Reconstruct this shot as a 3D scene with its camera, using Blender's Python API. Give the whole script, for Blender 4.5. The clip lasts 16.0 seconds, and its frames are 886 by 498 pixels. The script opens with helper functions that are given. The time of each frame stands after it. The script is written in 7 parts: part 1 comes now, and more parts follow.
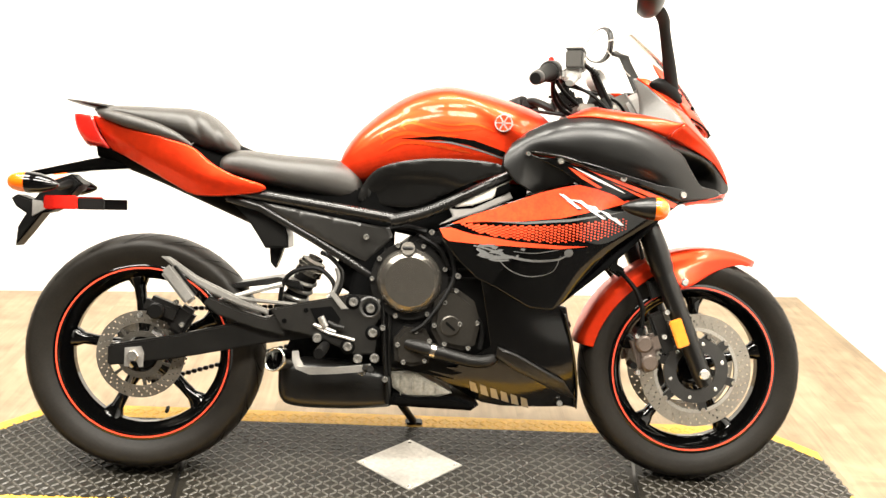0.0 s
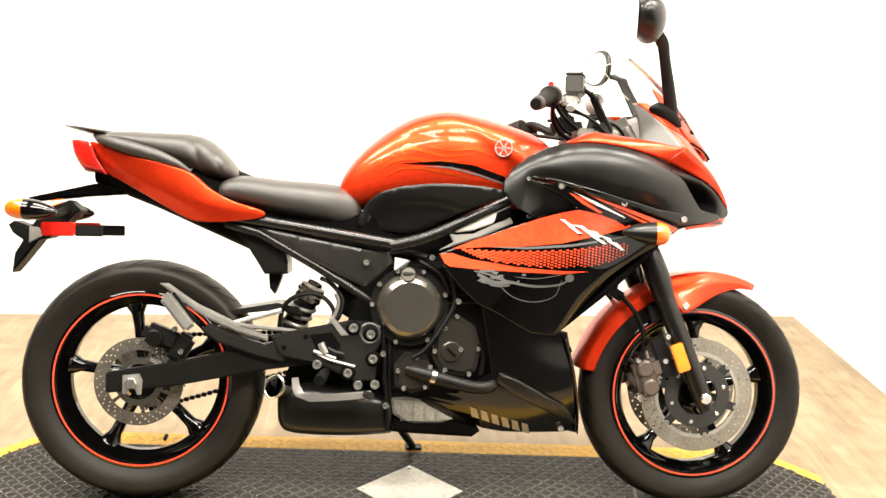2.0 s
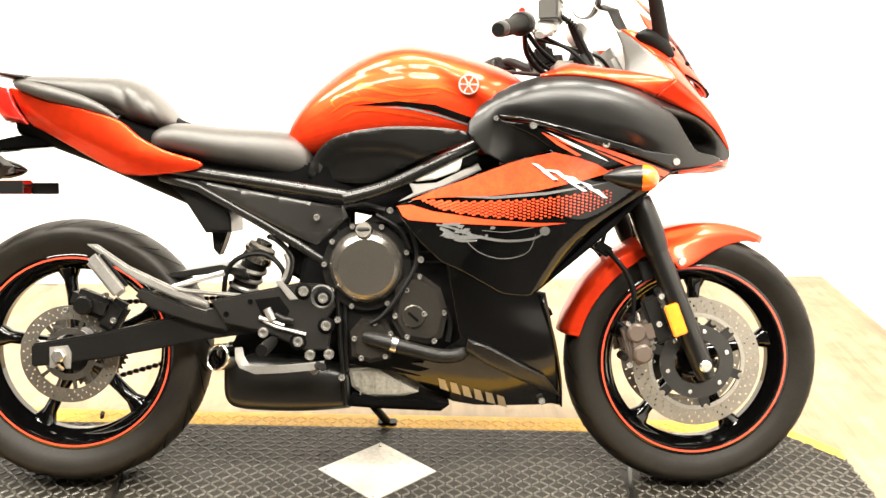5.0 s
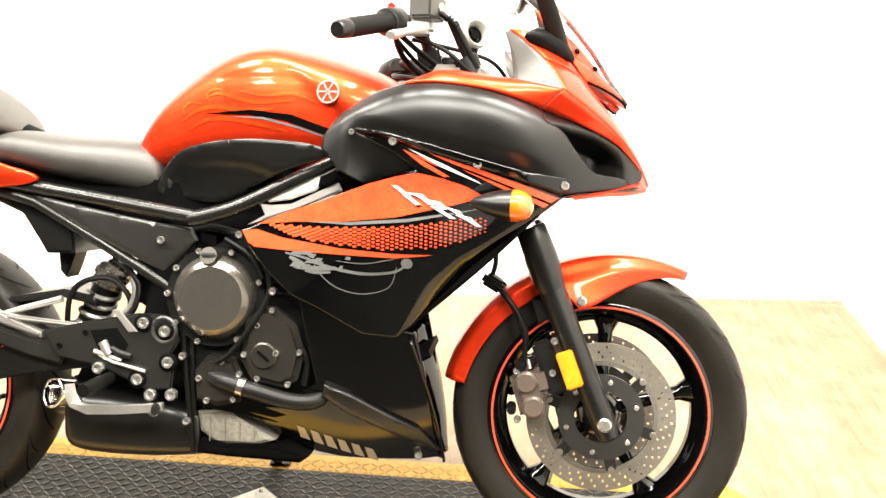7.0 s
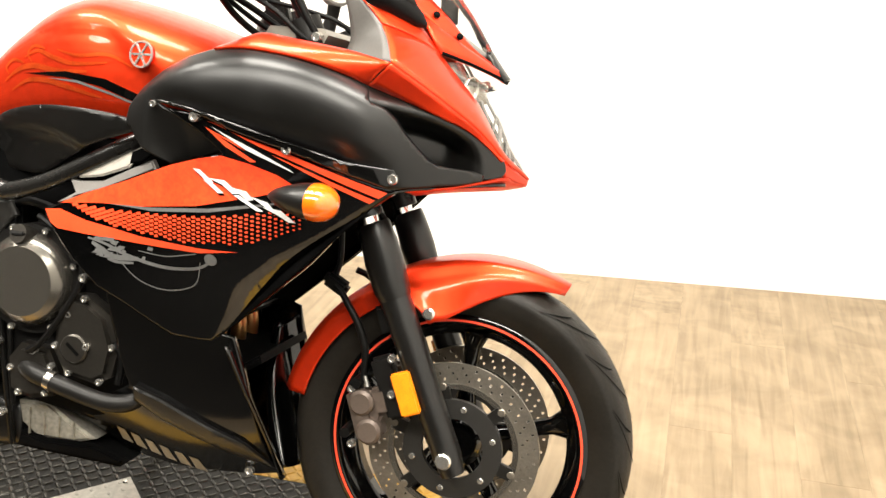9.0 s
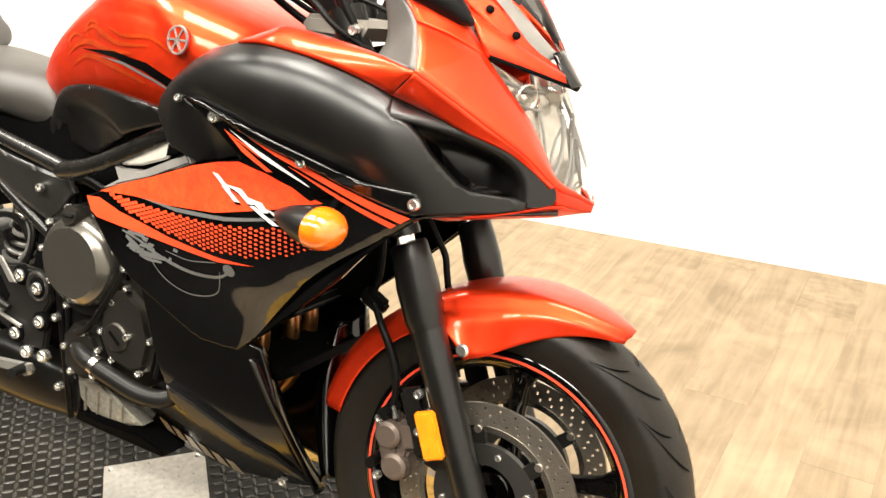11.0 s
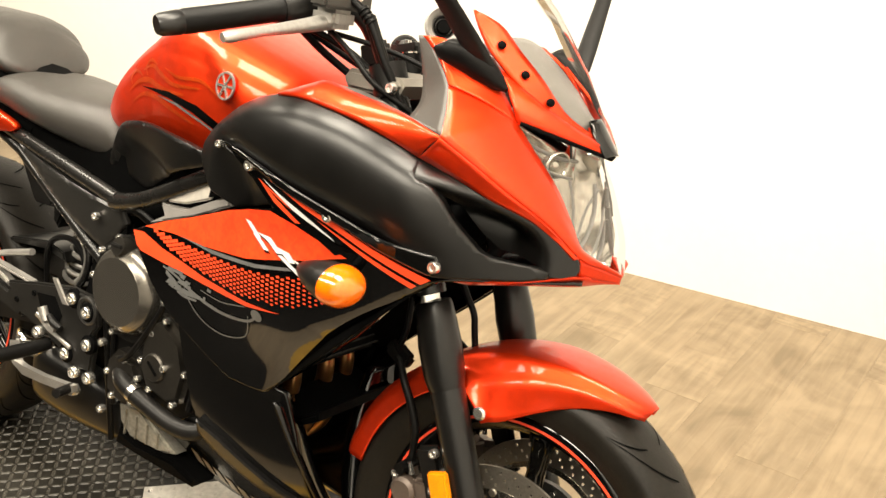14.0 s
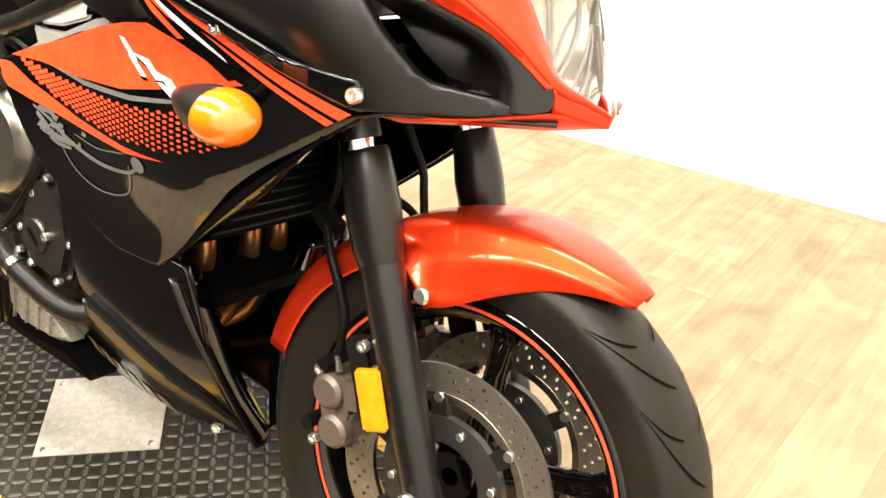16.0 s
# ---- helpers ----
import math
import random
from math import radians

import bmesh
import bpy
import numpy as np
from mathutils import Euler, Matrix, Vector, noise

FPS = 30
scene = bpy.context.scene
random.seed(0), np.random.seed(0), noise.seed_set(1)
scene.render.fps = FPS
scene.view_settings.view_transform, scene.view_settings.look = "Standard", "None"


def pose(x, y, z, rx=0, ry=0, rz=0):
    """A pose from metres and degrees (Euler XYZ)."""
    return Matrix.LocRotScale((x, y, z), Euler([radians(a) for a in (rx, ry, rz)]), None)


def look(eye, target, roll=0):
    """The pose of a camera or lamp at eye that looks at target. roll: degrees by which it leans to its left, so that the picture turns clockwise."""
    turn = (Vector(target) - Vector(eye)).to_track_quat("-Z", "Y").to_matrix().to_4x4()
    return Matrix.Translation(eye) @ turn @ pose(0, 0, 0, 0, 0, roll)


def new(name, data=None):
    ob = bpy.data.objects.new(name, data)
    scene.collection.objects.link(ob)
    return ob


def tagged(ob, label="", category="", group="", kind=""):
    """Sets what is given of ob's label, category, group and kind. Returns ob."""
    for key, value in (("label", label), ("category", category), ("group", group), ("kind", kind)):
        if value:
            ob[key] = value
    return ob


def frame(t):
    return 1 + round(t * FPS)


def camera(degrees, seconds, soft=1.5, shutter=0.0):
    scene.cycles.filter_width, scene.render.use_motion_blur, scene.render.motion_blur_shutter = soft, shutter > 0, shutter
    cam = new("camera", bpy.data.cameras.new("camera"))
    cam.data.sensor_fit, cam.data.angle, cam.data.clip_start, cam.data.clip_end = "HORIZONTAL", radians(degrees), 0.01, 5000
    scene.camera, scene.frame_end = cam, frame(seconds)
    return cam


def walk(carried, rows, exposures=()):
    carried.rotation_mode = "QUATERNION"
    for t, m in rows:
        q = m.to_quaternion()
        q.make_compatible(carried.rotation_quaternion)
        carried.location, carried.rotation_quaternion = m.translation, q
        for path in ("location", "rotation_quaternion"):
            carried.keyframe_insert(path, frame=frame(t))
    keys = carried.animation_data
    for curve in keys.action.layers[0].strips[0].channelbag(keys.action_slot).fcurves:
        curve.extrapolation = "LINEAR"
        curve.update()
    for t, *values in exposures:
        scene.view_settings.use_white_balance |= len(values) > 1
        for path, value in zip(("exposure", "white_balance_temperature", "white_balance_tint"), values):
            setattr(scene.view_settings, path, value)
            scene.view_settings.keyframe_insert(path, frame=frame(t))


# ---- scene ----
cam = camera(48.0, 16.0)
PATH = [
    (0, (0.66, -2.477, 1.285), (0.74, -0.551, 0.754), 3.0),
    (0.5, (0.666, -2.473, 1.279), (0.749, -0.548, 0.746), 3.0),
    (1, (0.659, -2.466, 1.287), (0.758, -0.54, 0.755), 3.3),
    (1.5, (0.655, -2.466, 1.291), (0.775, -0.527, 0.817), 2.6),
    (2, (0.636, -2.46, 1.306), (0.733, -0.526, 0.805), 2.9),
    (2.5, (0.628, -2.459, 1.306), (0.733, -0.53, 0.788), 2.2),
    (3, (0.636, -2.456, 1.283), (0.732, -0.543, 0.71), 0.4),
    (3.2, (0.665, -2.453, 1.278), (0.729, -0.524, 0.751), 0.1),
    (5.3, (0.853, -2.118, 1.196), (0.864, -0.204, 0.616), 1.5),
    (5.5, (0.874, -2.063, 1.21), (0.914, -0.154, 0.614), 2.6),
    (6, (0.975, -1.996, 1.196), (1.057, -0.098, 0.571), 1.0),
    (6.5, (1.148, -1.939, 1.197), (1.074, -0.029, 0.608), 0.5),
    (7, (1.292, -1.872, 1.207), (1.115, 0.032, 0.622), 1.1),
    (7.5, (1.386, -1.771, 1.195), (1.192, 0.117, 0.562), -0.8),
    (8, (1.483, -1.63, 1.221), (1.323, 0.248, 0.551), 1.6),
    (8.5, (1.633, -1.535, 1.219), (1.354, 0.338, 0.576), -1.1),
    (9, (1.786, -1.468, 1.234), (1.32, 0.341, 0.518), 1.5),
    (11.3, (1.977, -1.09, 1.345), (1.077, 0.454, 0.447), 0.3),
    (11.5, (1.981, -1.079, 1.361), (1.071, 0.457, 0.46), 0.6),
    (12, (1.983, -1.06, 1.393), (1.033, 0.472, 0.526), -1.2),
    (12.5, (2.001, -1.056, 1.418), (1.019, 0.504, 0.64), -0.5),
    (13, (2.026, -1.049, 1.425), (1.001, 0.497, 0.678), -0.0),
    (13.5, (2.046, -1.039, 1.406), (1.006, 0.477, 0.618), 0.8),
    (14, (2.042, -1.035, 1.376), (0.991, 0.435, 0.518), 1.3),
    (14.5, (2.037, -1.022, 1.343), (0.996, 0.411, 0.414), 1.3),
    (15, (2.032, -0.962, 1.281), (1.025, 0.433, 0.262), 0.4),
    (15.5, (2.0, -0.852, 1.228), (0.965, 0.547, 0.243), 1.0),
    (16, (1.956, -0.758, 1.164), (0.943, 0.623, 0.131), 2.1),
]
EXPOSURES = [(0, 0.54, 6500, 10), (1, 0.56, 6500, 10), (2, 0.44, 6650, 10), (3, 0.22, 7050, 10), (5.5, 0.98, 6550, 10), (7.5, 0.92, 6500, 10), (8, 0.60, 6500, 10), (9, 0.24, 6500, 10),
             (11.5, 0.32, 6550, 10), (12.5, 0.38, 6550, 10), (13.5, 0.03, 6900, 10), (14, -0.08, 7200, 10), (14.5, 0.02, 7400, 10), (15, 0.0, 7400, 10), (15.5, 0.26, 6900, 10), (16, 0.60, 6800, 10)]
walk(cam, [(t, look(eye, target, roll)) for t, eye, target, roll in PATH], EXPOSURES)
from mathutils.geometry import delaunay_2d_cdt

# ---- world, lamps ----
world = bpy.data.worlds.new("room_world")
world.use_nodes = True
world.node_tree.nodes["Background"].inputs[0].default_value = (0.9, 0.93, 1.0, 1)
world.node_tree.nodes["Background"].inputs[1].default_value = 0.3
scene.world = world
scene.view_settings.exposure = 0.0


LAMP_SPOTS = [(x, y) for y in (-0.10, -1.80) for x in (-1.15, 0.45, 1.85)]
LAMP_SIZE = (1.2, 0.60)
for lamp_x, lamp_y in LAMP_SPOTS:
    data = bpy.data.lights.new("lamp_light", "AREA")
    data.shape, data.size, data.size_y, data.energy, data.color = "RECTANGLE", *LAMP_SIZE, 82, (1.0, 0.952, 0.855)
    new("lamp_light", data).matrix_world = pose(lamp_x, lamp_y, 2.93)


# ---- materials ----
def mat(name, color, rough=0.5, metal=0.0, coat=0.0, noise_scale=60.0, vary=0.15, bump=0.0, bump_scale=200.0, spec=0.5, coat_rough=0.05, stain=0.0):
    m = bpy.data.materials.new(name)
    m.use_nodes = True
    nt = m.node_tree
    b = nt.nodes["Principled BSDF"]
    b.inputs["Roughness"].default_value = rough
    b.inputs["Metallic"].default_value = metal
    b.inputs["Coat Weight"].default_value = coat
    b.inputs["Coat Roughness"].default_value = coat_rough
    b.inputs["Specular IOR Level"].default_value = spec
    tc = nt.nodes.new("ShaderNodeTexCoord")
    n1 = nt.nodes.new("ShaderNodeTexNoise")
    n1.inputs["Scale"].default_value = noise_scale
    n1.inputs["Detail"].default_value = 5
    n2 = nt.nodes.new("ShaderNodeTexNoise")
    n2.inputs["Scale"].default_value = noise_scale * 0.07
    n2.inputs["Detail"].default_value = 3
    nt.links.new(tc.outputs["Object"], n1.inputs["Vector"])
    nt.links.new(tc.outputs["Object"], n2.inputs["Vector"])
    add = nt.nodes.new("ShaderNodeMath")
    add.operation = "ADD"
    nt.links.new(n1.outputs["Fac"], add.inputs[0])
    nt.links.new(n2.outputs["Fac"], add.inputs[1])
    half = nt.nodes.new("ShaderNodeMapRange")
    half.inputs["From Min"].default_value, half.inputs["From Max"].default_value = 0.6, 1.4
    nt.links.new(add.outputs[0], half.inputs["Value"])
    mix = nt.nodes.new("ShaderNodeMix")
    mix.data_type = "RGBA"
    c = color
    mix.inputs["A"].default_value = (c[0] * (1 - vary), c[1] * (1 - vary), c[2] * (1 - vary), 1)
    mix.inputs["B"].default_value = (min(1, c[0] * (1 + vary)), min(1, c[1] * (1 + vary)), min(1, c[2] * (1 + vary)), 1)
    nt.links.new(half.outputs["Result"], mix.inputs["Factor"])
    nt.links.new(mix.outputs["Result"], b.inputs["Base Color"])
    rr = nt.nodes.new("ShaderNodeMapRange")
    rr.inputs["To Min"].default_value, rr.inputs["To Max"].default_value = rough * 0.85, min(1, rough * 1.2)
    nt.links.new(n2.outputs["Fac"], rr.inputs["Value"])
    nt.links.new(rr.outputs["Result"], b.inputs["Roughness"])
    if bump:
        n3 = nt.nodes.new("ShaderNodeTexNoise")
        n3.inputs["Scale"].default_value = bump_scale
        n3.inputs["Detail"].default_value = 3
        nt.links.new(tc.outputs["Object"], n3.inputs["Vector"])
        bp = nt.nodes.new("ShaderNodeBump")
        bp.inputs["Strength"].default_value = bump
        bp.inputs["Distance"].default_value = 0.002
        nt.links.new(n3.outputs["Fac"], bp.inputs["Height"])
        nt.links.new(bp.outputs["Normal"], b.inputs["Normal"])
    return m


RED = mat("red_candy_paint", (0.77, 0.040, 0.007), 0.41, 0.78, 0.36, 900, 0.10, coat_rough=0.045, spec=0.3)
RED_FLAT = mat("red_decal", (0.82, 0.068, 0.020), 0.30, 0.0, 0.6, 420, 0.22)
ORANGE_GRAPHIC = mat("orange_flame_graphic", (0.82, 0.085, 0.012), 0.31, 0.75, 0.45, 500, 0.25, coat_rough=0.07, spec=0.3)
MATTE = mat("matte_black_plastic", (0.0048, 0.0045, 0.0041), 0.32, 0.0, 0.0, 250, 0.15, 0.0, 900, spec=0.42)
PANEL = mat("satin_black_panel", (0.0036, 0.0033, 0.0029), 0.33, 0.0, 0.0, 250, 0.15, 0.0, 900, spec=0.44)
GLOSS_SOFT = mat("worn_gloss_black_paint", (0.0014, 0.0013, 0.0012), 0.13, 0.0, 0.0, 300, 0.2, spec=0.42)
GLOSS = mat("gloss_black_paint", (0.0012, 0.0012, 0.0012), 0.05, 0.0, 0.0, 300, 0.2, spec=0.50)
FRAME_BLACK = mat("satin_black_frame", (0.008, 0.0075, 0.0068), 0.27, 0.05, 0.0, 200, 0.2, spec=0.5)
CAST = mat("dark_cast_metal", (0.0085, 0.008, 0.0074), 0.36, 0.15, 0.0, 150, 0.25, 0.12, 700, spec=0.2)
ENGINE = mat("engine_cover_paint", (0.134, 0.123, 0.106), 0.22, 0.8, 0.0, 150, 0.12, 0.05, 900, spec=0.4)
# near-black for black parts, and for fillers that stand in for deep shade
DARK = mat("black_and_deep_shade", (0.002, 0.002, 0.002), 0.6, 0.0, 0.0, 100, 0.3, 0.1, 400, spec=0.03)
RUBBER = mat("tyre_rubber", (0.0100, 0.0086, 0.0068), 0.46, 0.0, 0.0, 180, 0.35, 0.2, 600, spec=0.19)
# tyre rubber darkened to the shade inside the grooves
GROOVE = mat("groove_shade_rubber", (0.0012, 0.0012, 0.0012), 0.9, 0.0, 0.0, 180, 0.2, spec=0.05)
RUBBER_SOFT = mat("black_rubber", (0.0032, 0.003, 0.0028), 0.42, 0.0, 0.0, 180, 0.25, spec=0.14)
VINYL = mat("seat_vinyl", (0.033, 0.030, 0.0262), 0.40, 0.0, 0.0, 220, 0.2, 0.3, 1100, spec=0.52)
STEEL = mat("brushed_steel", (0.50, 0.47, 0.42), 0.25, 1.0, 0.0, 300, 0.15)
DISC = mat("brake_disc_steel", (0.33, 0.30, 0.255), 0.33, 0.9, 0.0, 260, 0.2)
CHROME = mat("chrome", (0.82, 0.80, 0.77), 0.08, 1.0, 0.0, 100, 0.04)
ALU = mat("cast_aluminium", (0.38, 0.365, 0.34), 0.36, 0.75, 0.0, 200, 0.18, 0.08, 600)
BOLT = mat("zinc_bolt", (0.68, 0.66, 0.62), 0.21, 0.92, 0.0, 300, 0.12)
REFLECTOR = mat("silvered_reflector", (0.56, 0.535, 0.49), 0.22, 0.75, 0.0, 60, 0.25)
COVER_MARK = mat("cast_cover_mark", (0.24, 0.22, 0.19), 0.4, 0.5, 0.0, 200, 0.1)
CALIPER = mat("bronze_caliper_paint", (0.115, 0.088, 0.072), 0.4, 0.4, 0.0, 200, 0.15, 0.06, 500)
HEADER = mat("heat_tinted_header_pipe", (0.34, 0.17, 0.065), 0.3, 0.9, 0.0, 90, 0.3)
STRIPE = mat("red_rim_tape", (0.85, 0.07, 0.03), 0.4, 0.0, 0.3, 200, 0.08)
AMBER = mat("amber_lens", (0.90, 0.135, 0.004), 0.14, 0.0, 1.0, 400, 0.25)
AMBER_REFL = mat("amber_reflector", (0.92, 0.235, 0.006), 0.3, 0.0, 0.8, 700, 0.25)
REDLENS = mat("red_lens", (0.60, 0.014, 0.008), 0.18, 0.0, 1.0, 500, 0.25)
WHITE_MARK = mat("silver_white_graphic", (0.72, 0.71, 0.70), 0.35, 0.1, 0.3, 200, 0.08)
BADGE_SILVER = mat("badge_silver", (0.48, 0.46, 0.43), 0.28, 0.7, 0.3, 200, 0.1)
GREY_MARK = mat("grey_graphic", (0.105, 0.105, 0.103), 0.4, 0.0, 0.4, 200, 0.25)
GOLD_MARK = mat("pale_gold_graphic", (0.23, 0.20, 0.15), 0.35, 0.3, 0.4, 200, 0.1)
GREY_PLASTIC = mat("grey_plastic", (0.15, 0.146, 0.14), 0.45, 0.0, 0.0, 200, 0.12, 0.05, 900)
WALL = mat("white_wall_paint", (0.80, 0.79, 0.765), 0.75, 0.0, 0.0, 30, 0.02, 0.05, 250)
# unseen west wall: a dim room put into its colour, for dark reflections
DIM = mat("unseen_wall_near_black", (0.03, 0.029, 0.027), 0.8, 0.0, 0.0, 30, 0.05)
# ceiling is out of view; grey instead of white to hold back bounced light
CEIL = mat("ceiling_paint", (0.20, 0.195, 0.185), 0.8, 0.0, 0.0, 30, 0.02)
MAT_BLACK = mat("black_tread_vinyl", (0.0125, 0.011, 0.0084), 0.40, 0.0, 0.0, 110, 0.6, 0.3, 700, spec=0.16)
# bars paler than the mat: glints on them are put into the colour
TREAD_BAR = mat("worn_glint_bar_vinyl", (0.044, 0.0395, 0.0315), 0.27, 0.0, 0.0, 110, 0.5, 0.25, 700, spec=0.46)
YELLOW = mat("worn_yellow_paint", (0.64, 0.36, 0.035), 0.45, 0.0, 0.0, 60, 0.3, 0.2, 400)
PLATE = mat("worn_tread_plate", (0.50, 0.48, 0.44), 0.42, 0.55, 0.0, 80, 0.3, 0.3, 300)

BRACKET = mat("satin_cast_bracket", (0.014, 0.0132, 0.012), 0.30, 0.2, 0.0, 150, 0.2, 0.08, 700, spec=0.36)

SPRING_GREY = mat("grey_spring_enamel", (0.27, 0.26, 0.24), 0.30, 0.6, 0.0, 200, 0.15)

PALE_METAL = mat("pale_bare_metal", (0.66, 0.62, 0.55), 0.4, 0.2, 0.0, 120, 0.12, 0.06, 500)

PALE_GREY = mat("pale_grey_plastic", (0.27, 0.255, 0.24), 0.45, 0.0, 0.0, 200, 0.1, 0.05, 900)

SATIN_GREY = mat("satin_dark_grey_plastic", (0.019, 0.018, 0.0165), 0.29, 0.0, 0.0, 200, 0.15, 0.04, 900, spec=0.55)

# base floor, unseen in front of the stand, coloured dark for dark reflections
FLOOR_DARK = mat("dark_floor", (0.022, 0.02, 0.018), 0.6, 0.0, 0.0, 40, 0.3, 0.1, 300, spec=0.2)

RESERVOIR = mat("reservoir_grey_plastic", (0.045, 0.042, 0.037), 0.33, 0.2, 0.0, 200, 0.12, 0.05, 900)

INNER_GREY = mat("inner_cowl_grey", (0.072, 0.067, 0.061), 0.42, 0.0, 0.0, 200, 0.14, 0.05, 900)

# unseen south wall: grey tuned to what the bike should reflect
SOUTH = mat("unseen_wall_dim_grey", (0.13, 0.122, 0.11), 0.8, 0.0, 0.0, 30, 0.05)

ENGINE_DARK = mat("dark_engine_cover_paint", (0.056, 0.051, 0.044), 0.30, 0.8, 0.0, 150, 0.14, 0.06, 900, spec=0.35)

PAN = mat("oil_pan_metal", (0.30, 0.285, 0.245), 0.42, 0.6, 0.0, 120, 0.45, 0.2, 400)

FLAME = mat("flame_mottled_red_paint", (0.82, 0.07, 0.02), 0.30, 0.0, 0.5, 70, 0.1)
flame_mix = next(n for n in FLAME.node_tree.nodes if n.bl_idname == "ShaderNodeMix")
flame_mix.inputs["A"].default_value, flame_mix.inputs["B"].default_value = (0.62, 0.018, 0.008, 1), (0.88, 0.090, 0.020, 1)
for n in FLAME.node_tree.nodes:
    if n.bl_idname == "ShaderNodeTexNoise":
        n.inputs["Distortion"].default_value = 1.2


def clear(name, tint, gloss=0.05, ior=1.4):
    """A thin clear sheet: light passes straight on, with a mirror sheen that grows at a glancing look."""
    m = bpy.data.materials.new(name)
    m.use_nodes = True
    nt = m.node_tree
    nt.nodes.remove(nt.nodes["Principled BSDF"])
    t, g, mx, fr = (nt.nodes.new("ShaderNode" + k) for k in ("BsdfTransparent", "BsdfGlossy", "MixShader", "Fresnel"))
    t.inputs[0].default_value = (*tint, 1)
    g.inputs["Roughness"].default_value = gloss
    fr.inputs["IOR"].default_value = ior
    nt.links.new(fr.outputs[0], mx.inputs[0])
    nt.links.new(t.outputs[0], mx.inputs[1])
    nt.links.new(g.outputs[0], mx.inputs[2])
    nt.links.new(mx.outputs[0], nt.nodes["Material Output"].inputs[0])
    return m


GLASS = clear("clear_lens", (0.93, 0.92, 0.90), 0.02, 1.10)
SCREEN = clear("smoked_windscreen", (0.95, 0.935, 0.915), 0.04, 1.10)
MIRROR = mat("mirror_glass", (0.9, 0.9, 0.9), 0.02, 1.0, 0, 10, 0.01)


def wood():
    m = bpy.data.materials.new("oak_vinyl_plank")
    m.use_nodes = True
    nt = m.node_tree
    b = nt.nodes["Principled BSDF"]
    b.inputs["Roughness"].default_value = 0.42
    tc = nt.nodes.new("ShaderNodeTexCoord")
    info = nt.nodes.new("ShaderNodeObjectInfo")
    mp = nt.nodes.new("ShaderNodeMapping")
    mp.inputs["Scale"].default_value = (26, 1.8, 1)
    off = nt.nodes.new("ShaderNodeVectorMath")
    off.operation = "ADD"
    sc = nt.nodes.new("ShaderNodeVectorMath")
    sc.operation = "SCALE"
    sc.inputs[0].default_value = (13.1, 7.7, 3.3)
    nt.links.new(info.outputs["Random"], sc.inputs["Scale"])
    nt.links.new(tc.outputs["Object"], off.inputs[0])
    nt.links.new(sc.outputs[0], off.inputs[1])
    nt.links.new(off.outputs[0], mp.inputs["Vector"])
    n = nt.nodes.new("ShaderNodeTexNoise")
    n.inputs["Scale"].default_value, n.inputs["Detail"].default_value, n.inputs["Distortion"].default_value = 1.6, 8, 0.8
    nt.links.new(mp.outputs[0], n.inputs["Vector"])
    n2 = nt.nodes.new("ShaderNodeTexNoise")
    n2.inputs["Scale"].default_value, n2.inputs["Detail"].default_value, n2.inputs["Distortion"].default_value = 5.5, 5, 1.2
    nt.links.new(off.outputs[0], n2.inputs["Vector"])
    r = nt.nodes.new("ShaderNodeValToRGB")
    r.color_ramp.elements[0].position, r.color_ramp.elements[1].position = 0.34, 0.64
    r.color_ramp.elements[0].color, r.color_ramp.elements[1].color = (0.175, 0.126, 0.072, 1), (0.325, 0.243, 0.150, 1)
    a = nt.nodes.new("ShaderNodeMath")
    a.operation = "MULTIPLY_ADD"
    a.inputs[1].default_value = 0.55
    nt.links.new(n2.outputs["Fac"], a.inputs[0])
    h = nt.nodes.new("ShaderNodeMath")
    h.operation = "MULTIPLY"
    h.inputs[1].default_value = 0.45
    nt.links.new(n.outputs["Fac"], h.inputs[0])
    nt.links.new(h.outputs[0], a.inputs[2])
    nt.links.new(a.outputs[0], r.inputs["Fac"])
    tone = nt.nodes.new("ShaderNodeHueSaturation")
    mr = nt.nodes.new("ShaderNodeMapRange")
    mr.inputs["To Min"].default_value, mr.inputs["To Max"].default_value = 0.95, 1.04
    nt.links.new(info.outputs["Random"], mr.inputs["Value"])
    nt.links.new(mr.outputs["Result"], tone.inputs["Value"])
    nt.links.new(r.outputs["Color"], tone.inputs["Color"])
    nt.links.new(tone.outputs["Color"], b.inputs["Base Color"])
    bp = nt.nodes.new("ShaderNodeBump")
    bp.inputs["Strength"].default_value, bp.inputs["Distance"].default_value = 0.12, 0.002
    nt.links.new(n.outputs["Fac"], bp.inputs["Height"])
    nt.links.new(bp.outputs["Normal"], b.inputs["Normal"])
    return m


WOOD = wood()


# ---- mesh helpers ----
def part(name, bm, material, parent=None, label="", smooth=40, kind="", solid=0.0):
    me = bpy.data.meshes.new(name)
    bm.normal_update()
    bm.to_mesh(me)
    bm.free()
    if smooth:
        me.shade_smooth()
        me.set_sharp_from_angle(angle=radians(smooth))
    me.materials.append(material)
    ob = new(name, me)
    ob.parent = parent
    if solid:
        mod = ob.modifiers.new("thickness", "SOLIDIFY")
        mod.thickness, mod.offset = solid, 0.0
    tagged(ob, label, kind=kind)
    return ob


def share(name, ob, parent, m):
    o = new(name, ob.data)
    o.parent = parent
    o.matrix_basis = m
    return o


def flip(bm):
    """Mirror a bmesh from the right side to the left."""
    c = bm.copy()
    for v in c.verts:
        v.co.y = -v.co.y
    bmesh.ops.reverse_faces(c, faces=c.faces[:])
    return c


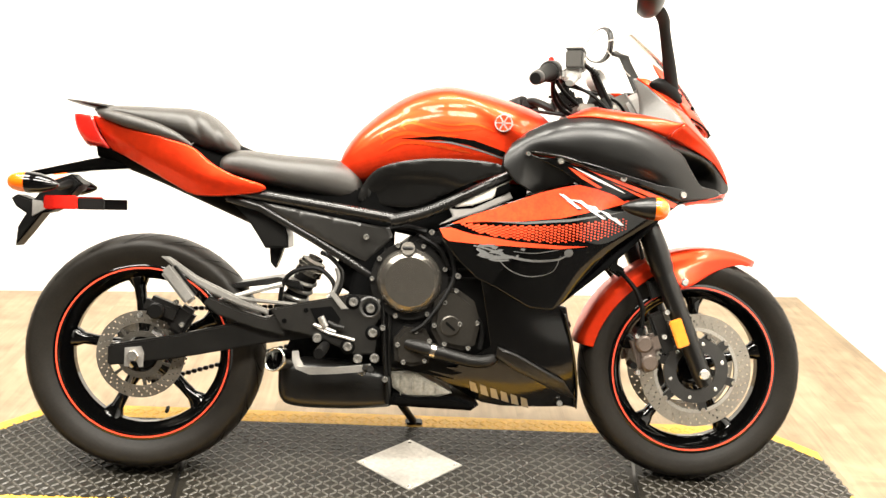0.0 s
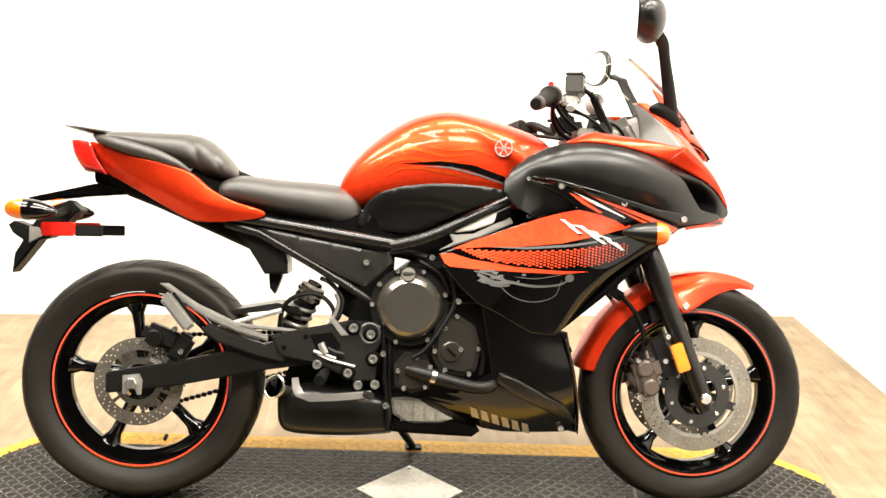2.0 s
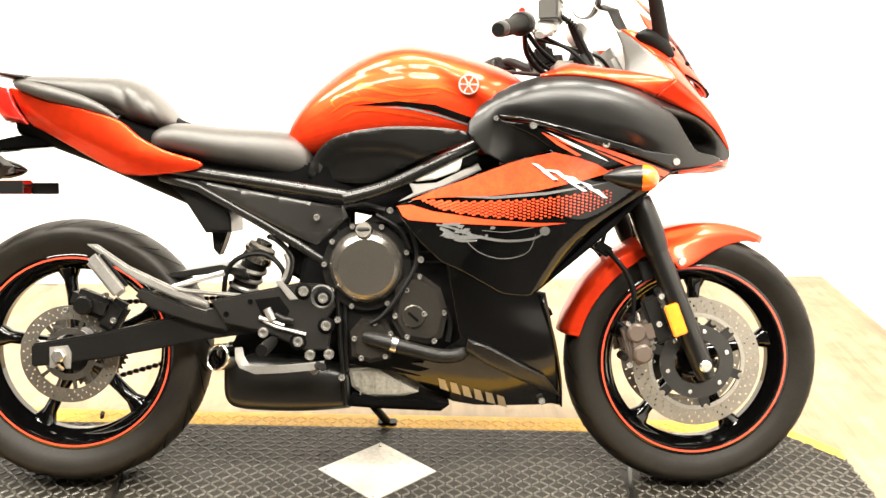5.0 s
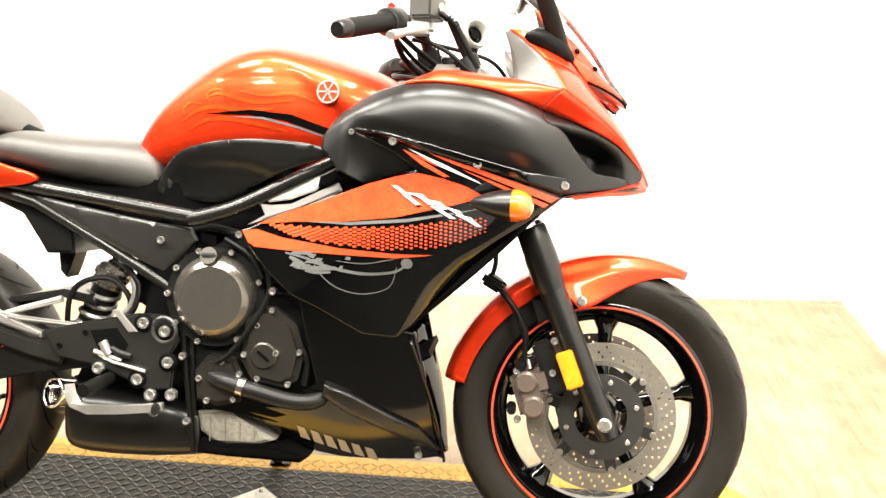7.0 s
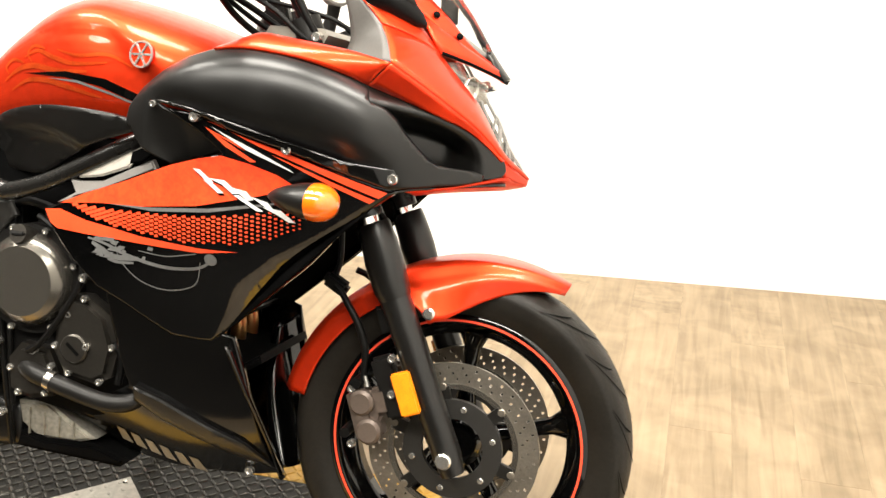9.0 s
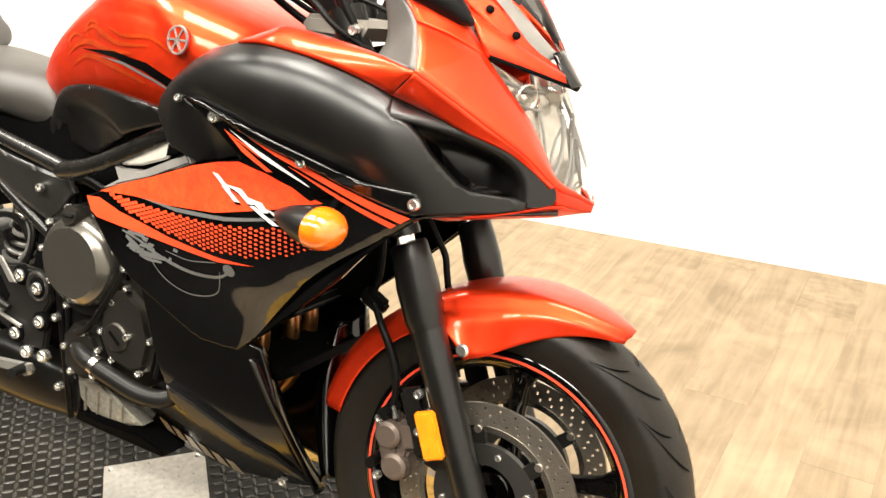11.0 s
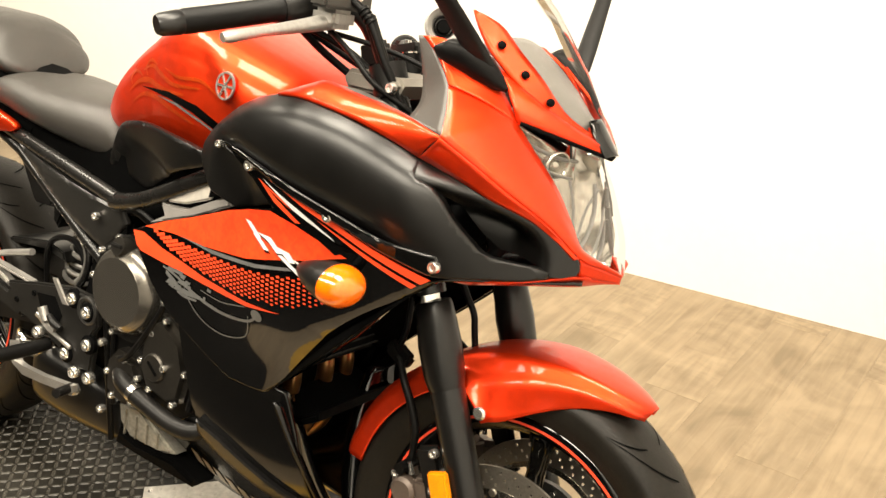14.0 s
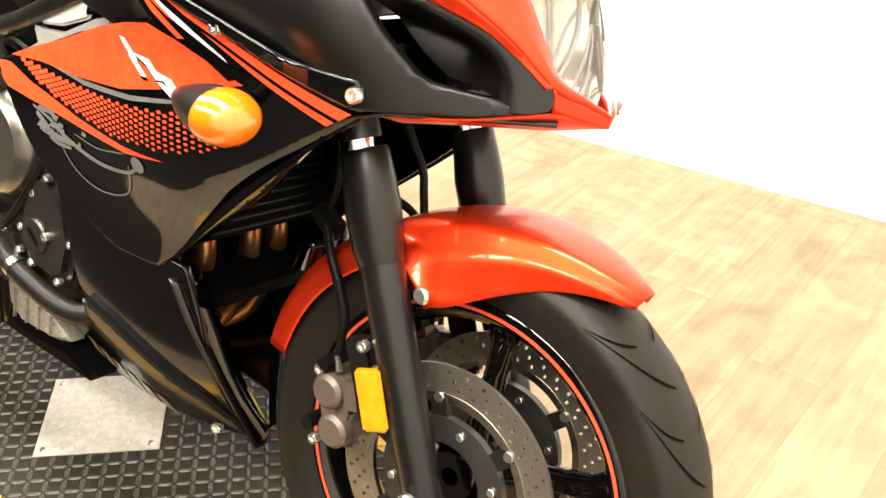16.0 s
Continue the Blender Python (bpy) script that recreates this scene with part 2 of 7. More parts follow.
def spline(pts, n, closed=False):
    """Catmull-Rom through the points, n steps for each span."""
    P = [Vector(p) for p in pts]
    k, out = len(P), []
    for i in range(k if closed else k - 1):
        if closed:
            a, b, c, d = P[i - 1], P[i], P[(i + 1) % k], P[(i + 2) % k]
        else:
            a, b, c, d = P[max(i - 1, 0)], P[i], P[i + 1], P[min(i + 2, k - 1)]
        for j in range(n):
            t = j / n
            out.append(0.5 * (2 * b + (c - a) * t + (2 * a - 5 * b + 4 * c - d) * t * t + (3 * b - a - 3 * c + d) * t ** 3))
    if not closed:
        out.append(P[-1].copy())
    return out


def resample(pts, n):
    """n + 1 points at even steps along a smooth curve through pts."""
    c = spline(pts, 12)
    d = [0.0]
    for a, b in zip(c, c[1:]):
        d.append(d[-1] + (b - a).length)
    out, j = [], 0
    for i in range(n + 1):
        s = d[-1] * i / n
        while j < len(c) - 2 and d[j + 1] < s:
            j += 1
        w = (s - d[j]) / max(1e-9, d[j + 1] - d[j])
        out.append(c[j].lerp(c[j + 1], min(1, max(0, w))))
    return out


def grid_faces(bm, rows, closed_u=False, caps=False):
    R = [[bm.verts.new(p) for p in r] for r in rows]
    n = len(R[0])
    for i in range(len(R) - 1):
        for j in range(n if closed_u else n - 1):
            q = (R[i][j], R[i][(j + 1) % n], R[i + 1][(j + 1) % n], R[i + 1][j])
            bm.faces.new(q)
    if caps:
        bm.faces.new(R[0][::-1])
        bm.faces.new(R[-1])
    return R


def tube(bm, pts, r, seg=12, smooth=0, flat=1.0):
    """A tube along points; r is a radius or one for each point."""
    P = [Vector(p) for p in pts]
    rr = list(r) if hasattr(r, "__len__") else [r] * len(P)
    if smooth:
        Q = spline(P, smooth)
        rr = [rr[min(i // smooth, len(rr) - 2)] * (1 - (i % smooth) / smooth) + rr[min(i // smooth + 1, len(rr) - 1)] * ((i % smooth) / smooth) for i in range(len(Q))]
        P = Q
    rows, up = [], None
    for i, p in enumerate(P):
        d = (P[min(i + 1, len(P) - 1)] - P[max(i - 1, 0)]).normalized()
        if up is None:
            up = Vector((0, 1, 0)) if abs(d.y) < 0.9 else Vector((0, 0, 1))
        up = (up - d * up.dot(d)).normalized()
        s = d.cross(up)
        rows.append([p + (up * math.cos(a) * flat + s * math.sin(a)) * rr[i] for a in (2 * math.pi * k / seg for k in range(seg))])
    grid_faces(bm, rows, True, True)
    return bm


def lathe(bm, profile, cx=0.0, cz=0.0, seg=64, closed=False):
    """Turn (radius, y) points about the y axis through (cx, cz)."""
    rows = []
    for r, y in (list(profile) + [profile[0]] if closed else profile):
        rows.append([(cx + r * math.cos(a), y, cz + r * math.sin(a)) for a in (2 * math.pi * k / seg for k in range(seg))])
    grid_faces(bm, rows, True)
    bmesh.ops.remove_doubles(bm, verts=bm.verts[:], dist=1e-6)
    return bm


def disc(bm, c, r, y0, y1, bev=0.002, seg=24):
    """A solid cylinder along y with soft rims; c is (x, z)."""
    s = 1 if y1 > y0 else -1
    return lathe(bm, [(0.0001, y0), (r - bev, y0), (r, y0 + s * bev), (r, y1 - s * bev), (r - bev, y1), (0.0001, y1)], c[0], c[1], seg)


def prism(bm, outline, y0, y1, bev=0.0, smooth=0):
    """Extrude an (x, z) outline from y0 to y1 with a bevelled rim."""
    pts = [(p[0], p[1]) for p in spline([(a, b, 0) for a, b in outline], smooth, True)] if smooth else outline
    lo = [bm.verts.new((x, y0, z)) for x, z in pts]
    hi = [bm.verts.new((x, y1, z)) for x, z in pts]
    n = len(pts)
    new_faces = [bm.faces.new(lo), bm.faces.new(hi[::-1])]
    for i in range(n):
        new_faces.append(bm.faces.new((lo[i], hi[i], hi[(i + 1) % n], lo[(i + 1) % n])))
    bmesh.ops.recalc_face_normals(bm, faces=new_faces)
    if bev:
        rim = list({e for f in new_faces[:2] for e in f.edges})
        bmesh.ops.bevel(bm, geom=rim, offset=bev, segments=2, affect="EDGES", clamp_overlap=True)
    return bm


def rbox(bm, m, size, bev=0.003):
    """A box with rounded edges at the pose m."""
    r = bmesh.ops.create_cube(bm, size=1.0)
    vs = r["verts"]
    for v in vs:
        v.co = m @ Vector((v.co.x * size[0], v.co.y * size[1], v.co.z * size[2]))
    es = list({e for v in vs for e in v.link_edges})
    if bev:
        bmesh.ops.bevel(bm, geom=es, offset=min(bev, min(size) * 0.45), segments=2, affect="EDGES", clamp_overlap=True)
    return bm


def inside(p, poly):
    c, n = False, len(poly)
    for i in range(n):
        a, b = poly[i], poly[i - 1]
        if (a[1] > p[1]) != (b[1] > p[1]) and p[0] < (b[0] - a[0]) * (p[1] - a[1]) / (b[1] - a[1]) + a[0]:
            c = not c
    return c


def surface(control, soft=1e-5):
    """A smooth half width over (x, z) through a few control values (cubic radial spline)."""
    C = np.array(control, float)
    n = len(C)

    def kern(d2):
        return d2 ** 1.5
    d2 = ((C[:, None, :2] - C[None, :, :2]) ** 2).sum(-1)
    A = np.zeros((n + 3, n + 3))
    A[:n, :n] = kern(d2) + np.eye(n) * soft
    A[:n, n], A[:n, n + 1:], A[n, :n], A[n + 1:, :n] = 1, C[:, :2], 1, C[:, :2].T
    w = np.linalg.solve(A, np.concatenate([C[:, 2], [0, 0, 0]]))

    def f(x, z):
        d = (C[:, 0] - x) ** 2 + (C[:, 1] - z) ** 2
        return float(kern(d) @ w[:n] + w[n] + w[n + 1] * x + w[n + 2] * z)
    return f


def sheet(outline, width, lift=0.0, step=0.014, edge=0.003, smooth=0, thick=0.004, holes=()):
    """A curved panel: an (x, z) outline laid on a half-width surface, with rolled rims and real thickness, on the right side."""
    pts = [(p[0], p[1]) for p in spline([(a, b, 0) for a, b in outline], smooth, True)] if smooth else list(outline)
    dense = []
    for i, a in enumerate(pts):
        b = pts[(i + 1) % len(pts)]
        k = max(1, int(math.hypot(b[0] - a[0], b[1] - a[1]) / step))
        dense += [(a[0] + (b[0] - a[0]) * j / k, a[1] + (b[1] - a[1]) * j / k) for j in range(k)]
    n = len(dense)
    area = sum(dense[i - 1][0] * dense[i][1] - dense[i][0] * dense[i - 1][1] for i in range(n))
    sgn = 1 if area > 0 else -1
    inner = []
    if edge:
        for i in range(n):
            a, b = dense[i - 1], dense[(i + 1) % n]
            dx, dz = b[0] - a[0], b[1] - a[1]
            k = math.hypot(dx, dz) or 1
            q = (dense[i][0] - sgn * dz / k * edge * 1.3, dense[i][1] + sgn * dx / k * edge * 1.3)
            if inside(q, dense):
                inner.append(q)
    xs, zs = [p[0] for p in dense], [p[1] for p in dense]
    x = min(xs) + step * 0.5
    while x < max(xs):
        z = min(zs) + step * 0.5
        while z < max(zs):
            if inside((x, z), dense) and min((x - p[0]) ** 2 + (z - p[1]) ** 2 for p in dense) > (step * 0.55) ** 2:
                inner.append((x, z))
            z += step
        x += step
    V = [Vector(p) for p in dense + inner]
    vs, es, fs, origin, *_ = delaunay_2d_cdt(V, [(i, (i + 1) % n) for i in range(n)], [], 1, 1e-5)
    bm = bmesh.new()
    front = []
    for p, src in zip(vs, origin):
        drop = edge if edge and (not src or min(src) < n) else 0
        front.append(bm.verts.new((p.x, -(width(p.x, p.y) + lift - drop), p.y)))
    faces = [bm.faces.new([front[i] for i in f]) for f in fs]
    bmesh.ops.recalc_face_normals(bm, faces=faces)
    if faces and sum(f.normal.y * f.calc_area() for f in faces) > 0:
        bmesh.ops.reverse_faces(bm, faces=faces)
    if thick:
        ext = bmesh.ops.extrude_face_region(bm, geom=faces, use_keep_orig=True)
        for v in ext["geom"]:
            if isinstance(v, bmesh.types.BMVert):
                v.co.y += thick
        back = [f for f in ext["geom"] if isinstance(f, bmesh.types.BMFace)]
        bmesh.ops.reverse_faces(bm, faces=back)
        bmesh.ops.recalc_face_normals(bm, faces=bm.faces[:])
    return bm


def both(name, bm, material, parent, label="", smooth=40, solid=0.0):
    """The same panel on the right and, mirrored, on the left."""
    l = flip(bm)
    a = part(name, bm, material, parent, label, smooth, solid=solid)
    b = part(name, l, material, parent, label, smooth, solid=solid)
    return a, b


def polish(obs, width, lift):
    """Give the outer skin of a panel the true normals of its surface."""
    for ob in obs:
        me, ns = ob.data, []
        for v in me.vertices:
            x, y, z = v.co
            n = v.normal.copy()
            if abs(abs(y) - width(x, z) - lift) < 0.0012:
                e = 0.004
                n = Vector((-(width(x + e, z) - width(x - e, z)) / (2 * e), math.copysign(1, y), -(width(x, z + e) - width(x, z - e)) / (2 * e))).normalized()
            ns.append(n)
        me.normals_split_custom_set_from_vertices(ns)


def patch(A, B, n=24, m=8, bulge=(0, 0, 0)):
    """A skin between two curves, bowed outwards by bulge at its middle."""
    a, b, k = resample(A, n), resample(B, n), Vector(bulge)
    bm = bmesh.new()
    rows = []
    for i in range(n + 1):
        rows.append([a[i].lerp(b[i], j / m) + k * math.sin(math.pi * j / m) for j in range(m + 1)])
    grid_faces(bm, rows)
    return bm


def loft(sections, m=24, power=2.4, caps=True):
    """Body from (x, z low, z high, half width[, power]) sections: rounded rings joined along x."""
    xs = [s[0] for s in sections]
    full = spline([Vector(s[:4]) for s in sections], 6)
    bm, rows = bmesh.new(), []
    for s in full:
        x, z0, z1, w = s
        cz, h = (z0 + z1) / 2, (z1 - z0) / 2
        ring = []
        for k in range(m):
            a = 2 * math.pi * k / m
            c, d = math.cos(a), math.sin(a)
            ring.append((x, w * math.copysign(abs(c) ** (2 / power), c), cz + h * math.copysign(abs(d) ** (2 / power), d)))
        rows.append(ring)
    grid_faces(bm, rows, True, caps)
    bmesh.ops.recalc_face_normals(bm, faces=bm.faces[:])
    return bm


def bolts(parent, spots, r=0.007, h=0.006, material=None, name="bolt"):
    """Hex-socket bolts whose heads face the right side; spots are (x, y, z)."""
    for x, y, z in spots:
        bm = bmesh.new()
        lathe(bm, [(0.0001, y - h * 0.55), (r * 0.45, y - h * 0.55), (r * 0.5, y - h), (r * 0.85, y - h), (r, y - h * 0.7), (r, y + 0.004), (0.0001, y + 0.004)], x, z, 12)
        part(name, bm, material or BOLT, parent)


# ---- the room ----
FLOOR_Z = -0.05


def wall(name, a, b, z0, z1, thick, label, paint=WALL):
    """An upright wall from a to b; its thickness lies to the left of that line."""
    a, b = Vector((*a, 0)), Vector((*b, 0))
    d = (b - a).normalized()
    s = Vector((-d.y, d.x, 0)) * thick
    bm = bmesh.new()
    lo = [bm.verts.new((p.x, p.y, z0)) for p in (a, b, b + s, a + s)]
    hi = [bm.verts.new((p.x, p.y, z1)) for p in (a, b, b + s, a + s)]
    bm.faces.new(lo[::-1]), bm.faces.new(hi)
    for i in range(4):
        bm.faces.new((lo[i], lo[(i + 1) % 4], hi[(i + 1) % 4], hi[i]))
    bmesh.ops.recalc_face_normals(bm, faces=bm.faces[:])
    return tagged(part(name, bm, paint, None, smooth=0), label, "wall", kind="structure")


wall("wall_north", (2.46, 1.79), (-4.2, 1.13), FLOOR_Z, 3.0, -0.12, "plain white painted wall behind the motorcycle")
wall("wall_east", (2.46, 1.9), (2.46, -6.6), FLOOR_Z, 3.0, 0.12, "plain white painted side wall")
# added walls out of view; their dark colours set the reflections
wall("wall_south", (2.6, -6.6), (-4.2, -6.6), FLOOR_Z, 3.0, 0.12, "unseen closing wall, coloured grey for dim reflections", SOUTH)
wall("wall_west", (-4.1, -6.7), (-4.1, 1.4), FLOOR_Z, 3.0, 0.12, "unseen closing wall, coloured near black for dark reflections", DIM)
bm = bmesh.new()
rbox(bm, pose(-0.8, -2.4, 3.06), (6.9, 8.8, 0.12), 0)
tagged(part("ceiling", bm, CEIL, smooth=0), "flat unseen ceiling, coloured grey to cut bounced light", "ceiling", kind="structure")
bm = bmesh.new()
rbox(bm, pose(-0.8, -2.4, FLOOR_Z - 0.066), (6.9, 8.8, 0.12), 0)
FLOOR = tagged(part("floor", bm, FLOOR_DARK, smooth=0), "light oak-look plank floor", "floor", kind="structure")

for lamp_x, lamp_y in LAMP_SPOTS:
    fixture = tagged(new("ceiling_light"), "slim grey-framed rectangular ceiling light", "ceiling light", "ceiling lights")
    fixture.location = (lamp_x, lamp_y, 2.975)
    w, d = LAMP_SIZE
    for sx, sy, lw, ld in ((0, d / 2 + 0.015, w + 0.06, 0.03), (0, -d / 2 - 0.015, w + 0.06, 0.03), (w / 2 + 0.015, 0, 0.03, d), (-w / 2 - 0.015, 0, 0.03, d)):
        bm = bmesh.new()
        rbox(bm, pose(sx, sy, 0), (lw, ld, 0.06), 0.004)
        part("frame_bar", bm, CEIL, fixture, smooth=0)

# ---- the stand ----
PX0, PX1, PY0, PY1 = -0.47, 1.89, -0.332, 0.284
CUT = 0.13
stand = tagged(new("motorcycle_stand"), "low black tread-plate motorcycle stand with yellow edges", "display stand")


def chamfered(x0, x1, y0, y1, c):
    return [(x0 + c, y0), (x1 - c, y0), (x1, y0 + c * 1.2), (x1, y1 - c * 1.2), (x1 - c, y1), (x0 + c, y1), (x0, y1 - c * 1.2), (x0, y0 + c * 1.2)]


def slab(bm, outline, z0, z1, bev=0.002):
    lo = [bm.verts.new((x, y, z0)) for x, y in outline]
    hi = [bm.verts.new((x, y, z1)) for x, y in outline]
    n = len(outline)
    top = bm.faces.new(hi)
    bm.faces.new(lo[::-1])
    for i in range(n):
        bm.faces.new((lo[i], lo[(i + 1) % n], hi[(i + 1) % n], hi[i]))
    bmesh.ops.recalc_face_normals(bm, faces=bm.faces[:])
    if bev:
        bmesh.ops.bevel(bm, geom=list(top.edges), offset=bev, segments=2, affect="EDGES")
    return bm


part("deck", slab(bmesh.new(), chamfered(PX0, PX1, PY0, PY1, CUT), FLOOR_Z, -0.004), FRAME_BLACK, stand, "black deck")
STRIP = 0.077
SEAMS = ((0.092, -0.088), (1.322, 0.155))  # x at the middle line, slant
GAP = 0.0045


def clip_poly(poly, x0, x1):
    for side, (at, slant) in ((1, x0), (-1, x1)):
        out = []
        for i, p in enumerate(poly):
            q = poly[i - 1]
            a, b = side * (q[0] - at - slant * q[1]), side * (p[0] - at - slant * p[1])
            if (a >= 0) != (b >= 0):
                k = a / (a - b)
                out.append((q[0] + (p[0] - q[0]) * k, q[1] + (p[1] - q[1]) * k))
            if b >= 0:
                out.append(p)
        poly = out
    return poly


inner = chamfered(PX0 + 0.004, PX1 - 0.004, PY0 + STRIP, PY1 - STRIP, 0.112)
edges_x = [(PX0 - 0.1, 0)] + [(at + d, slant) for at, slant in SEAMS for d in (-GAP, GAP)] + [(PX1 + 0.1, 0)]
for a, b in ((0, 1), (2, 3), (4, 5)):
    part("mat_panel", slab(bmesh.new(), clip_poly(inner, edges_x[a], edges_x[b]), -0.006, 0.0), MAT_BLACK, stand, "black tread mat panel")
outer = chamfered(PX0, PX1, PY0, PY1, CUT)
for sgn in (-1, 1):
    if sgn < 0:
        rim = [outer[7], outer[0], outer[1], outer[2], (inner[2][0], inner[2][1]), inner[1], inner[0], inner[7]]
    else:
        rim = [outer[3], outer[4], outer[5], outer[6], inner[6], inner[5], inner[4], inner[3]]
    for a, b in ((0, 1), (2, 3), (4, 5)):
        part("yellow_edge", slab(bmesh.new(), clip_poly(rim, edges_x[a], edges_x[b]), -0.006, -0.0005, 0), YELLOW, stand, "yellow painted tread edge", smooth=0)
# diamond plate in the middle, screwed at its corners
DC, DR = (0.7015, -0.027), 0.144
bm = bmesh.new()
slab(bm, [(DC[0] + DR, DC[1]), (DC[0], DC[1] + DR), (DC[0] - DR, DC[1]), (DC[0], DC[1] - DR)], 0.0, 0.003, 0.001)
diamond = part("diamond_plate", bm, PLATE, stand, "square of worn bare tread plate")
for ax, ay in ((1, 0), (0, 1), (-1, 0), (0, -1)):
    bm = bmesh.new()
    bmesh.ops.create_cone(bm, cap_ends=True, segments=10, radius1=0.006, radius2=0.004, depth=0.003, matrix=Matrix.Translation((DC[0] + ax * DR * 0.86, DC[1] + ay * DR * 0.86, 0.0045)))
    part("screw", bm, BOLT, diamond)

# ---- the motorcycle ----
LEAN, HEADING = 13.5, 1.5
bike = tagged(new("motorcycle"), "red and black sport-touring motorcycle leaning on its side stand", "motorcycle")
bike.matrix_world = Matrix.Translation((-0.0011, -0.0862, -0.0004)) @ pose(0, 0, 0, 0, 0, HEADING) @ pose(0, 0, 0, -LEAN)
RX, RZ, FX, FZ = 0.008, 0.309, 1.447, 0.303
RAKE = math.atan2(0.15, 0.352)


def tyre_profile(R, r_rim, w, n=14):
    """Half tyre (radius, y): crown of width w down to the bead."""
    out = []
    for i in range(n + 1):
        a = math.pi * 0.5 * i / n
        out.append((R - (R - r_rim) * 0.42 * (1 - math.cos(a) ** 0.9 if a < math.pi / 2 - 1e-6 else 1.0), w * 0.5 * math.sin(a)))
    shoulder = out[-1][0]
    for k in (0.35, 0.7, 1.0):
        out.append((shoulder + (r_rim - shoulder) * k, w * 0.5 * (1 - 0.24 * k * k)))
    return out


def tyre(parent, cx, cz, R, w, grooves, seed):
    pr = tyre_profile(R, 0.227, w)
    full = [(r, -y) for r, y in pr[::-1]] + pr[1:]
    full += [(0.216, w * 0.34), (0.216, -w * 0.34)]
    bm = bmesh.new()
    lathe(bm, full, cx, cz, 96, True)
    bmesh.ops.recalc_face_normals(bm, faces=bm.faces[:])
    ob = part("tyre", bm, RUBBER, parent, "worn black road tyre")
    # tread grooves: slim curved strips just proud of the crown, near-black for shaded sipes
    bm = bmesh.new()

    def at(ang, s):
        a = s * math.pi * 0.5
        r = R - (R - 0.227) * 0.42 * (1 - math.cos(a) ** 0.9) + 0.0016
        return Vector((cx + r * math.cos(ang), w * 0.5 * math.sin(a), cz + r * math.sin(ang)))
    for k in range(grooves):
        for side in (-1, 1):
            base = 2 * math.pi * (k + (0.5 if side > 0 else 0)) / grooves
            for s0, s1, da, bend, wd in ((0.05, 0.86, 0.36, -0.06, 0.0052), (0.30, 0.84, 0.17, -0.03, 0.0044)):
                prev = None
                for i in range(9):
                    t = i / 8
                    s = side * (s0 + (s1 - s0) * t)
                    ang = base + (0.20 if s0 > 0.2 else 0) + da * t + bend * math.sin(math.pi * t)
                    hw = wd / R * 0.5 * (0.4 + 0.6 * math.sin(math.pi * min(0.95, 0.08 + t * 0.9)))
                    cur = (bm.verts.new(at(ang - hw, s)), bm.verts.new(at(ang + hw, s)))
                    if prev:
                        bm.faces.new((prev[0], prev[1], cur[1], cur[0]))
                    prev = cur
    bmesh.ops.recalc_face_normals(bm, faces=bm.faces[:])
    part("tread_groove", bm, GROOVE, parent, "near-black strips standing for shaded tread sipes", kind="stuff")
    return ob


def wheel(name, cx, cz, w, spoke0, hub_r, hub_w):
    bm = bmesh.new()
    h = w * 0.415
    lathe(bm, [(0.224, -h), (0.228, -h + 0.003), (0.228, -h + 0.012), (0.212, -h + 0.018), (0.196, -0.02), (0.196, 0.02), (0.212, h - 0.018), (0.228, h - 0.012), (0.228, h - 0.003), (0.224, h), (0.213, h),
               (0.207, h - 0.006), (0.197, 0.022), (0.188, 0.012), (0.188, -0.012), (0.197, -0.022), (0.207, -h + 0.006), (0.213, -h)], cx, cz, 96, True)
    lathe(bm, [(0.012, -hub_w), (hub_r * 0.7, -hub_w), (hub_r, -hub_w * 0.6), (hub_r, hub_w * 0.6), (hub_r * 0.7, hub_w), (0.012, hub_w)], cx, cz, 40, True)
    bmesh.ops.recalc_face_normals(bm, faces=bm.faces[:])
    rim = part(name, bm, GLOSS, bike, "gloss black five-spoke cast wheel")
    for k in range(5):
        a = radians(spoke0 + 72 * k)
        d, t = Vector((math.cos(a), 0, math.sin(a))), Vector((-math.sin(a), 0, math.cos(a)))
        bm = bmesh.new()
        rows = []
        for r, wd, th in ((hub_r * 0.7, 0.024, 0.022), (0.08, 0.017, 0.02), (0.13, 0.0145, 0.018), (0.165, 0.016, 0.018), (0.188, 0.028, 0.02), (0.194, 0.04, 0.022)):
            c = Vector((cx, 0, cz)) + d * r
            rows.append([c + t * wd * math.cos(q) + Vector((0, 1, 0)) * th * math.sin(q) for q in (2 * math.pi * i / 10 for i in range(10))])
        grid_faces(bm, rows, True, True)
        bmesh.ops.recalc_face_normals(bm, faces=bm.faces[:])
        part("spoke", bm, GLOSS, rim)
    for s in (-1, 1):
        bm = bmesh.new()
        y = s * (h + 0.0008)
        lathe(bm, [(0.2155, y), (0.2195, y), (0.2195, y - s * 0.002), (0.2155, y - s * 0.002)], cx, cz, 96, True)
        bmesh.ops.recalc_face_normals(bm, faces=bm.faces[:])
        part("rim_stripe", bm, STRIPE, rim, "thin red rim stripe")
    return rim


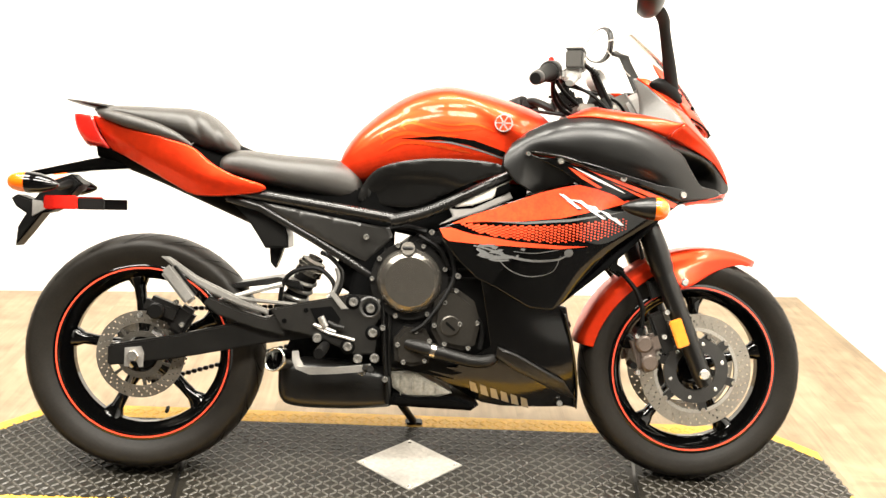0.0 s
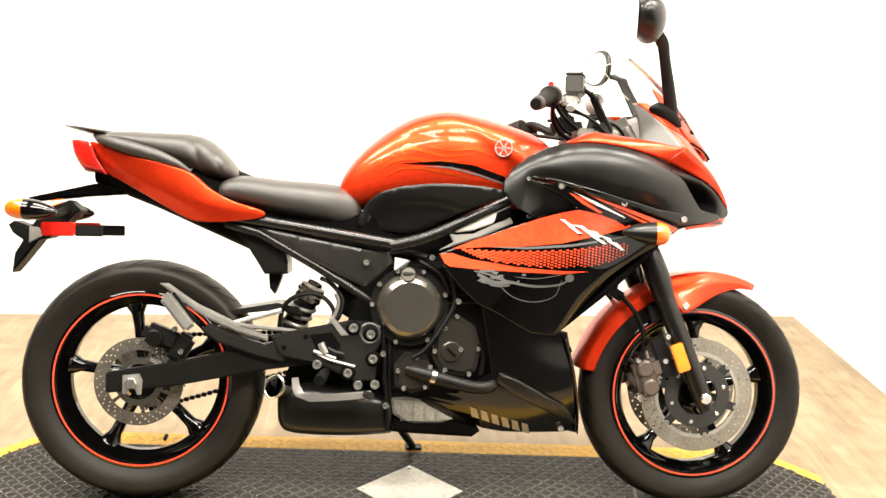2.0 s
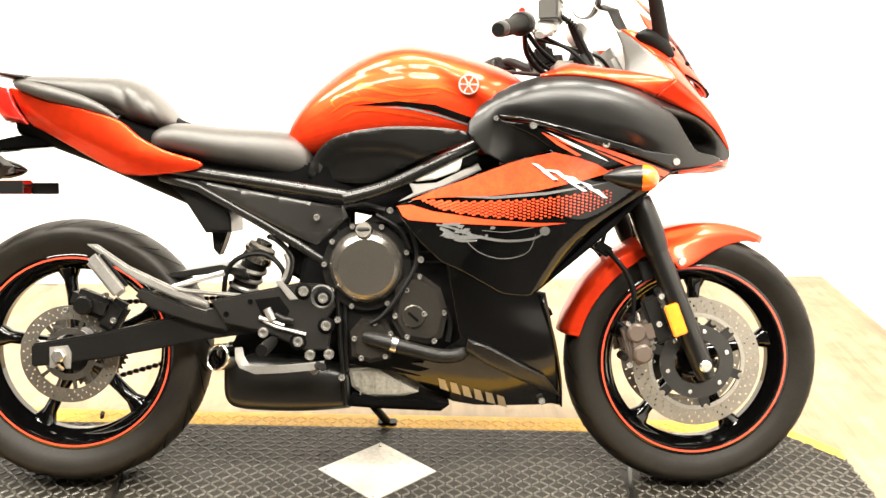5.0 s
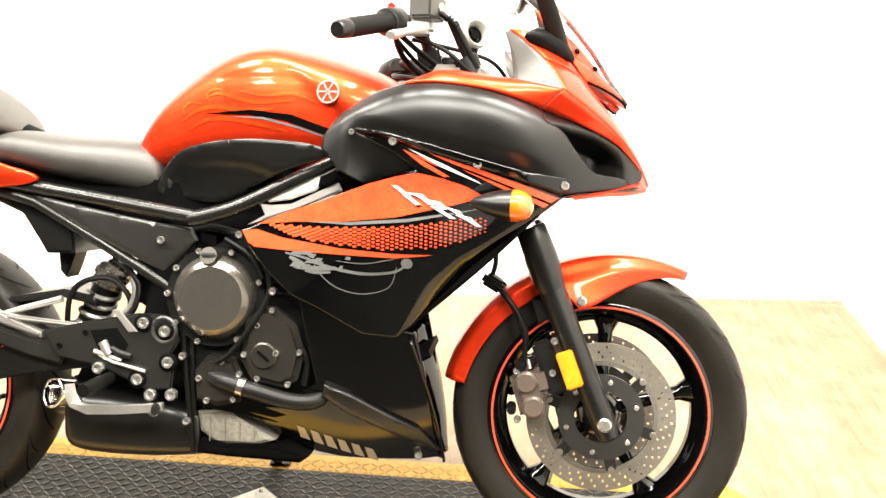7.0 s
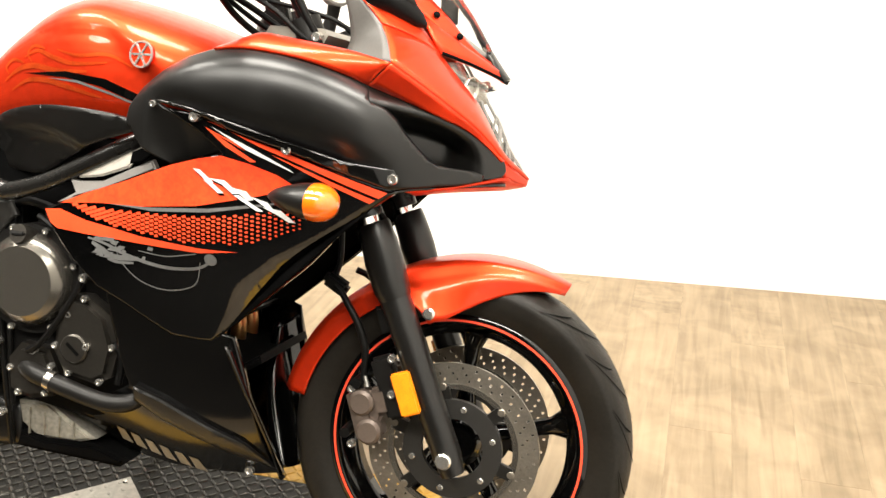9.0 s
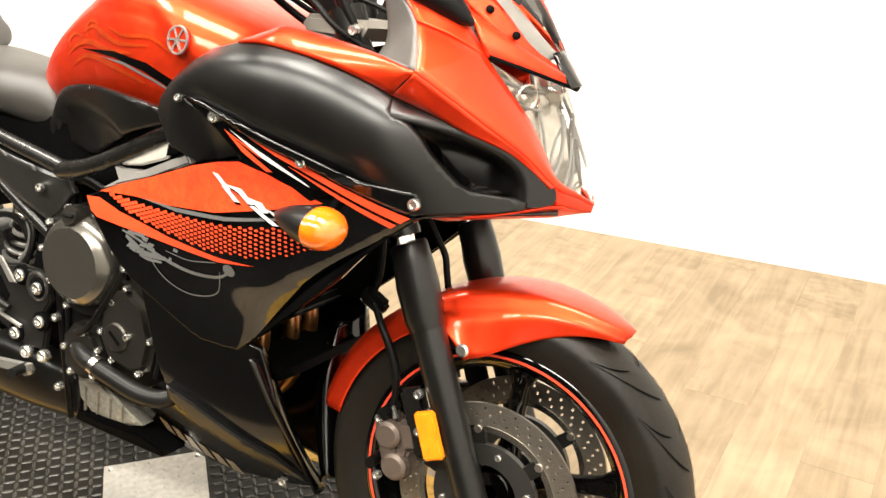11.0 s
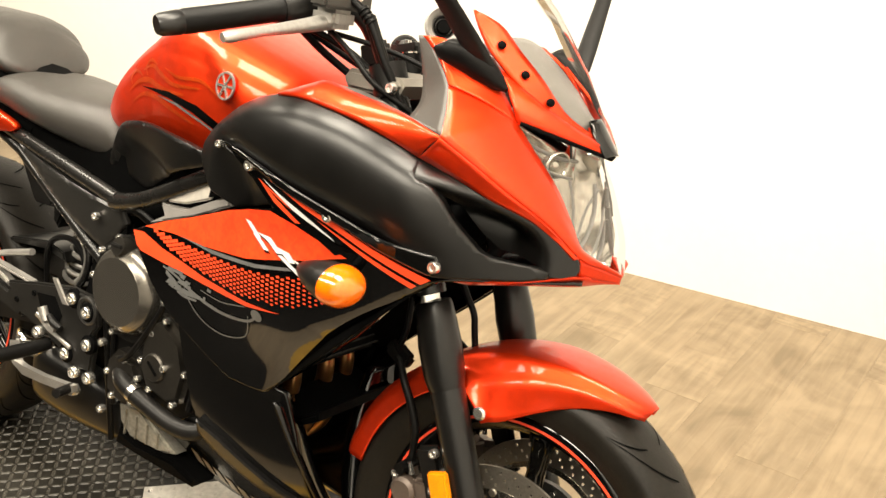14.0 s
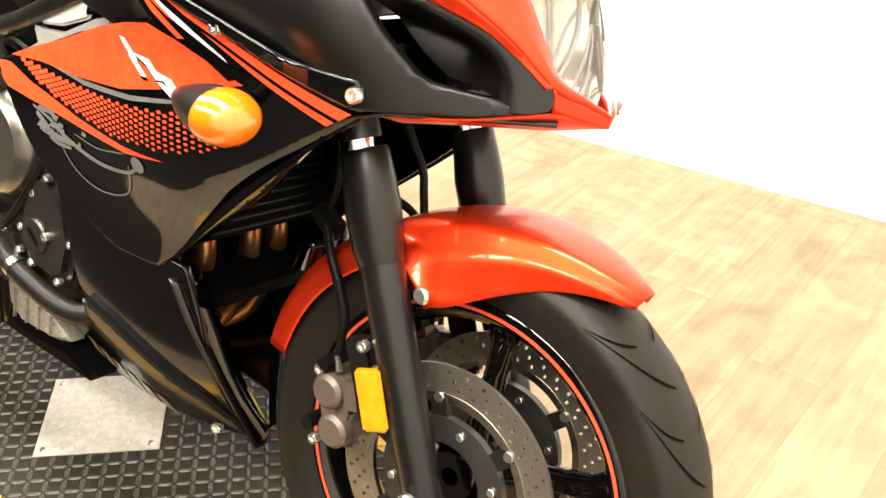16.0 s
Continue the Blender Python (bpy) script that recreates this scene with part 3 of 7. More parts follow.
def brake_disc(parent, cx, cz, y, r0, r1, holes, material, thick=0.005):
    """A drilled brake disc: the ring is cut through by rows of small holes."""
    bm = bmesh.new()
    n = holes * 6
    radii = [r0, r0 + (r1 - r0) * 0.16, r0 + (r1 - r0) * 0.30, r0 + (r1 - r0) * 0.42, r0 + (r1 - r0) * 0.56, r0 + (r1 - r0) * 0.70, r0 + (r1 - r0) * 0.84, r1]
    V = [[bm.verts.new((cx + r * math.cos(2 * math.pi * k / n), y, cz + r * math.sin(2 * math.pi * k / n))) for k in range(n)] for r in radii]
    gone = {1: 0, 3: 2, 5: 4}
    for i in range(len(radii) - 1):
        for k in range(n):
            if i in gone and (k - gone[i]) % 6 == 0:
                continue
            bm.faces.new((V[i][k], V[i][(k + 1) % n], V[i + 1][(k + 1) % n], V[i + 1][k]))
    geom = bmesh.ops.extrude_face_region(bm, geom=bm.faces[:], use_keep_orig=True)["geom"]
    for v in geom:
        if isinstance(v, bmesh.types.BMVert):
            v.co.y += thick
    bmesh.ops.recalc_face_normals(bm, faces=bm.faces[:])
    return part("brake_disc", bm, material, parent, "drilled steel brake disc", smooth=30)


def ring_prism(bm, cx, cz, r0, r1, y0, y1, seg=48):
    lathe(bm, [(r0, y0), (r1, y0), (r1, y1), (r0, y1)], cx, cz, seg, True)
    return bm


# rear wheel
rw = wheel("rear_wheel", RX, RZ, 0.150, 99, 0.055, 0.07)
tyre(rw, RX, RZ, 0.305, 0.160, 18, 1)
brake_disc(rw, RX, RZ, -0.088, 0.080, 0.1105, 30, DISC)
bm = bmesh.new()
for k in range(12):
    a0, a1 = 2 * math.pi * (k + 0.2) / 12, 2 * math.pi * (k + 0.42) / 12
    bm = bmesh.new()
    rows = []
    for a in (a0, a1):
        rows.append([(RX + r * math.cos(a), y, RZ + r * math.sin(a)) for r, y in ((0.05, -0.088), (0.080, -0.088), (0.080, -0.083), (0.05, -0.083))])
    grid_faces(bm, rows, True, True)
    bmesh.ops.recalc_face_normals(bm, faces=bm.faces[:])
    part("carrier_arm", bm, STEEL, rw)
bm = bmesh.new()
ring_prism(bm, RX, RZ, 0.045, 0.060, -0.089, -0.082)
bmesh.ops.recalc_face_normals(bm, faces=bm.faces[:])
part("disc_carrier", bm, STEEL, rw, "steel disc carrier")
# front wheel
fw = wheel("front_wheel", FX, FZ, 0.118, 87, 0.045, 0.055)
tyre(fw, FX, FZ, 0.300, 0.120, 17, 2)
for y in (-0.071, 0.066):
    brake_disc(fw, FX, FZ, y, 0.112, 0.149, 36, DISC)
    bm = bmesh.new()
    ring_prism(bm, FX, FZ, 0.053, 0.086, y - 0.004, y + 0.006)
    bmesh.ops.recalc_face_normals(bm, faces=bm.faces[:])
    part("disc_carrier", bm, SATIN_GREY, fw, "dark grey disc carrier")
    bm = bmesh.new()
    ring_prism(bm, FX, FZ, 0.104, 0.1135, y - 0.001, y + 0.006, 72)
    bmesh.ops.recalc_face_normals(bm, faces=bm.faces[:])
    part("disc_lip", bm, STEEL, fw, "bright inner edge of the disc")
    for k in range(6):
        a = 2 * math.pi * (k + 0.3) / 6
        bm = bmesh.new()
        disc(bm, (FX + 0.072 * math.cos(a), FZ + 0.072 * math.sin(a)), 0.0055, y - 0.008, y + 0.008, 0.001, 12)
        part("carrier_bolt", bm, BOLT, fw)
        a = 2 * math.pi * (k + 0.72) / 6
        bm = bmesh.new()
        rows = []
        for r in (0.08, 0.108):
            c, t = Vector((FX + r * math.cos(a), y, FZ + r * math.sin(a))), Vector((-math.sin(a), 0, math.cos(a)))
            rows.append([c + t * p + Vector((0, q, 0)) for p, q in ((-0.011, -0.003), (0.011, -0.003), (0.011, 0.007), (-0.011, 0.007))])
        grid_faces(bm, rows, True, True)
        bmesh.ops.recalc_face_normals(bm, faces=bm.faces[:])
        part("carrier_arm", bm, FRAME_BLACK, fw)
    for k in range(6):
        a = 2 * math.pi * (k + 0.72) / 6
        bm = bmesh.new()
        disc(bm, (FX + 0.108 * math.cos(a), FZ + 0.108 * math.sin(a)), 0.0068, y - 0.0035, y + 0.0075, 0.001, 12)
        part("rivet", bm, DISC, fw)

# ---- bodywork surfaces ----
FAIR = surface([(1.097, 0.781, 0.245), (0.748, 0.654, 0.202), (1.334, 0.727, 0.202), (1.109, 0.625, 0.238), (1.035, 0.453, 0.176), (1.20, 0.600, 0.196), (1.12, 0.530, 0.184), (0.852, 0.533, 0.202),
                (0.888, 0.364, 0.175), (1.09, 0.30, 0.135), (0.845, 0.266, 0.124), (1.009, 0.193, 0.085), (1.12, 0.20, 0.06), (1.033, 0.83, 0.243), (1.188, 0.792, 0.24), (1.348, 0.763, 0.203),
                (0.897, 0.82, 0.205), (0.977, 0.884, 0.234), (1.055, 0.895, 0.25), (1.14, 0.897, 0.257), (1.24, 0.880, 0.254), (1.32, 0.855, 0.235), (1.15, 0.85, 0.26), (1.385, 0.956, 0.150), (1.504, 0.766, 0.088), (1.45, 0.80, 0.135), (0.95, 0.86, 0.225)], 1.5e-4)
TANK = surface([(0.50, 0.80, 0.075), (0.55, 0.72, 0.088), (0.57, 0.785, 0.098), (0.62, 0.812, 0.122), (0.70, 0.825, 0.152), (0.85, 0.825, 0.195), (0.90, 0.812, 0.195), (0.69, 0.713, 0.135), (0.82, 0.778, 0.185), (0.62, 0.714, 0.105)])

# fuel tank: rounded sections along the bike
TANK_S = [(0.492, 0.79, 0.812, 0.06), (0.505, 0.77, 0.852, 0.070), (0.545, 0.76, 0.906, 0.092), (0.617, 0.76, 0.968, 0.118), (0.69, 0.76, 1.008, 0.145), (0.765, 0.76, 1.024, 0.168), (0.84, 0.76, 1.014, 0.178), (0.916, 0.76, 0.995, 0.180), (0.99, 0.76, 0.971, 0.165), (1.03, 0.77, 0.945, 0.14), (1.05, 0.80, 0.915, 0.10)]


def knee(x, z):
    """How far the tank flank is drawn in behind its knee crease."""
    u = (KNEE_X - KNEE_S * (z - 0.92) - x) / 0.012
    rise = max(0.0, min(1.0, (1.0 - z) / 0.05))
    return 0.014 * rise / (1 + math.exp(max(-30.0, min(30.0, -u)))) * max(0.0, min(1.0, (x - 0.52) / 0.16))


KNEE_X, KNEE_S = 0.885, 1.25
TANK_BM = loft(TANK_S, 48, 2.7)
bmesh.ops.subdivide_edges(TANK_BM, edges=[e for e in TANK_BM.edges if e.calc_length() > 0.006 and 0.5 < e.verts[0].co.x < 1.0], cuts=2, use_grid_fill=True)
for v in TANK_BM.verts:
    if abs(v.co.y) > 0.03:
        v.co.y -= math.copysign(knee(v.co.x, v.co.z) * min(1.0, (abs(v.co.y) - 0.03) / 0.05), v.co.y)
part("fuel_tank", TANK_BM, RED, bike, "orange-red candy painted fuel tank", 60)


def body_w(sections, power):
    """Half width over (x, z) of a loft's right side."""
    S = spline([Vector(s[:4]) for s in sections], 6)

    def f(x, z):
        for a, b in zip(S, S[1:]):
            if a.x <= x <= b.x or b is S[-1]:
                k = (x - a.x) / max(1e-6, b.x - a.x)
                s = a.lerp(b, min(1, max(0, k)))
                cz, h = (s[1] + s[2]) / 2, (s[2] - s[1]) / 2
                u = min(0.999, abs((z - cz) / h))
                return s[3] * (1 - u ** power) ** (1 / power)
        return 0.1
    return f


TANK_BODY = body_w(TANK_S, 2.7)


def TANKW(x, z):
    return TANK_BODY(x, z) - knee(x, z)


cover = [(0.554, 0.714), (0.545, 0.735), (0.573, 0.785), (0.621, 0.812), (0.719, 0.828), (0.847, 0.825), (0.905, 0.813), (0.905, 0.80), (0.82, 0.770), (0.751, 0.735), (0.688, 0.708), (0.624, 0.706)]
PAD_CREASE = ((0.545, 0.66), (0.560, 0.713), (0.578, 0.748), (0.612, 0.774), (0.681, 0.784), (0.751, 0.779), (0.787, 0.768), (0.85, 0.735))


def pad_w(x, z):
    """The side cover sinks a little below a curved crease."""
    d = max(0.0, min(1.0, (float(np.interp(x, *zip(*PAD_CREASE))) - z + 0.008) / 0.022))
    return TANK(x, z) - 0.011 * d * d * (3 - 2 * d)


both("tank_side_cover", sheet(cover, pad_w, 0.010, step=0.010, smooth=4, thick=0.01, edge=0.003), PANEL, bike, "matte black tank side cover")

# seats
rider_seat = [(0.190, 0.785, 0.80, 0.06), (0.200, 0.765, 0.822, 0.115), (0.245, 0.755, 0.838, 0.128), (0.35, 0.735, 0.830, 0.132), (0.45, 0.718, 0.826, 0.118), (0.51, 0.708, 0.818, 0.098), (0.54, 0.712, 0.795, 0.085), (0.552, 0.73, 0.77, 0.06)]
part("rider_seat", loft(rider_seat, 32, 2.6), VINYL, bike, "black vinyl rider seat", 60)
pillion = [(-0.13, 0.918, 0.930, 0.055), (-0.10, 0.900, 0.937, 0.088), (-0.04, 0.878, 0.940, 0.104), (0.05, 0.858, 0.940, 0.112), (0.12, 0.838, 0.938, 0.115), (0.165, 0.824, 0.921, 0.116), (0.203, 0.820, 0.886, 0.110), (0.226, 0.822, 0.858, 0.085), (0.236, 0.826, 0.842, 0.055)]
bm = loft(pillion, 48, 2.5)
bmesh.ops.subdivide_edges(bm, edges=[e for e in bm.edges if e.calc_length() > 0.012], cuts=2, use_grid_fill=True)
for v in bm.verts:
    x, y, z = v.co
    # two folds that sweep down the front corners, one along the flank
    for at, deep in ((0.118, 0.008), (0.163, 0.005)):
        f = math.exp(-((x - at - (0.94 - z) * 0.35) / 0.007) ** 2) * min(1.0, abs(y) / 0.09) ** 2
        v.co.y -= math.copysign(deep * f, y)
        v.co.z -= deep * 0.6 * f
    c = 0.912 - 0.28 * max(0.0, x + 0.06)
    if abs(y) > 0.04 and x < 0.13:
        v.co.y -= math.copysign(0.007 * math.exp(-((z - c) / 0.006) ** 2), y)
pad = part("pillion_seat", bm, VINYL, bike, "black vinyl raised pillion seat with folds", 60)
for sd in (-1, 1):
    bm = bmesh.new()
    tube(bm, [(-0.115, sd * 0.070, 0.916), (-0.09, sd * 0.092, 0.910), (-0.03, sd * 0.110, 0.894), (0.04, sd * 0.122, 0.876), (0.09, sd * 0.126, 0.858), (0.128, sd * 0.122, 0.838)], [0.006, 0.013, 0.017, 0.016, 0.011, 0.003], 16, 5)
    part("seat_roll", bm, VINYL, pad, "padded side roll")
part("tail_fin", loft([(-0.20, 0.945, 0.950, 0.06), (-0.16, 0.935, 0.947, 0.085), (-0.09, 0.92, 0.940, 0.09)], 20, 2.2), MATTE, bike, "thin black seat tail")

# tail cowl
TAIL = surface([(-0.10, 0.86, 0.075), (0.0, 0.84, 0.115), (0.13, 0.80, 0.145), (0.19, 0.76, 0.148), (0.30, 0.74, 0.14), (0.10, 0.745, 0.125), (-0.09, 0.895, 0.09), (0.0, 0.90, 0.118), (0.18, 0.82, 0.135)], 1e-4)
tail = [(-0.130, 0.906), (-0.096, 0.900), (-0.046, 0.880), (0.020, 0.866), (0.075, 0.852), (0.136, 0.832), (0.180, 0.797), (0.235, 0.769), (0.306, 0.748), (0.306, 0.732), (0.236, 0.719), (0.140, 0.716), (0.074, 0.745), (0.001, 0.784), (-0.060, 0.814), (-0.090, 0.829), (-0.110, 0.866)]


def tail_w(x, z):
    """The tail side, folded inwards below a crease."""
    d = float(np.interp(x, (-0.092, 0.001, 0.108, 0.161, 0.306), (0.867, 0.816, 0.770, 0.760, 0.740))) - z
    return TAIL(x, z) - 0.45 * 0.004 * math.log(1 + math.exp(max(-30.0, min(30.0, d / 0.004))))


polish(both("tail_cowl", sheet(tail, tail_w, 0, step=0.010, thick=0.012, smooth=3), RED, bike, "red painted tail side panel"), tail_w, 0.0)
bm = bmesh.new()
tube(bm, [(-0.12, 0, 0.86), (0.05, 0, 0.83), (0.3, 0, 0.73)], [0.055, 0.085, 0.09], 16)
part("tail_core", bm, DARK, bike, "black inner tail")
bm = patch([(-0.19, 0, 0.912), (-0.180, -0.05, 0.912), (-0.160, -0.066, 0.911), (-0.140, -0.075, 0.908), (-0.126, -0.084, 0.905)], [(-0.155, 0, 0.836), (-0.147, -0.045, 0.836), (-0.125, -0.062, 0.835), (-0.104, -0.070, 0.831), (-0.085, -0.078, 0.827)], 16, 6, (-0.008, 0, 0))
both("tail_light", bm, REDLENS, bike, "red tail light lens", solid=0.006)

# added filler: closes the see-through gap under the seat with painted shade
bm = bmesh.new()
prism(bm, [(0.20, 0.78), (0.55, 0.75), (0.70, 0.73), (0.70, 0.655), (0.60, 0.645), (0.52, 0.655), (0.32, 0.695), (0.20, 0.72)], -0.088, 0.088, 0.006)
part("under_seat_filler", bm, DARK, bike, "near-black filler standing for the shade under the seat")
# frame tubes, right and left
for s in (-1, 1):
    bm = bmesh.new()
    tube(bm, [(0.20, s * 0.10, 0.735), (0.314, s * 0.118, 0.721), (0.50, s * 0.135, 0.695), (0.66, s * 0.150, 0.672)], 0.0135, 14)
    part("seat_rail", bm, FRAME_BLACK, bike, "satin black tubular seat rail")
    bm = bmesh.new()
    tube(bm, [(0.215, s * 0.10, 0.715), (0.30, s * 0.108, 0.692), (0.44, s * 0.115, 0.615), (0.52, s * 0.115, 0.568), (0.58, s * 0.11, 0.53)], 0.0115, 12)
    part("lower_seat_rail", bm, FRAME_BLACK, bike, "satin black lower subframe tube")
    bm = bmesh.new()
    tube(bm, [(0.63, s * 0.146, 0.671), (0.67, s * 0.154, 0.680), (0.74, s * 0.165, 0.705), (0.90, s * 0.165, 0.785), (1.02, s * 0.11, 0.84), (1.12, s * 0.05, 0.88)], [0.0165, 0.0160, 0.0140, 0.0138, 0.02, 0.028], 14, 4)
    part("main_frame_tube", bm, FRAME_BLACK, bike, "satin black main frame tube")
    # inset near-black prism stands in for the dark space at the pivot
    bm = bmesh.new()
    prism(bm, [(0.575, 0.66), (0.64, 0.66), (0.64, 0.56), (0.62, 0.46), (0.64, 0.36), (0.60, 0.33), (0.54, 0.37), (0.525, 0.47), (0.545, 0.57)], s * 0.088, s * 0.118, 0.008)
    part("pivot_filler", bm, DARK, bike, "near-black filler standing for the shade at the pivot")
SUB = surface([(0.29, 0.71, 0.115), (0.62, 0.65, 0.13), (0.56, 0.565, 0.12), (0.45, 0.63, 0.132)])
both("frame_side_cover", sheet([(0.292, 0.708), (0.555, 0.661), (0.627, 0.652), (0.637, 0.628), (0.568, 0.562), (0.500, 0.595), (0.385, 0.655)], SUB, 0.0, thick=0.01, edge=0.004), SATIN_GREY, bike, "matte black side cover below the seat rail")
bolts(bike, [(0.568, -0.137, 0.627)], 0.008)

# added filler: near-black block in place of the shade above the silencer
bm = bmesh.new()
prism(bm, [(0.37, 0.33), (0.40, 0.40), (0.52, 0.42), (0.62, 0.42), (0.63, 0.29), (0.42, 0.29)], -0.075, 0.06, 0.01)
part("silencer_gap_filler", bm, DARK, bike, "near-black filler standing for the shade above the silencer")
# added filler: makes the space behind the engine read as dark shade
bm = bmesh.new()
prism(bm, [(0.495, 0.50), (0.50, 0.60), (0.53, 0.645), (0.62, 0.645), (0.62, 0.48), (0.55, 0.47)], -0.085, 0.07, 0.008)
part("engine_gap_filler", bm, DARK, bike, "near-black filler standing for the shade behind the engine")
# added filler: blocks the view under the tank, near-black for the shade there
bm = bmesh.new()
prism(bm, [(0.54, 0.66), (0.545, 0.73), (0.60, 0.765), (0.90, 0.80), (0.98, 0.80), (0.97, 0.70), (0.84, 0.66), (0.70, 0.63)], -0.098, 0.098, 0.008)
part("under_tank_filler", bm, DARK, bike, "near-black filler standing for the shade under the tank")
bm = bmesh.new()
prism(bm, [(0.770, 0.722), (0.912, 0.790), (0.923, 0.777), (0.893, 0.752), (0.879, 0.735), (0.829, 0.716), (0.789, 0.710)], -0.170, -0.160, 0.003)
part("frame_plate", bm, PALE_METAL, bike, "pale bare metal inner frame plate")
bm = bmesh.new()
prism(bm, [(0.748, 0.665), (0.782, 0.685), (0.772, 0.706), (0.789, 0.704), (0.832, 0.708), (0.922, 0.752), (0.930, 0.737), (0.85, 0.70)], -0.172, -0.155, 0.003)
part("frame_web", bm, PALE_GREY, bike, "brown-grey cast web below the frame plate")

# ---- fairing ----
SHOULDER = np.polyfit((0.88, 0.93, 1.00, 1.06, 1.123, 1.203, 1.263, 1.313, 1.39), (0.835, 0.868, 0.902, 0.918, 0.925, 0.913, 0.898, 0.879, 0.845), 4)
upper = [(0.895, 0.815), (0.898, 0.838), (0.920, 0.872), (0.958, 0.903), (1.00, 0.924), (1.048, 0.938), (1.10, 0.942), (1.19, 0.933), (1.265, 0.914), (1.300, 0.899), (1.309, 0.876), (1.332, 0.865), (1.347, 0.851), (1.362, 0.829), (1.379, 0.809), (1.395, 0.791), (1.406, 0.785), (1.423, 0.782), (1.453, 0.779), (1.471, 0.774), (1.468, 0.763), (1.445, 0.757), (1.34, 0.743), (1.193, 0.789), (1.101, 0.814), (1.027, 0.838), (0.957, 0.848), (1.035, 0.813), (1.083, 0.782), (1.05, 0.773), (0.976, 0.750), (0.93, 0.775)]


def upper_w(x, z):
    """The upper panel: a soft roll, then a crisp shoulder crease above which it leans inwards."""
    d = z - float(np.polyval(SHOULDER, x))
    fade = max(0.0, min(1.0, (1.40 - x) / 0.08))
    k = max(0.0, (d + 0.07) / 0.07)
    low = (0.868 - 0.205 * (x - 1.0) - z) / 0.004
    tuck = 0.42 * 0.004 * math.log(1 + math.exp(max(-30.0, min(30.0, low)))) * max(0.0, min(1.0, (1.36 - x) / 0.10, (x - 0.94) / 0.06))
    return FAIR(x, z) - tuck - fade * (0.012 * k * k * min(1.0, k) + 0.80 * 0.0025 * math.log(1 + math.exp(min(30, d / 0.0025))))


polish(both("upper_side_panel", sheet(upper, upper_w, 0.010, step=0.010, thick=0.012, edge=0.0025), PANEL, bike, "matte black upper fairing side panel"), upper_w, 0.010)
polish(both("bolt_strip", sheet([(0.955, 0.853), (1.010, 0.848), (1.060, 0.838), (1.130, 0.820), (1.200, 0.802), (1.280, 0.782), (1.350, 0.775), (1.356, 0.757), (1.34, 0.745), (1.193, 0.789), (1.101, 0.814), (1.027, 0.838)], FAIR, 0.0115, step=0.012, thick=0.010, edge=0.003), GLOSS, bike, "gloss black edge strip with bolts"), FAIR, 0.0115)
DUCT_CREST = ((1.311, 0.876), (1.343, 0.872), (1.376, 0.864), (1.41, 0.853), (1.441, 0.841), (1.473, 0.821), (1.494, 0.791), (1.51, 0.76))


def ease(v):
    v = max(0.0, min(1.0, v))
    return v * v * (3 - 2 * v)


def scoop_w(x, z):
    """The lip and hollow of the air duct: it dives below the crest line and runs out towards the nose."""
    crest = float(np.interp(x, *zip(*DUCT_CREST)))
    return upper_w(x, z) - 0.085 * ease((crest - z) / 0.042) * ease((1.478 - x) / 0.085)


scoop = [(1.3005, 0.899), (1.349, 0.883), (1.379, 0.872), (1.415, 0.857), (1.455, 0.838), (1.475, 0.825), (1.488, 0.813), (1.496, 0.802), (1.501, 0.790), (1.502, 0.781), (1.499, 0.774), (1.486, 0.769), (1.4715, 0.768), (1.472, 0.774), (1.453, 0.778), (1.423, 0.778), (1.403, 0.779), (1.385, 0.782), (1.364, 0.801), (1.346, 0.823), (1.331, 0.843), (1.321, 0.8595), (1.3095, 0.876)]
polish(both("duct_scoop", sheet(scoop, scoop_w, 0.010, step=0.006, thick=0.004, edge=0), PANEL, bike, "matte black air duct with a soft lip"), scoop_w, 0.010)


def side_w(x, z):
    """The side panel with its lower front corner folded inwards."""
    d = min((x - 1.03) * 0.795 - (z - 0.452) * 0.606, (x - 1.155) * 0.576 - (z - 0.616) * 0.817)
    return FAIR(x, z) - 0.52 * 0.006 * math.log(1 + math.exp(min(40, d / 0.006)))


side = [(0.742, 0.655), (0.817, 0.686), (0.913, 0.726), (1.02, 0.762), (1.080, 0.777), (1.035, 0.809), (0.960, 0.843), (1.027, 0.836), (1.101, 0.812), (1.193, 0.787), (1.345, 0.742), (1.345, 0.735), (1.280, 0.684), (1.21, 0.608), (1.086, 0.495), (1.043, 0.460), (0.979, 0.466), (0.893, 0.514), (0.845, 0.535), (0.80, 0.575), (0.757, 0.628)]
polish(both("side_fairing", sheet(side, side_w, 0.0, step=0.010, thick=0.008), GLOSS, bike, "gloss black side fairing with red graphics"), side_w, 0.0)
lower = [(0.850, 0.556), (0.902, 0.532), (0.985, 0.484), (1.045, 0.476), (1.078, 0.468), (1.095, 0.40), (1.128, 0.20), (1.09, 0.196), (0.93, 0.199), (0.88, 0.207), (0.85, 0.222), (0.79, 0.255), (0.72, 0.287), (0.705, 0.302), (0.80, 0.306), (0.888, 0.362), (0.872, 0.45)]
polish(both("lower_fairing", sheet(lower, FAIR, -0.009, thick=0.008), GLOSS_SOFT, bike, "gloss black lower fairing and belly pan"), FAIR, -0.009)

both("belly_fin", sheet([(0.906, 0.364), (0.957, 0.345), (1.087, 0.273), (1.13, 0.218), (1.08, 0.240), (0.95, 0.305), (0.902, 0.338)], FAIR, 0.004, step=0.01, thick=0.012, edge=0.003), MATTE, bike, "matte black fin on the lower fairing")

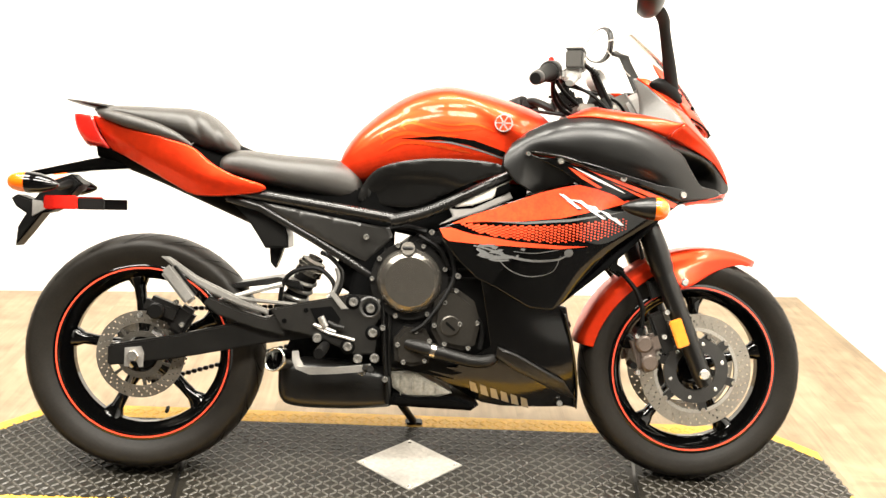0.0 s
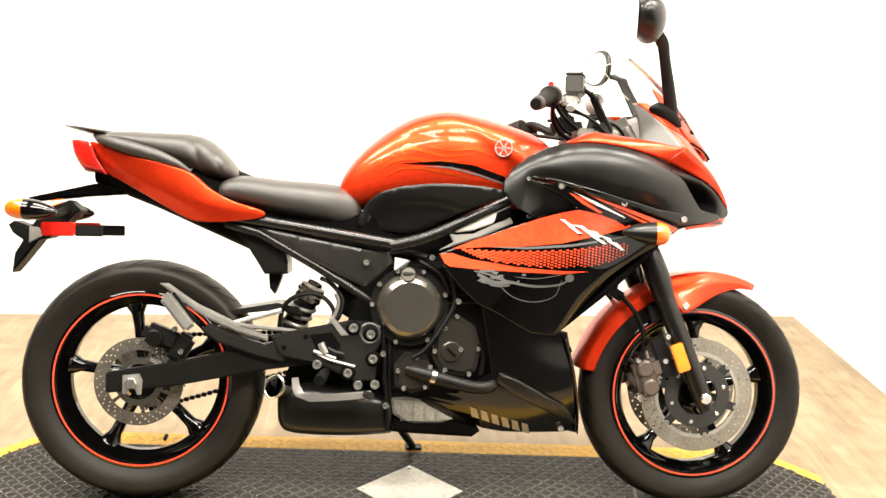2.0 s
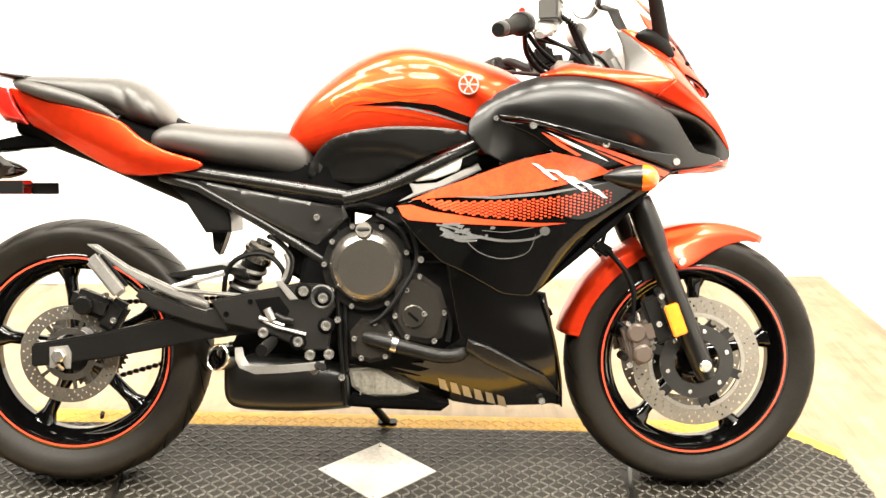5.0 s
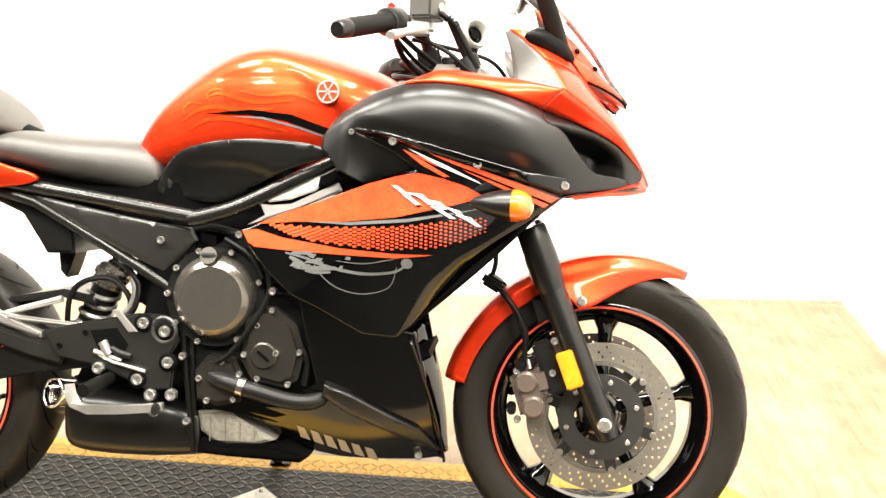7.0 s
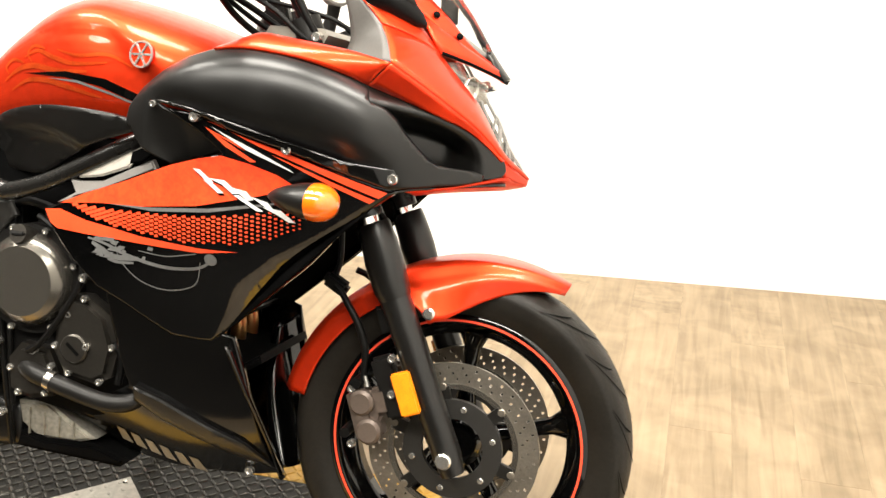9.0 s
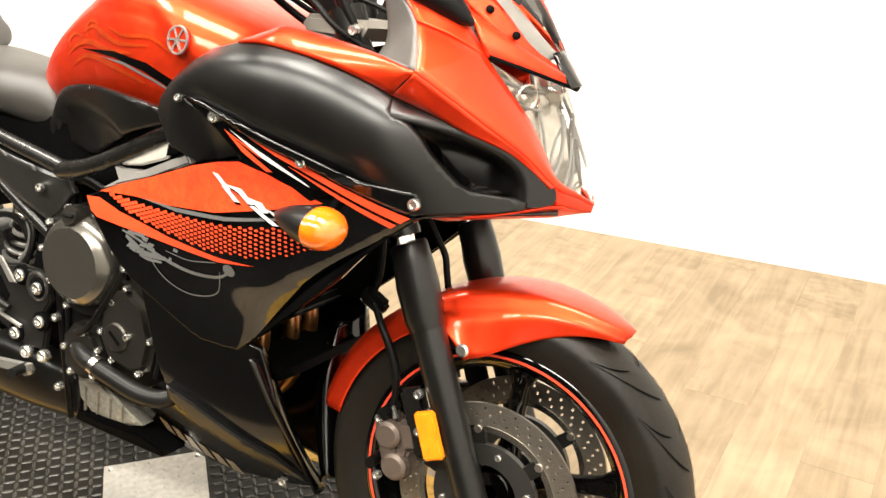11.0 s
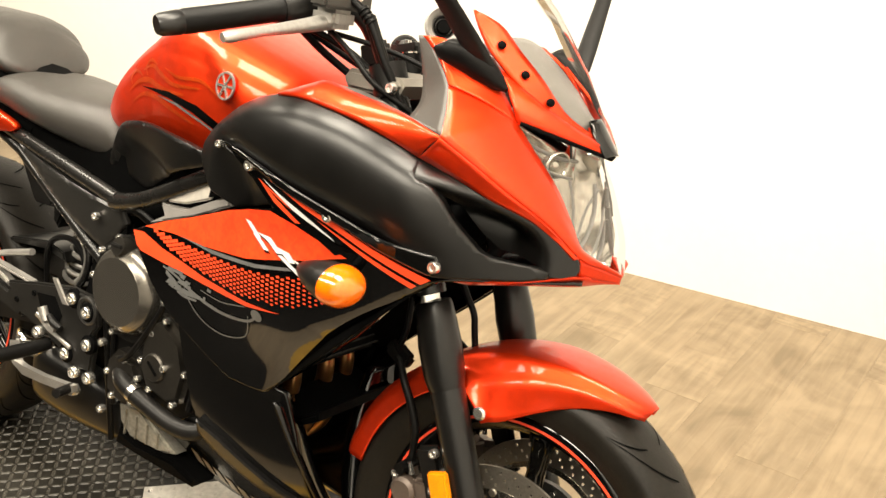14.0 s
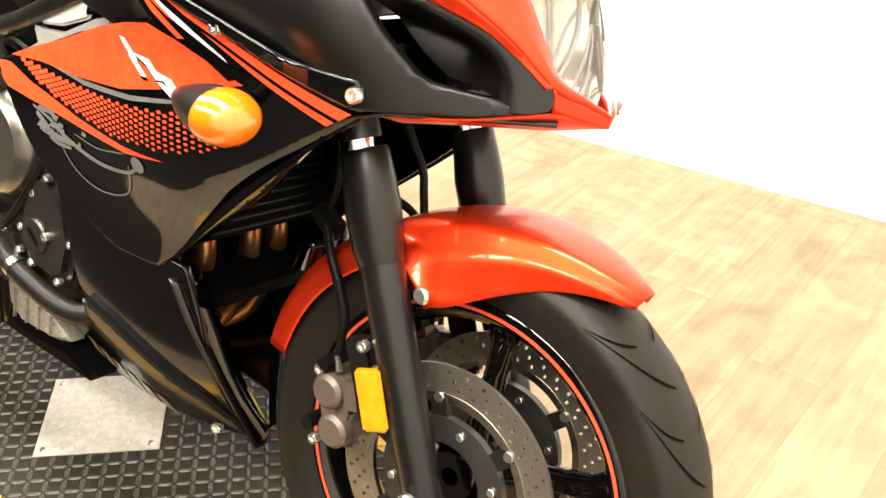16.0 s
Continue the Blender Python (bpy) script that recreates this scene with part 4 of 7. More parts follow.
# nose cowl: a bright upper skin from the lens to a crease, a darker band from the crease to the black panel
lens_side = [(1.384, -0.122, 0.957), (1.414, -0.112, 0.922), (1.449, -0.101, 0.881), (1.474, -0.091, 0.839), (1.493, -0.083, 0.806), (1.510, -0.045, 0.785), (1.523, -0.002, 0.765)]
crease = [(1.338, -0.233, 0.933), (1.382, -0.209, 0.904), (1.423, -0.181, 0.874), (1.464, -0.140, 0.839), (1.498, -0.096, 0.797), (1.512, -0.048, 0.780), (1.5245, -0.002, 0.764)]
border = [(x, -(upper_w(x, z) + 0.0125), z) for x, z in ((1.300, 0.899), (1.352, 0.881), (1.400, 0.862), (1.450, 0.838), (1.496, 0.796))]
top_in = [(1.384, -0.122, 0.957), (1.36, -0.118, 0.985), (1.325, -0.120, 1.022), (1.275, -0.136, 1.044)]
top_out = [(1.303, -0.177, 0.994), (1.285, -0.167, 1.012), (1.262, -0.158, 1.031), (1.235, -0.152, 1.050)]
cowl = patch(lens_side, crease, 60, 8, (0.003, -0.003, 0.003))
cheek = patch([lens_side[0], lens_side[0]], [(1.303, -0.178, 0.992), (1.322, -0.203, 0.966), crease[0]], 16, 8, (0.003, -0.003, 0.003))
cheek_mesh = bpy.data.meshes.new("cheek")
cheek.to_mesh(cheek_mesh)
cheek.free()
cowl.from_mesh(cheek_mesh)
bpy.data.meshes.remove(cheek_mesh)
bmesh.ops.remove_doubles(cowl, verts=cowl.verts[:], dist=0.0004)
bmesh.ops.recalc_face_normals(cowl, faces=cowl.faces[:])
both("nose_cowl", cowl, RED, bike, "red painted nose cowl beside the headlight", solid=0.004, smooth=60)
both("nose_band", patch(crease[:5], border, 40, 4), RED, bike, "red band below the nose crease", solid=0.004)
both("nose_chin", patch(crease[4:], [(1.496, -0.084, 0.771), (1.508, -0.046, 0.762), (1.523, -0.002, 0.755)], 20, 4), RED, bike, "red pointed chin below the headlight", solid=0.004)
both("cowl_shoulder", patch(top_in, top_out, 30, 8, (0.004, -0.004, 0.004)), RED, bike, "red painted cowl shoulder under the mirror", solid=0.005)
strip_low = [(x, -(upper_w(x, z) + 0.0125), z) for x, z in ((1.300, 0.899), (1.265, 0.912), (1.19, 0.931), (1.10, 0.940), (1.05, 0.936))]
both("fairing_top_strip", patch([(1.338, -0.229, 0.933), (1.29, -0.218, 0.943), (1.25, -0.211, 0.95), (1.17, -0.205, 0.960), (1.11, -0.198, 0.965), (1.055, -0.185, 0.94)], strip_low, 24, 6, (0, -0.003, 0.003)), RED, bike, "red painted fairing top strip", solid=0.005)
base_out = [(1.284, -0.115, 1.095), (1.300, -0.1145, 1.067), (1.330, -0.112, 1.034), (1.395, -0.086, 0.982), (1.452, -0.03, 0.945)]
base_in = [(1.285, -0.113, 1.0945), (1.318, -0.092, 1.080), (1.347, -0.081, 1.051), (1.384, -0.070, 1.017), (1.421, -0.054, 0.976), (1.456, -0.016, 0.949)]
part("screen_base", patch(base_out, base_in, 20, 5), RED, bike, "red band under the edge of the screen", solid=0.003)
# headlight
lens_top = [(1.470, 0.0, 0.922), (1.462, -0.030, 0.929), (1.425, -0.085, 0.945), (1.384, -0.122, 0.958)]
lb = patch(lens_side, [(1.464, 0, 0.922), (1.470, 0, 0.905), (1.482, 0, 0.880), (1.497, 0, 0.845), (1.511, 0, 0.812), (1.518, 0, 0.788), (1.524, 0, 0.766)], 36, 8, (0.004, -0.003, 0))
both("headlight_lens", lb, GLASS, bike, "clear headlight lens")
both("headlight_reflector", patch([(1.376, -0.116, 0.955), (1.410, -0.104, 0.915), (1.448, -0.088, 0.860), (1.482, -0.070, 0.808), (1.505, 0, 0.772)], [(1.372, -0.110, 0.957), (1.420, 0, 0.905), (1.425, 0, 0.86), (1.44, 0, 0.81), (1.47, 0, 0.772)], 24, 8, (-0.028, 0, 0)), REFLECTOR, bike, "silvered headlight reflector", solid=0.003)
both("cowl_brow", patch([(1.470, 0.0, 0.922), (1.462, -0.030, 0.929), (1.425, -0.085, 0.945), (1.384, -0.122, 0.958)], [(1.464, 0, 0.938), (1.435, -0.05, 0.958), (1.395, -0.085, 0.985), (1.325, -0.112, 1.03)], 20, 4, (0.004, 0, 0.004)), RED, bike, "red painted brow over the headlight", solid=0.005)
for sd in (-1, 1):
    for (x, y, z), r in (((1.420, 0.066, 0.908), 0.020),):
        B = Matrix.Translation((x, sd * y, z)) @ Vector((0.9, sd * 0.35, -0.1)).to_track_quat("Z", "Y").to_matrix().to_4x4()
        bm = bmesh.new()
        grid_faces(bm, [[(q * math.cos(a), q * math.sin(a), h) for a in (2 * math.pi * k / 24 for k in range(24))] for q, h in ((r, 0.012), (r * 0.93, 0.006), (r * 0.75, -0.004), (r * 0.45, -0.012), (0.006, -0.016))], True)
        bm.transform(B)
        bowl = part("reflector_bowl", bm, REFLECTOR, bike, "chromed headlight bowl", solid=0.002)
        bm = bmesh.new()
        bmesh.ops.create_uvsphere(bm, u_segments=14, v_segments=8, radius=0.008)
        bm.transform(B)
        part("bulb", bm, REFLECTOR, bowl, "bulb shield")
    for pts in ([(1.488, 0.012, 0.880), (1.482, 0.028, 0.850), (1.484, 0.044, 0.815), (1.486, 0.055, 0.800)], [(1.430, 0.098, 0.905), (1.445, 0.070, 0.895), (1.460, 0.045, 0.890)], [(1.500, 0.008, 0.855), (1.506, 0.020, 0.820), (1.507, 0.035, 0.790)]):
        bm = bmesh.new()
        tube(bm, [(x - 0.018, sd * y, z) for x, y, z in pts], 0.0022, 8, 4)
        part("reflector_rib", bm, GREY_PLASTIC, bike, "grey rib in the headlight")
for sd in (-1, 1):
    for pts, w in (([(1.470, 0.020, 0.888), (1.478, 0.022, 0.850), (1.480, 0.036, 0.815), (1.476, 0.052, 0.792)], 0.006), ([(1.450, 0.060, 0.890), (1.462, 0.062, 0.862), (1.470, 0.066, 0.832)], 0.0035), ([(1.400, 0.104, 0.932), (1.430, 0.070, 0.918), (1.448, 0.040, 0.915)], 0.005), ([(1.488, 0.006, 0.838), (1.496, 0.014, 0.805), (1.498, 0.026, 0.785)], 0.005)):
        bm = bmesh.new()
        tube(bm, [(x - 0.004, sd * y, z) for x, y, z in pts], w * 0.6, 8, 4, flat=0.4)
        part("reflector_step", bm, GREY_PLASTIC, bike, "dark step in the headlight reflector")
for sd in (-1, 1):
    bm = bmesh.new()
    tube(bm, [(x + 0.005, sd * -y, z + 0.001) for x, y, z in lens_top], 0.0028, 8, 4)
    part("lens_gasket", bm, DARK, bike, "black gasket over the headlight")
# the far side of the nose falls away a little more than the near one
for ob in bike.children:
    if ob.name.split(".")[0] in ("nose_cowl", "nose_band", "nose_chin", "chin_edge", "duct_scoop", "upper_side_panel", "headlight_lens", "headlight_reflector"):
        for v in ob.data.vertices:
            if v.co.y > 0 and v.co.x > 1.36:
                v.co.x -= (0.13 if ob.name.startswith("head") else 0.75 if ob.name.startswith(("nose", "chin")) else 0.40) * v.co.y * min(1.0, (v.co.x - 1.36) / 0.08)
for sd in (-1, 1):
    bm = bmesh.new()
    tube(bm, [(x - (0.13 * -y * min(1.0, (x - 1.36) / 0.08) if sd > 0 else 0) - 0.002, sd * (-y - 0.002), z) for x, y, z in lens_side], 0.0028 if sd > 0 else 0.0016, 8, 4)
    part("lens_rim", bm, GREY_PLASTIC if sd > 0 else DARK, bike, "grey rim of the headlight lens")
# windscreen
SCREEN_ROWS = [(1.470, 0.935, 0.030, 0.0, 0.0), (1.440, 0.985, 0.070, 0.030, 0.010), (1.410, 1.030, 0.090, 0.045, 0.012), (1.378, 1.070, 0.104, 0.053, 0.022), (1.345, 1.108, 0.115, 0.061, 0.013),
               (1.305, 1.145, 0.112, 0.060, 0.014), (1.262, 1.180, 0.100, 0.056, 0.009), (1.250, 1.189, 0.082, 0.040, 0.006)]
screen_grid = [[(cx - dx * v * v, hw * v, cz - dz * v * v) for v in (k / 10 - 1 for k in range(21))] for cx, cz, hw, dx, dz in SCREEN_ROWS]
bm = bmesh.new()
grid_faces(bm, screen_grid)
screen = part("windscreen", bm, SCREEN, bike, "clear lightly smoked windscreen")
bm = bmesh.new()
tube(bm, [row[0] for row in screen_grid[4:]] + screen_grid[-1][2:-2:3] + [row[-1] for row in screen_grid[:3:-1]], 0.0014, 6, 3)
part("screen_edge", bm, PALE_METAL, screen, "pale polished edge of the windscreen")
# front fender
bm = bmesh.new()
rows = []
for i in range(41):
    t = i / 40
    ang = radians(60 + (169 - 60) * t)
    R0 = 0.322 - 0.008 * math.sin(math.pi * t) + 0.014 * max(0.0, 1 - t / 0.55)
    hw = 0.016 + 0.056 * min(1, t / 0.26) ** 0.6 - 0.012 * max(0, (t - 0.75) / 0.25)
    up = min(1, t / 0.37)
    lobe = 0.058 * (up * up * (3 - 2 * up)) ** 0.8 if t < 0.40 else 0.058 * max(0, 1 - (t - 0.40) / 0.10) ** 2
    depth = 0.006 + lobe + 0.024 * min(1, max(0, (t - 0.38) / 0.2))
    row = []
    for k in range(41):
        v = k / 20 - 1
        a = abs(v)
        ridge = min(1, t / 0.33) ** 1.5 * max(0, 1 - max(0, t - 0.42) / 0.12)
        drop = 0.004 * min(1, a / 0.5) ** 2 + (0.008 + 0.019 * ridge) * max(0, min(1, (a - 0.46) / 0.13)) + depth * max(0, (a - 0.6) / 0.4)
        flare = 0.024 * max(0, (a - 0.6) / 0.4) * math.exp(-((t - 0.40) / 0.13) ** 2)
        row.append((FX + (R0 - drop) * math.cos(ang), math.copysign(hw * min(1, a / 0.66) ** 0.85 + flare, v), FZ + (R0 - drop) * math.sin(ang)))
    rows.append(row)
grid_faces(bm, rows)
part("front_fender", bm, RED, bike, "red painted front fender", 60, solid=0.004)

# fork legs
def on_fork(z, y, off=0.0):
    return Vector((FX - math.tan(RAKE) * (z - FZ) + off, y, z))


for s in (-1, 1):
    y = s * 0.112
    bm = bmesh.new()
    tube(bm, [on_fork(FZ - 0.03, y), on_fork(FZ, y), on_fork(FZ + 0.10, y), on_fork(FZ + 0.28, y), on_fork(FZ + 0.29, y)], [0.020, 0.0245, 0.025, 0.0265, 0.025], 20)
    part("fork_leg", bm, MATTE, bike, "black lower fork leg")
    bm = bmesh.new()
    tube(bm, [on_fork(FZ + 0.255, y), on_fork(FZ + 0.27, y), on_fork(FZ + 0.315, y, 0.002), on_fork(FZ + 0.345, y, 0.004), on_fork(FZ + 0.372, y, 0.005), on_fork(FZ + 0.376, y, 0.005)], [0.027, 0.0305, 0.0325, 0.0300, 0.0275, 0.0255], 20)
    part("fork_shield", bm, MATTE, bike, "black fork dust shield")
    bm = bmesh.new()
    tube(bm, [on_fork(FZ + 0.27, y, -0.012), on_fork(0.80, y)], 0.0205, 18)
    part("fork_tube", bm, CHROME, bike, "polished fork tube")
    # black starts low over the chrome, standing in for shade under the fairing
    bm = bmesh.new()
    tube(bm, [on_fork(FZ + 0.385, y, 0.003), on_fork(0.76, y, 0.002), on_fork(0.97, y)], 0.0235, 18)
    part("upper_fork_tube", bm, FRAME_BLACK, bike, "black upper fork tube, its lower end standing for shade")
    bm = bmesh.new()
    disc(bm, (FX, FZ), 0.014, y + s * 0.024, y + s * 0.036, 0.003, 12)
    part("axle_bolt", bm, BOLT, bike)

# engine mass, clutch cover
bm = bmesh.new()
prism(bm, [(0.62, 0.30), (0.60, 0.45), (0.62, 0.58), (0.70, 0.64), (0.86, 0.66), (0.98, 0.56), (0.98, 0.42), (0.92, 0.30), (0.80, 0.27)], -0.125, 0.14, 0.012)
part("engine_block", bm, RUBBER_SOFT, bike, "black engine cases and cylinders")
bm = bmesh.new()
lathe(bm, [(0.0001, -0.1735), (0.0615, -0.1735), (0.0625, -0.1725), (0.071, -0.1670), (0.078, -0.158), (0.0825, -0.146), (0.085, -0.12)], 0.680, 0.520, 64)
part("clutch_cover", bm, ENGINE, bike, "round dark grey clutch cover", 22)
bm = bmesh.new()
prism(bm, [(0.745, 0.475), (0.775, 0.505), (0.80, 0.505), (0.845, 0.475), (0.862, 0.42), (0.85, 0.365), (0.82, 0.35), (0.76, 0.362), (0.738, 0.40)], -0.165, -0.115, 0.012)
part("ignition_cover", bm, ENGINE_DARK, bike, "dark grey angular ignition cover")
# swingarm and underside silencer
for s in (-1, 1):
    bm = bmesh.new()
    rows = [[(x, s * (0.112 + w * a), zc + h * b) for a, b in ((-1, -1), (1, -1), (1, 1), (-1, 1))] for x, zc, h, w in ((-0.065, 0.31, 0.026, 0.012), (0.1, 0.335, 0.03, 0.013), (0.33, 0.385, 0.034, 0.014), (0.52, 0.41, 0.03, 0.016))]
    grid_faces(bm, rows, True, True)
    bmesh.ops.bevel(bm, geom=bm.edges[:], offset=0.004, segments=2, affect="EDGES")
    bmesh.ops.recalc_face_normals(bm, faces=bm.faces[:])
    part("swingarm", bm, MATTE, bike, "matte black box swingarm")
part("silencer_box", loft([(0.352, 0.24, 0.28, 0.06), (0.362, 0.20, 0.30, 0.10), (0.40, 0.182, 0.315, 0.115), (0.52, 0.178, 0.31, 0.118), (0.63, 0.185, 0.29, 0.112), (0.645, 0.19, 0.28, 0.10)], 32, 4.5), MATTE, bike, "black underslung silencer box")

# ---- graphics on the fairing ----
right_side, left_side = [o for o in bike.children if o.name.startswith("side_fairing")]
panel_r, panel_l = [o for o in bike.children if o.name.startswith("lower_fairing")]


def decal(name, outline, material, lift=0.0012, width=FAIR, smooth=0, hosts=None, label=""):
    bm = sheet(outline, width, lift, step=0.016, edge=0, smooth=smooth, thick=0)
    r, l = hosts or (right_side, left_side)
    lb = flip(bm)
    part(name, bm, material, r, label)
    part(name, lb, material, l, label)


decal("red_field", [(0.776, 0.669), (0.824, 0.690), (0.889, 0.713), (0.987, 0.751), (1.039, 0.766), (1.080, 0.774), (1.127, 0.765), (1.216, 0.738), (1.145, 0.717), (1.042, 0.692), (0.934, 0.679), (0.850, 0.676)], FLAME, label="red painted field with orange flames")
decal("red_lower_stripe", [(0.747, 0.656), (0.776, 0.659), (0.826, 0.645), (0.935, 0.630), (1.043, 0.624), (1.111, 0.6245), (1.043, 0.616), (0.936, 0.618), (0.826, 0.622), (0.772, 0.626), (0.759, 0.634)], RED_FLAT, label="red lower stripe")
decal("red_upper_stripe", [(1.054, 0.826), (1.101, 0.8105), (1.193, 0.7845), (1.338, 0.737), (1.325, 0.7275), (1.215, 0.768), (1.142, 0.793), (1.075, 0.8205)], RED_FLAT, label="red upper stripe")
decal("red_upper_stripe", [(1.160, 0.783), (1.225, 0.760), (1.320, 0.7245), (1.312, 0.7185), (1.225, 0.7545)], RED_FLAT, 0.0013)
decal("red_thorn", [(1.051, 0.816), (1.101, 0.797), (1.143, 0.770), (1.128, 0.768), (1.086, 0.789)], RED_FLAT, 0.0016)
decal("silver_stripe", [(1.061, 0.818), (1.132, 0.789), (1.190, 0.762), (1.197, 0.757), (1.122, 0.786)], WHITE_MARK, 0.002)
decal("black_stripe", [(1.066, 0.809), (1.122, 0.784), (1.197, 0.754), (1.228, 0.752), (1.197, 0.738), (1.140, 0.768)], GLOSS, 0.0018)
decal("grey_swoosh", [(0.868, 0.677), (0.956, 0.674), (1.063, 0.684), (1.145, 0.700), (1.206, 0.715), (1.145, 0.704), (1.063, 0.690), (0.956, 0.680)], GREY_MARK, 0.002)
# field of red dashes fading to black
bm = bmesh.new()
lower_edge = spline([(0.80, 0.664, 0), (0.847, 0.648, 0), (0.935, 0.634, 0), (1.043, 0.630, 0), (1.147, 0.644, 0), (1.215, 0.668, 0)], 8)
upper_edge = spline([(0.80, 0.672, 0), (0.891, 0.669, 0), (1.021, 0.675, 0), (1.100, 0.684, 0), (1.180, 0.697, 0), (1.225, 0.695, 0)], 8)
for i in range(46):
    x = 0.805 + i * 0.0089
    lo = next(a.lerp(b, (x - a.x) / (b.x - a.x)).y for a, b in zip(lower_edge, lower_edge[1:]) if a.x <= x <= b.x)
    hi = next(a.lerp(b, (x - a.x) / (b.x - a.x)).y for a, b in zip(upper_edge, upper_edge[1:]) if a.x <= x <= b.x)
    for j in range(11):
        z = hi - 0.003 - j * 0.0068 - (i % 2) * 0.0034
        if z < lo + 0.001:
            break
        size = 1.5 - 0.95 * (x - 0.80) / 0.42 - 0.25 * (j / 10)
        q = [(x - 0.0045 * size, z + 0.0012), (x + 0.0025 * size, z + 0.0022 * size + 0.001), (x + 0.0045 * size, z - 0.0008), (x - 0.0025 * size, z - 0.0022 * size)]
        bm.faces.new([bm.verts.new((a, -(FAIR(a, b) + 0.0016), b)) for a, b in q])
lb = flip(bm)
part("dash_pattern", bm, RED_FLAT, right_side, "fading red dashes", kind="stuff")
part("dash_pattern", lb, RED_FLAT, left_side, "fading red dashes", kind="stuff")
# model mark: slanted silver shards on black shadows
for shard in (((1.032, 0.7505), (1.044, 0.7495), (1.070, 0.7315), (1.060, 0.731)), ((1.052, 0.7345), (1.064, 0.7335), (1.088, 0.7165), (1.078, 0.716)), ((1.060, 0.738), (1.088, 0.7365), (1.112, 0.718), (1.102, 0.717), (1.084, 0.730)),
              ((1.092, 0.728), (1.124, 0.7225), (1.136, 0.710), (1.126, 0.7085), (1.114, 0.7175)), ((1.104, 0.715), (1.112, 0.716), (1.152, 0.6935), (1.142, 0.693)), ((1.130, 0.7155), (1.158, 0.708), (1.168, 0.696), (1.156, 0.7000)),
              ((1.150, 0.7005), (1.178, 0.697), (1.200, 0.679), (1.190, 0.679), (1.172, 0.690))):
    decal("mark_shadow", [(a + 0.0025, b - 0.0035) for a, b in shard], GLOSS, 0.0024)
    decal("mark_shape", list(shard), WHITE_MARK, 0.003)
# grey swirls below
for pts, w in (([(0.832, 0.617), (0.87, 0.609), (0.90, 0.598), (0.945, 0.588), (0.99, 0.584), (1.04, 0.590), (1.066, 0.606)], 0.006), ([(0.885, 0.612), (0.895, 0.585), (0.93, 0.556), (0.98, 0.545), (1.03, 0.56), (1.045, 0.60)], 0.0022), ([(0.84, 0.610), (0.86, 0.60), (0.88, 0.59), (0.93, 0.592)], 0.010), ([(0.87, 0.585), (0.89, 0.582), (0.92, 0.584)], 0.005), ([(0.93, 0.606), (0.98, 0.603), (1.02, 0.610), (1.04, 0.614)], 0.002)):
    c = spline([(a, b, 0) for a, b in pts], 5)
    ring, back = [], []
    for i, p in enumerate(c):
        d = (c[min(i + 1, len(c) - 1)] - c[max(i - 1, 0)]).normalized()
        k = w * (0.35 + 0.65 * math.sin(math.pi * (0.1 + 0.8 * i / len(c)))) * 0.5
        ring.append((p.x - d.y * k, p.y + d.x * k)), back.append((p.x + d.y * k, p.y - d.x * k))
    decal("grey_swirl", ring + back[::-1], GREY_MARK, 0.0016)
decal("grey_swirl", [(1.064 + 0.011 * math.cos(a), 0.607 + 0.010 * math.sin(a)) for a in (2 * math.pi * k / 12 for k in range(12))], GREY_MARK, 0.0018)
rng = random.Random(11)
for k in range(22):
    x, z = 0.852 + 0.105 * rng.random() ** 1.3, 0.588 + 0.030 * rng.random()
    w, h, sk = 0.003 + 0.010 * rng.random(), 0.0008 + 0.0022 * rng.random(), 0.003 * rng.random()
    decal("grey_splash", [(x - w, z - h), (x + w * 0.6, z - h * 1.3), (x + w, z + h * 0.4 + sk), (x - w * 0.7 + sk, z + h + sk * 0.5)], GREY_MARK, 0.0017)
# belly pan mark: six plain bars
p0, p1 = Vector((0.849, 0.240)), Vector((1.012, 0.191))
for k in range(6):
    d = (p1 - p0) / 6
    u, up = p0 + d * k, Vector((-0.008, 0.028))
    w = d * 0.74
    decal("belly_bar", [tuple(u), tuple(u + w), tuple(u + w * 0.9 + up), tuple(u + up + w * 0.1)], GOLD_MARK, -0.0075, hosts=(panel_r, panel_l))
# fairing bolts
for x, z, lift in ((1.033, 0.830, 0.004), (1.188, 0.793, 0.006), (1.348, 0.760, 0.012), (0.955, 0.845, 0.008), (1.085, 0.209, 0.0)):
    bolts(bike, [(x, -(FAIR(x, z) + lift), z)], 0.0085 if x > 1 else 0.006)

# tank graphics and badge
tank = next(o for o in bike.children if o.name == "fuel_tank")


def on_tank(name, outline, material, lift):
    bm = sheet(outline, TANKW, lift, step=0.012, edge=0, thick=0)
    lb = flip(bm)
    part(name, bm, material, tank), part(name, lb, material, tank)


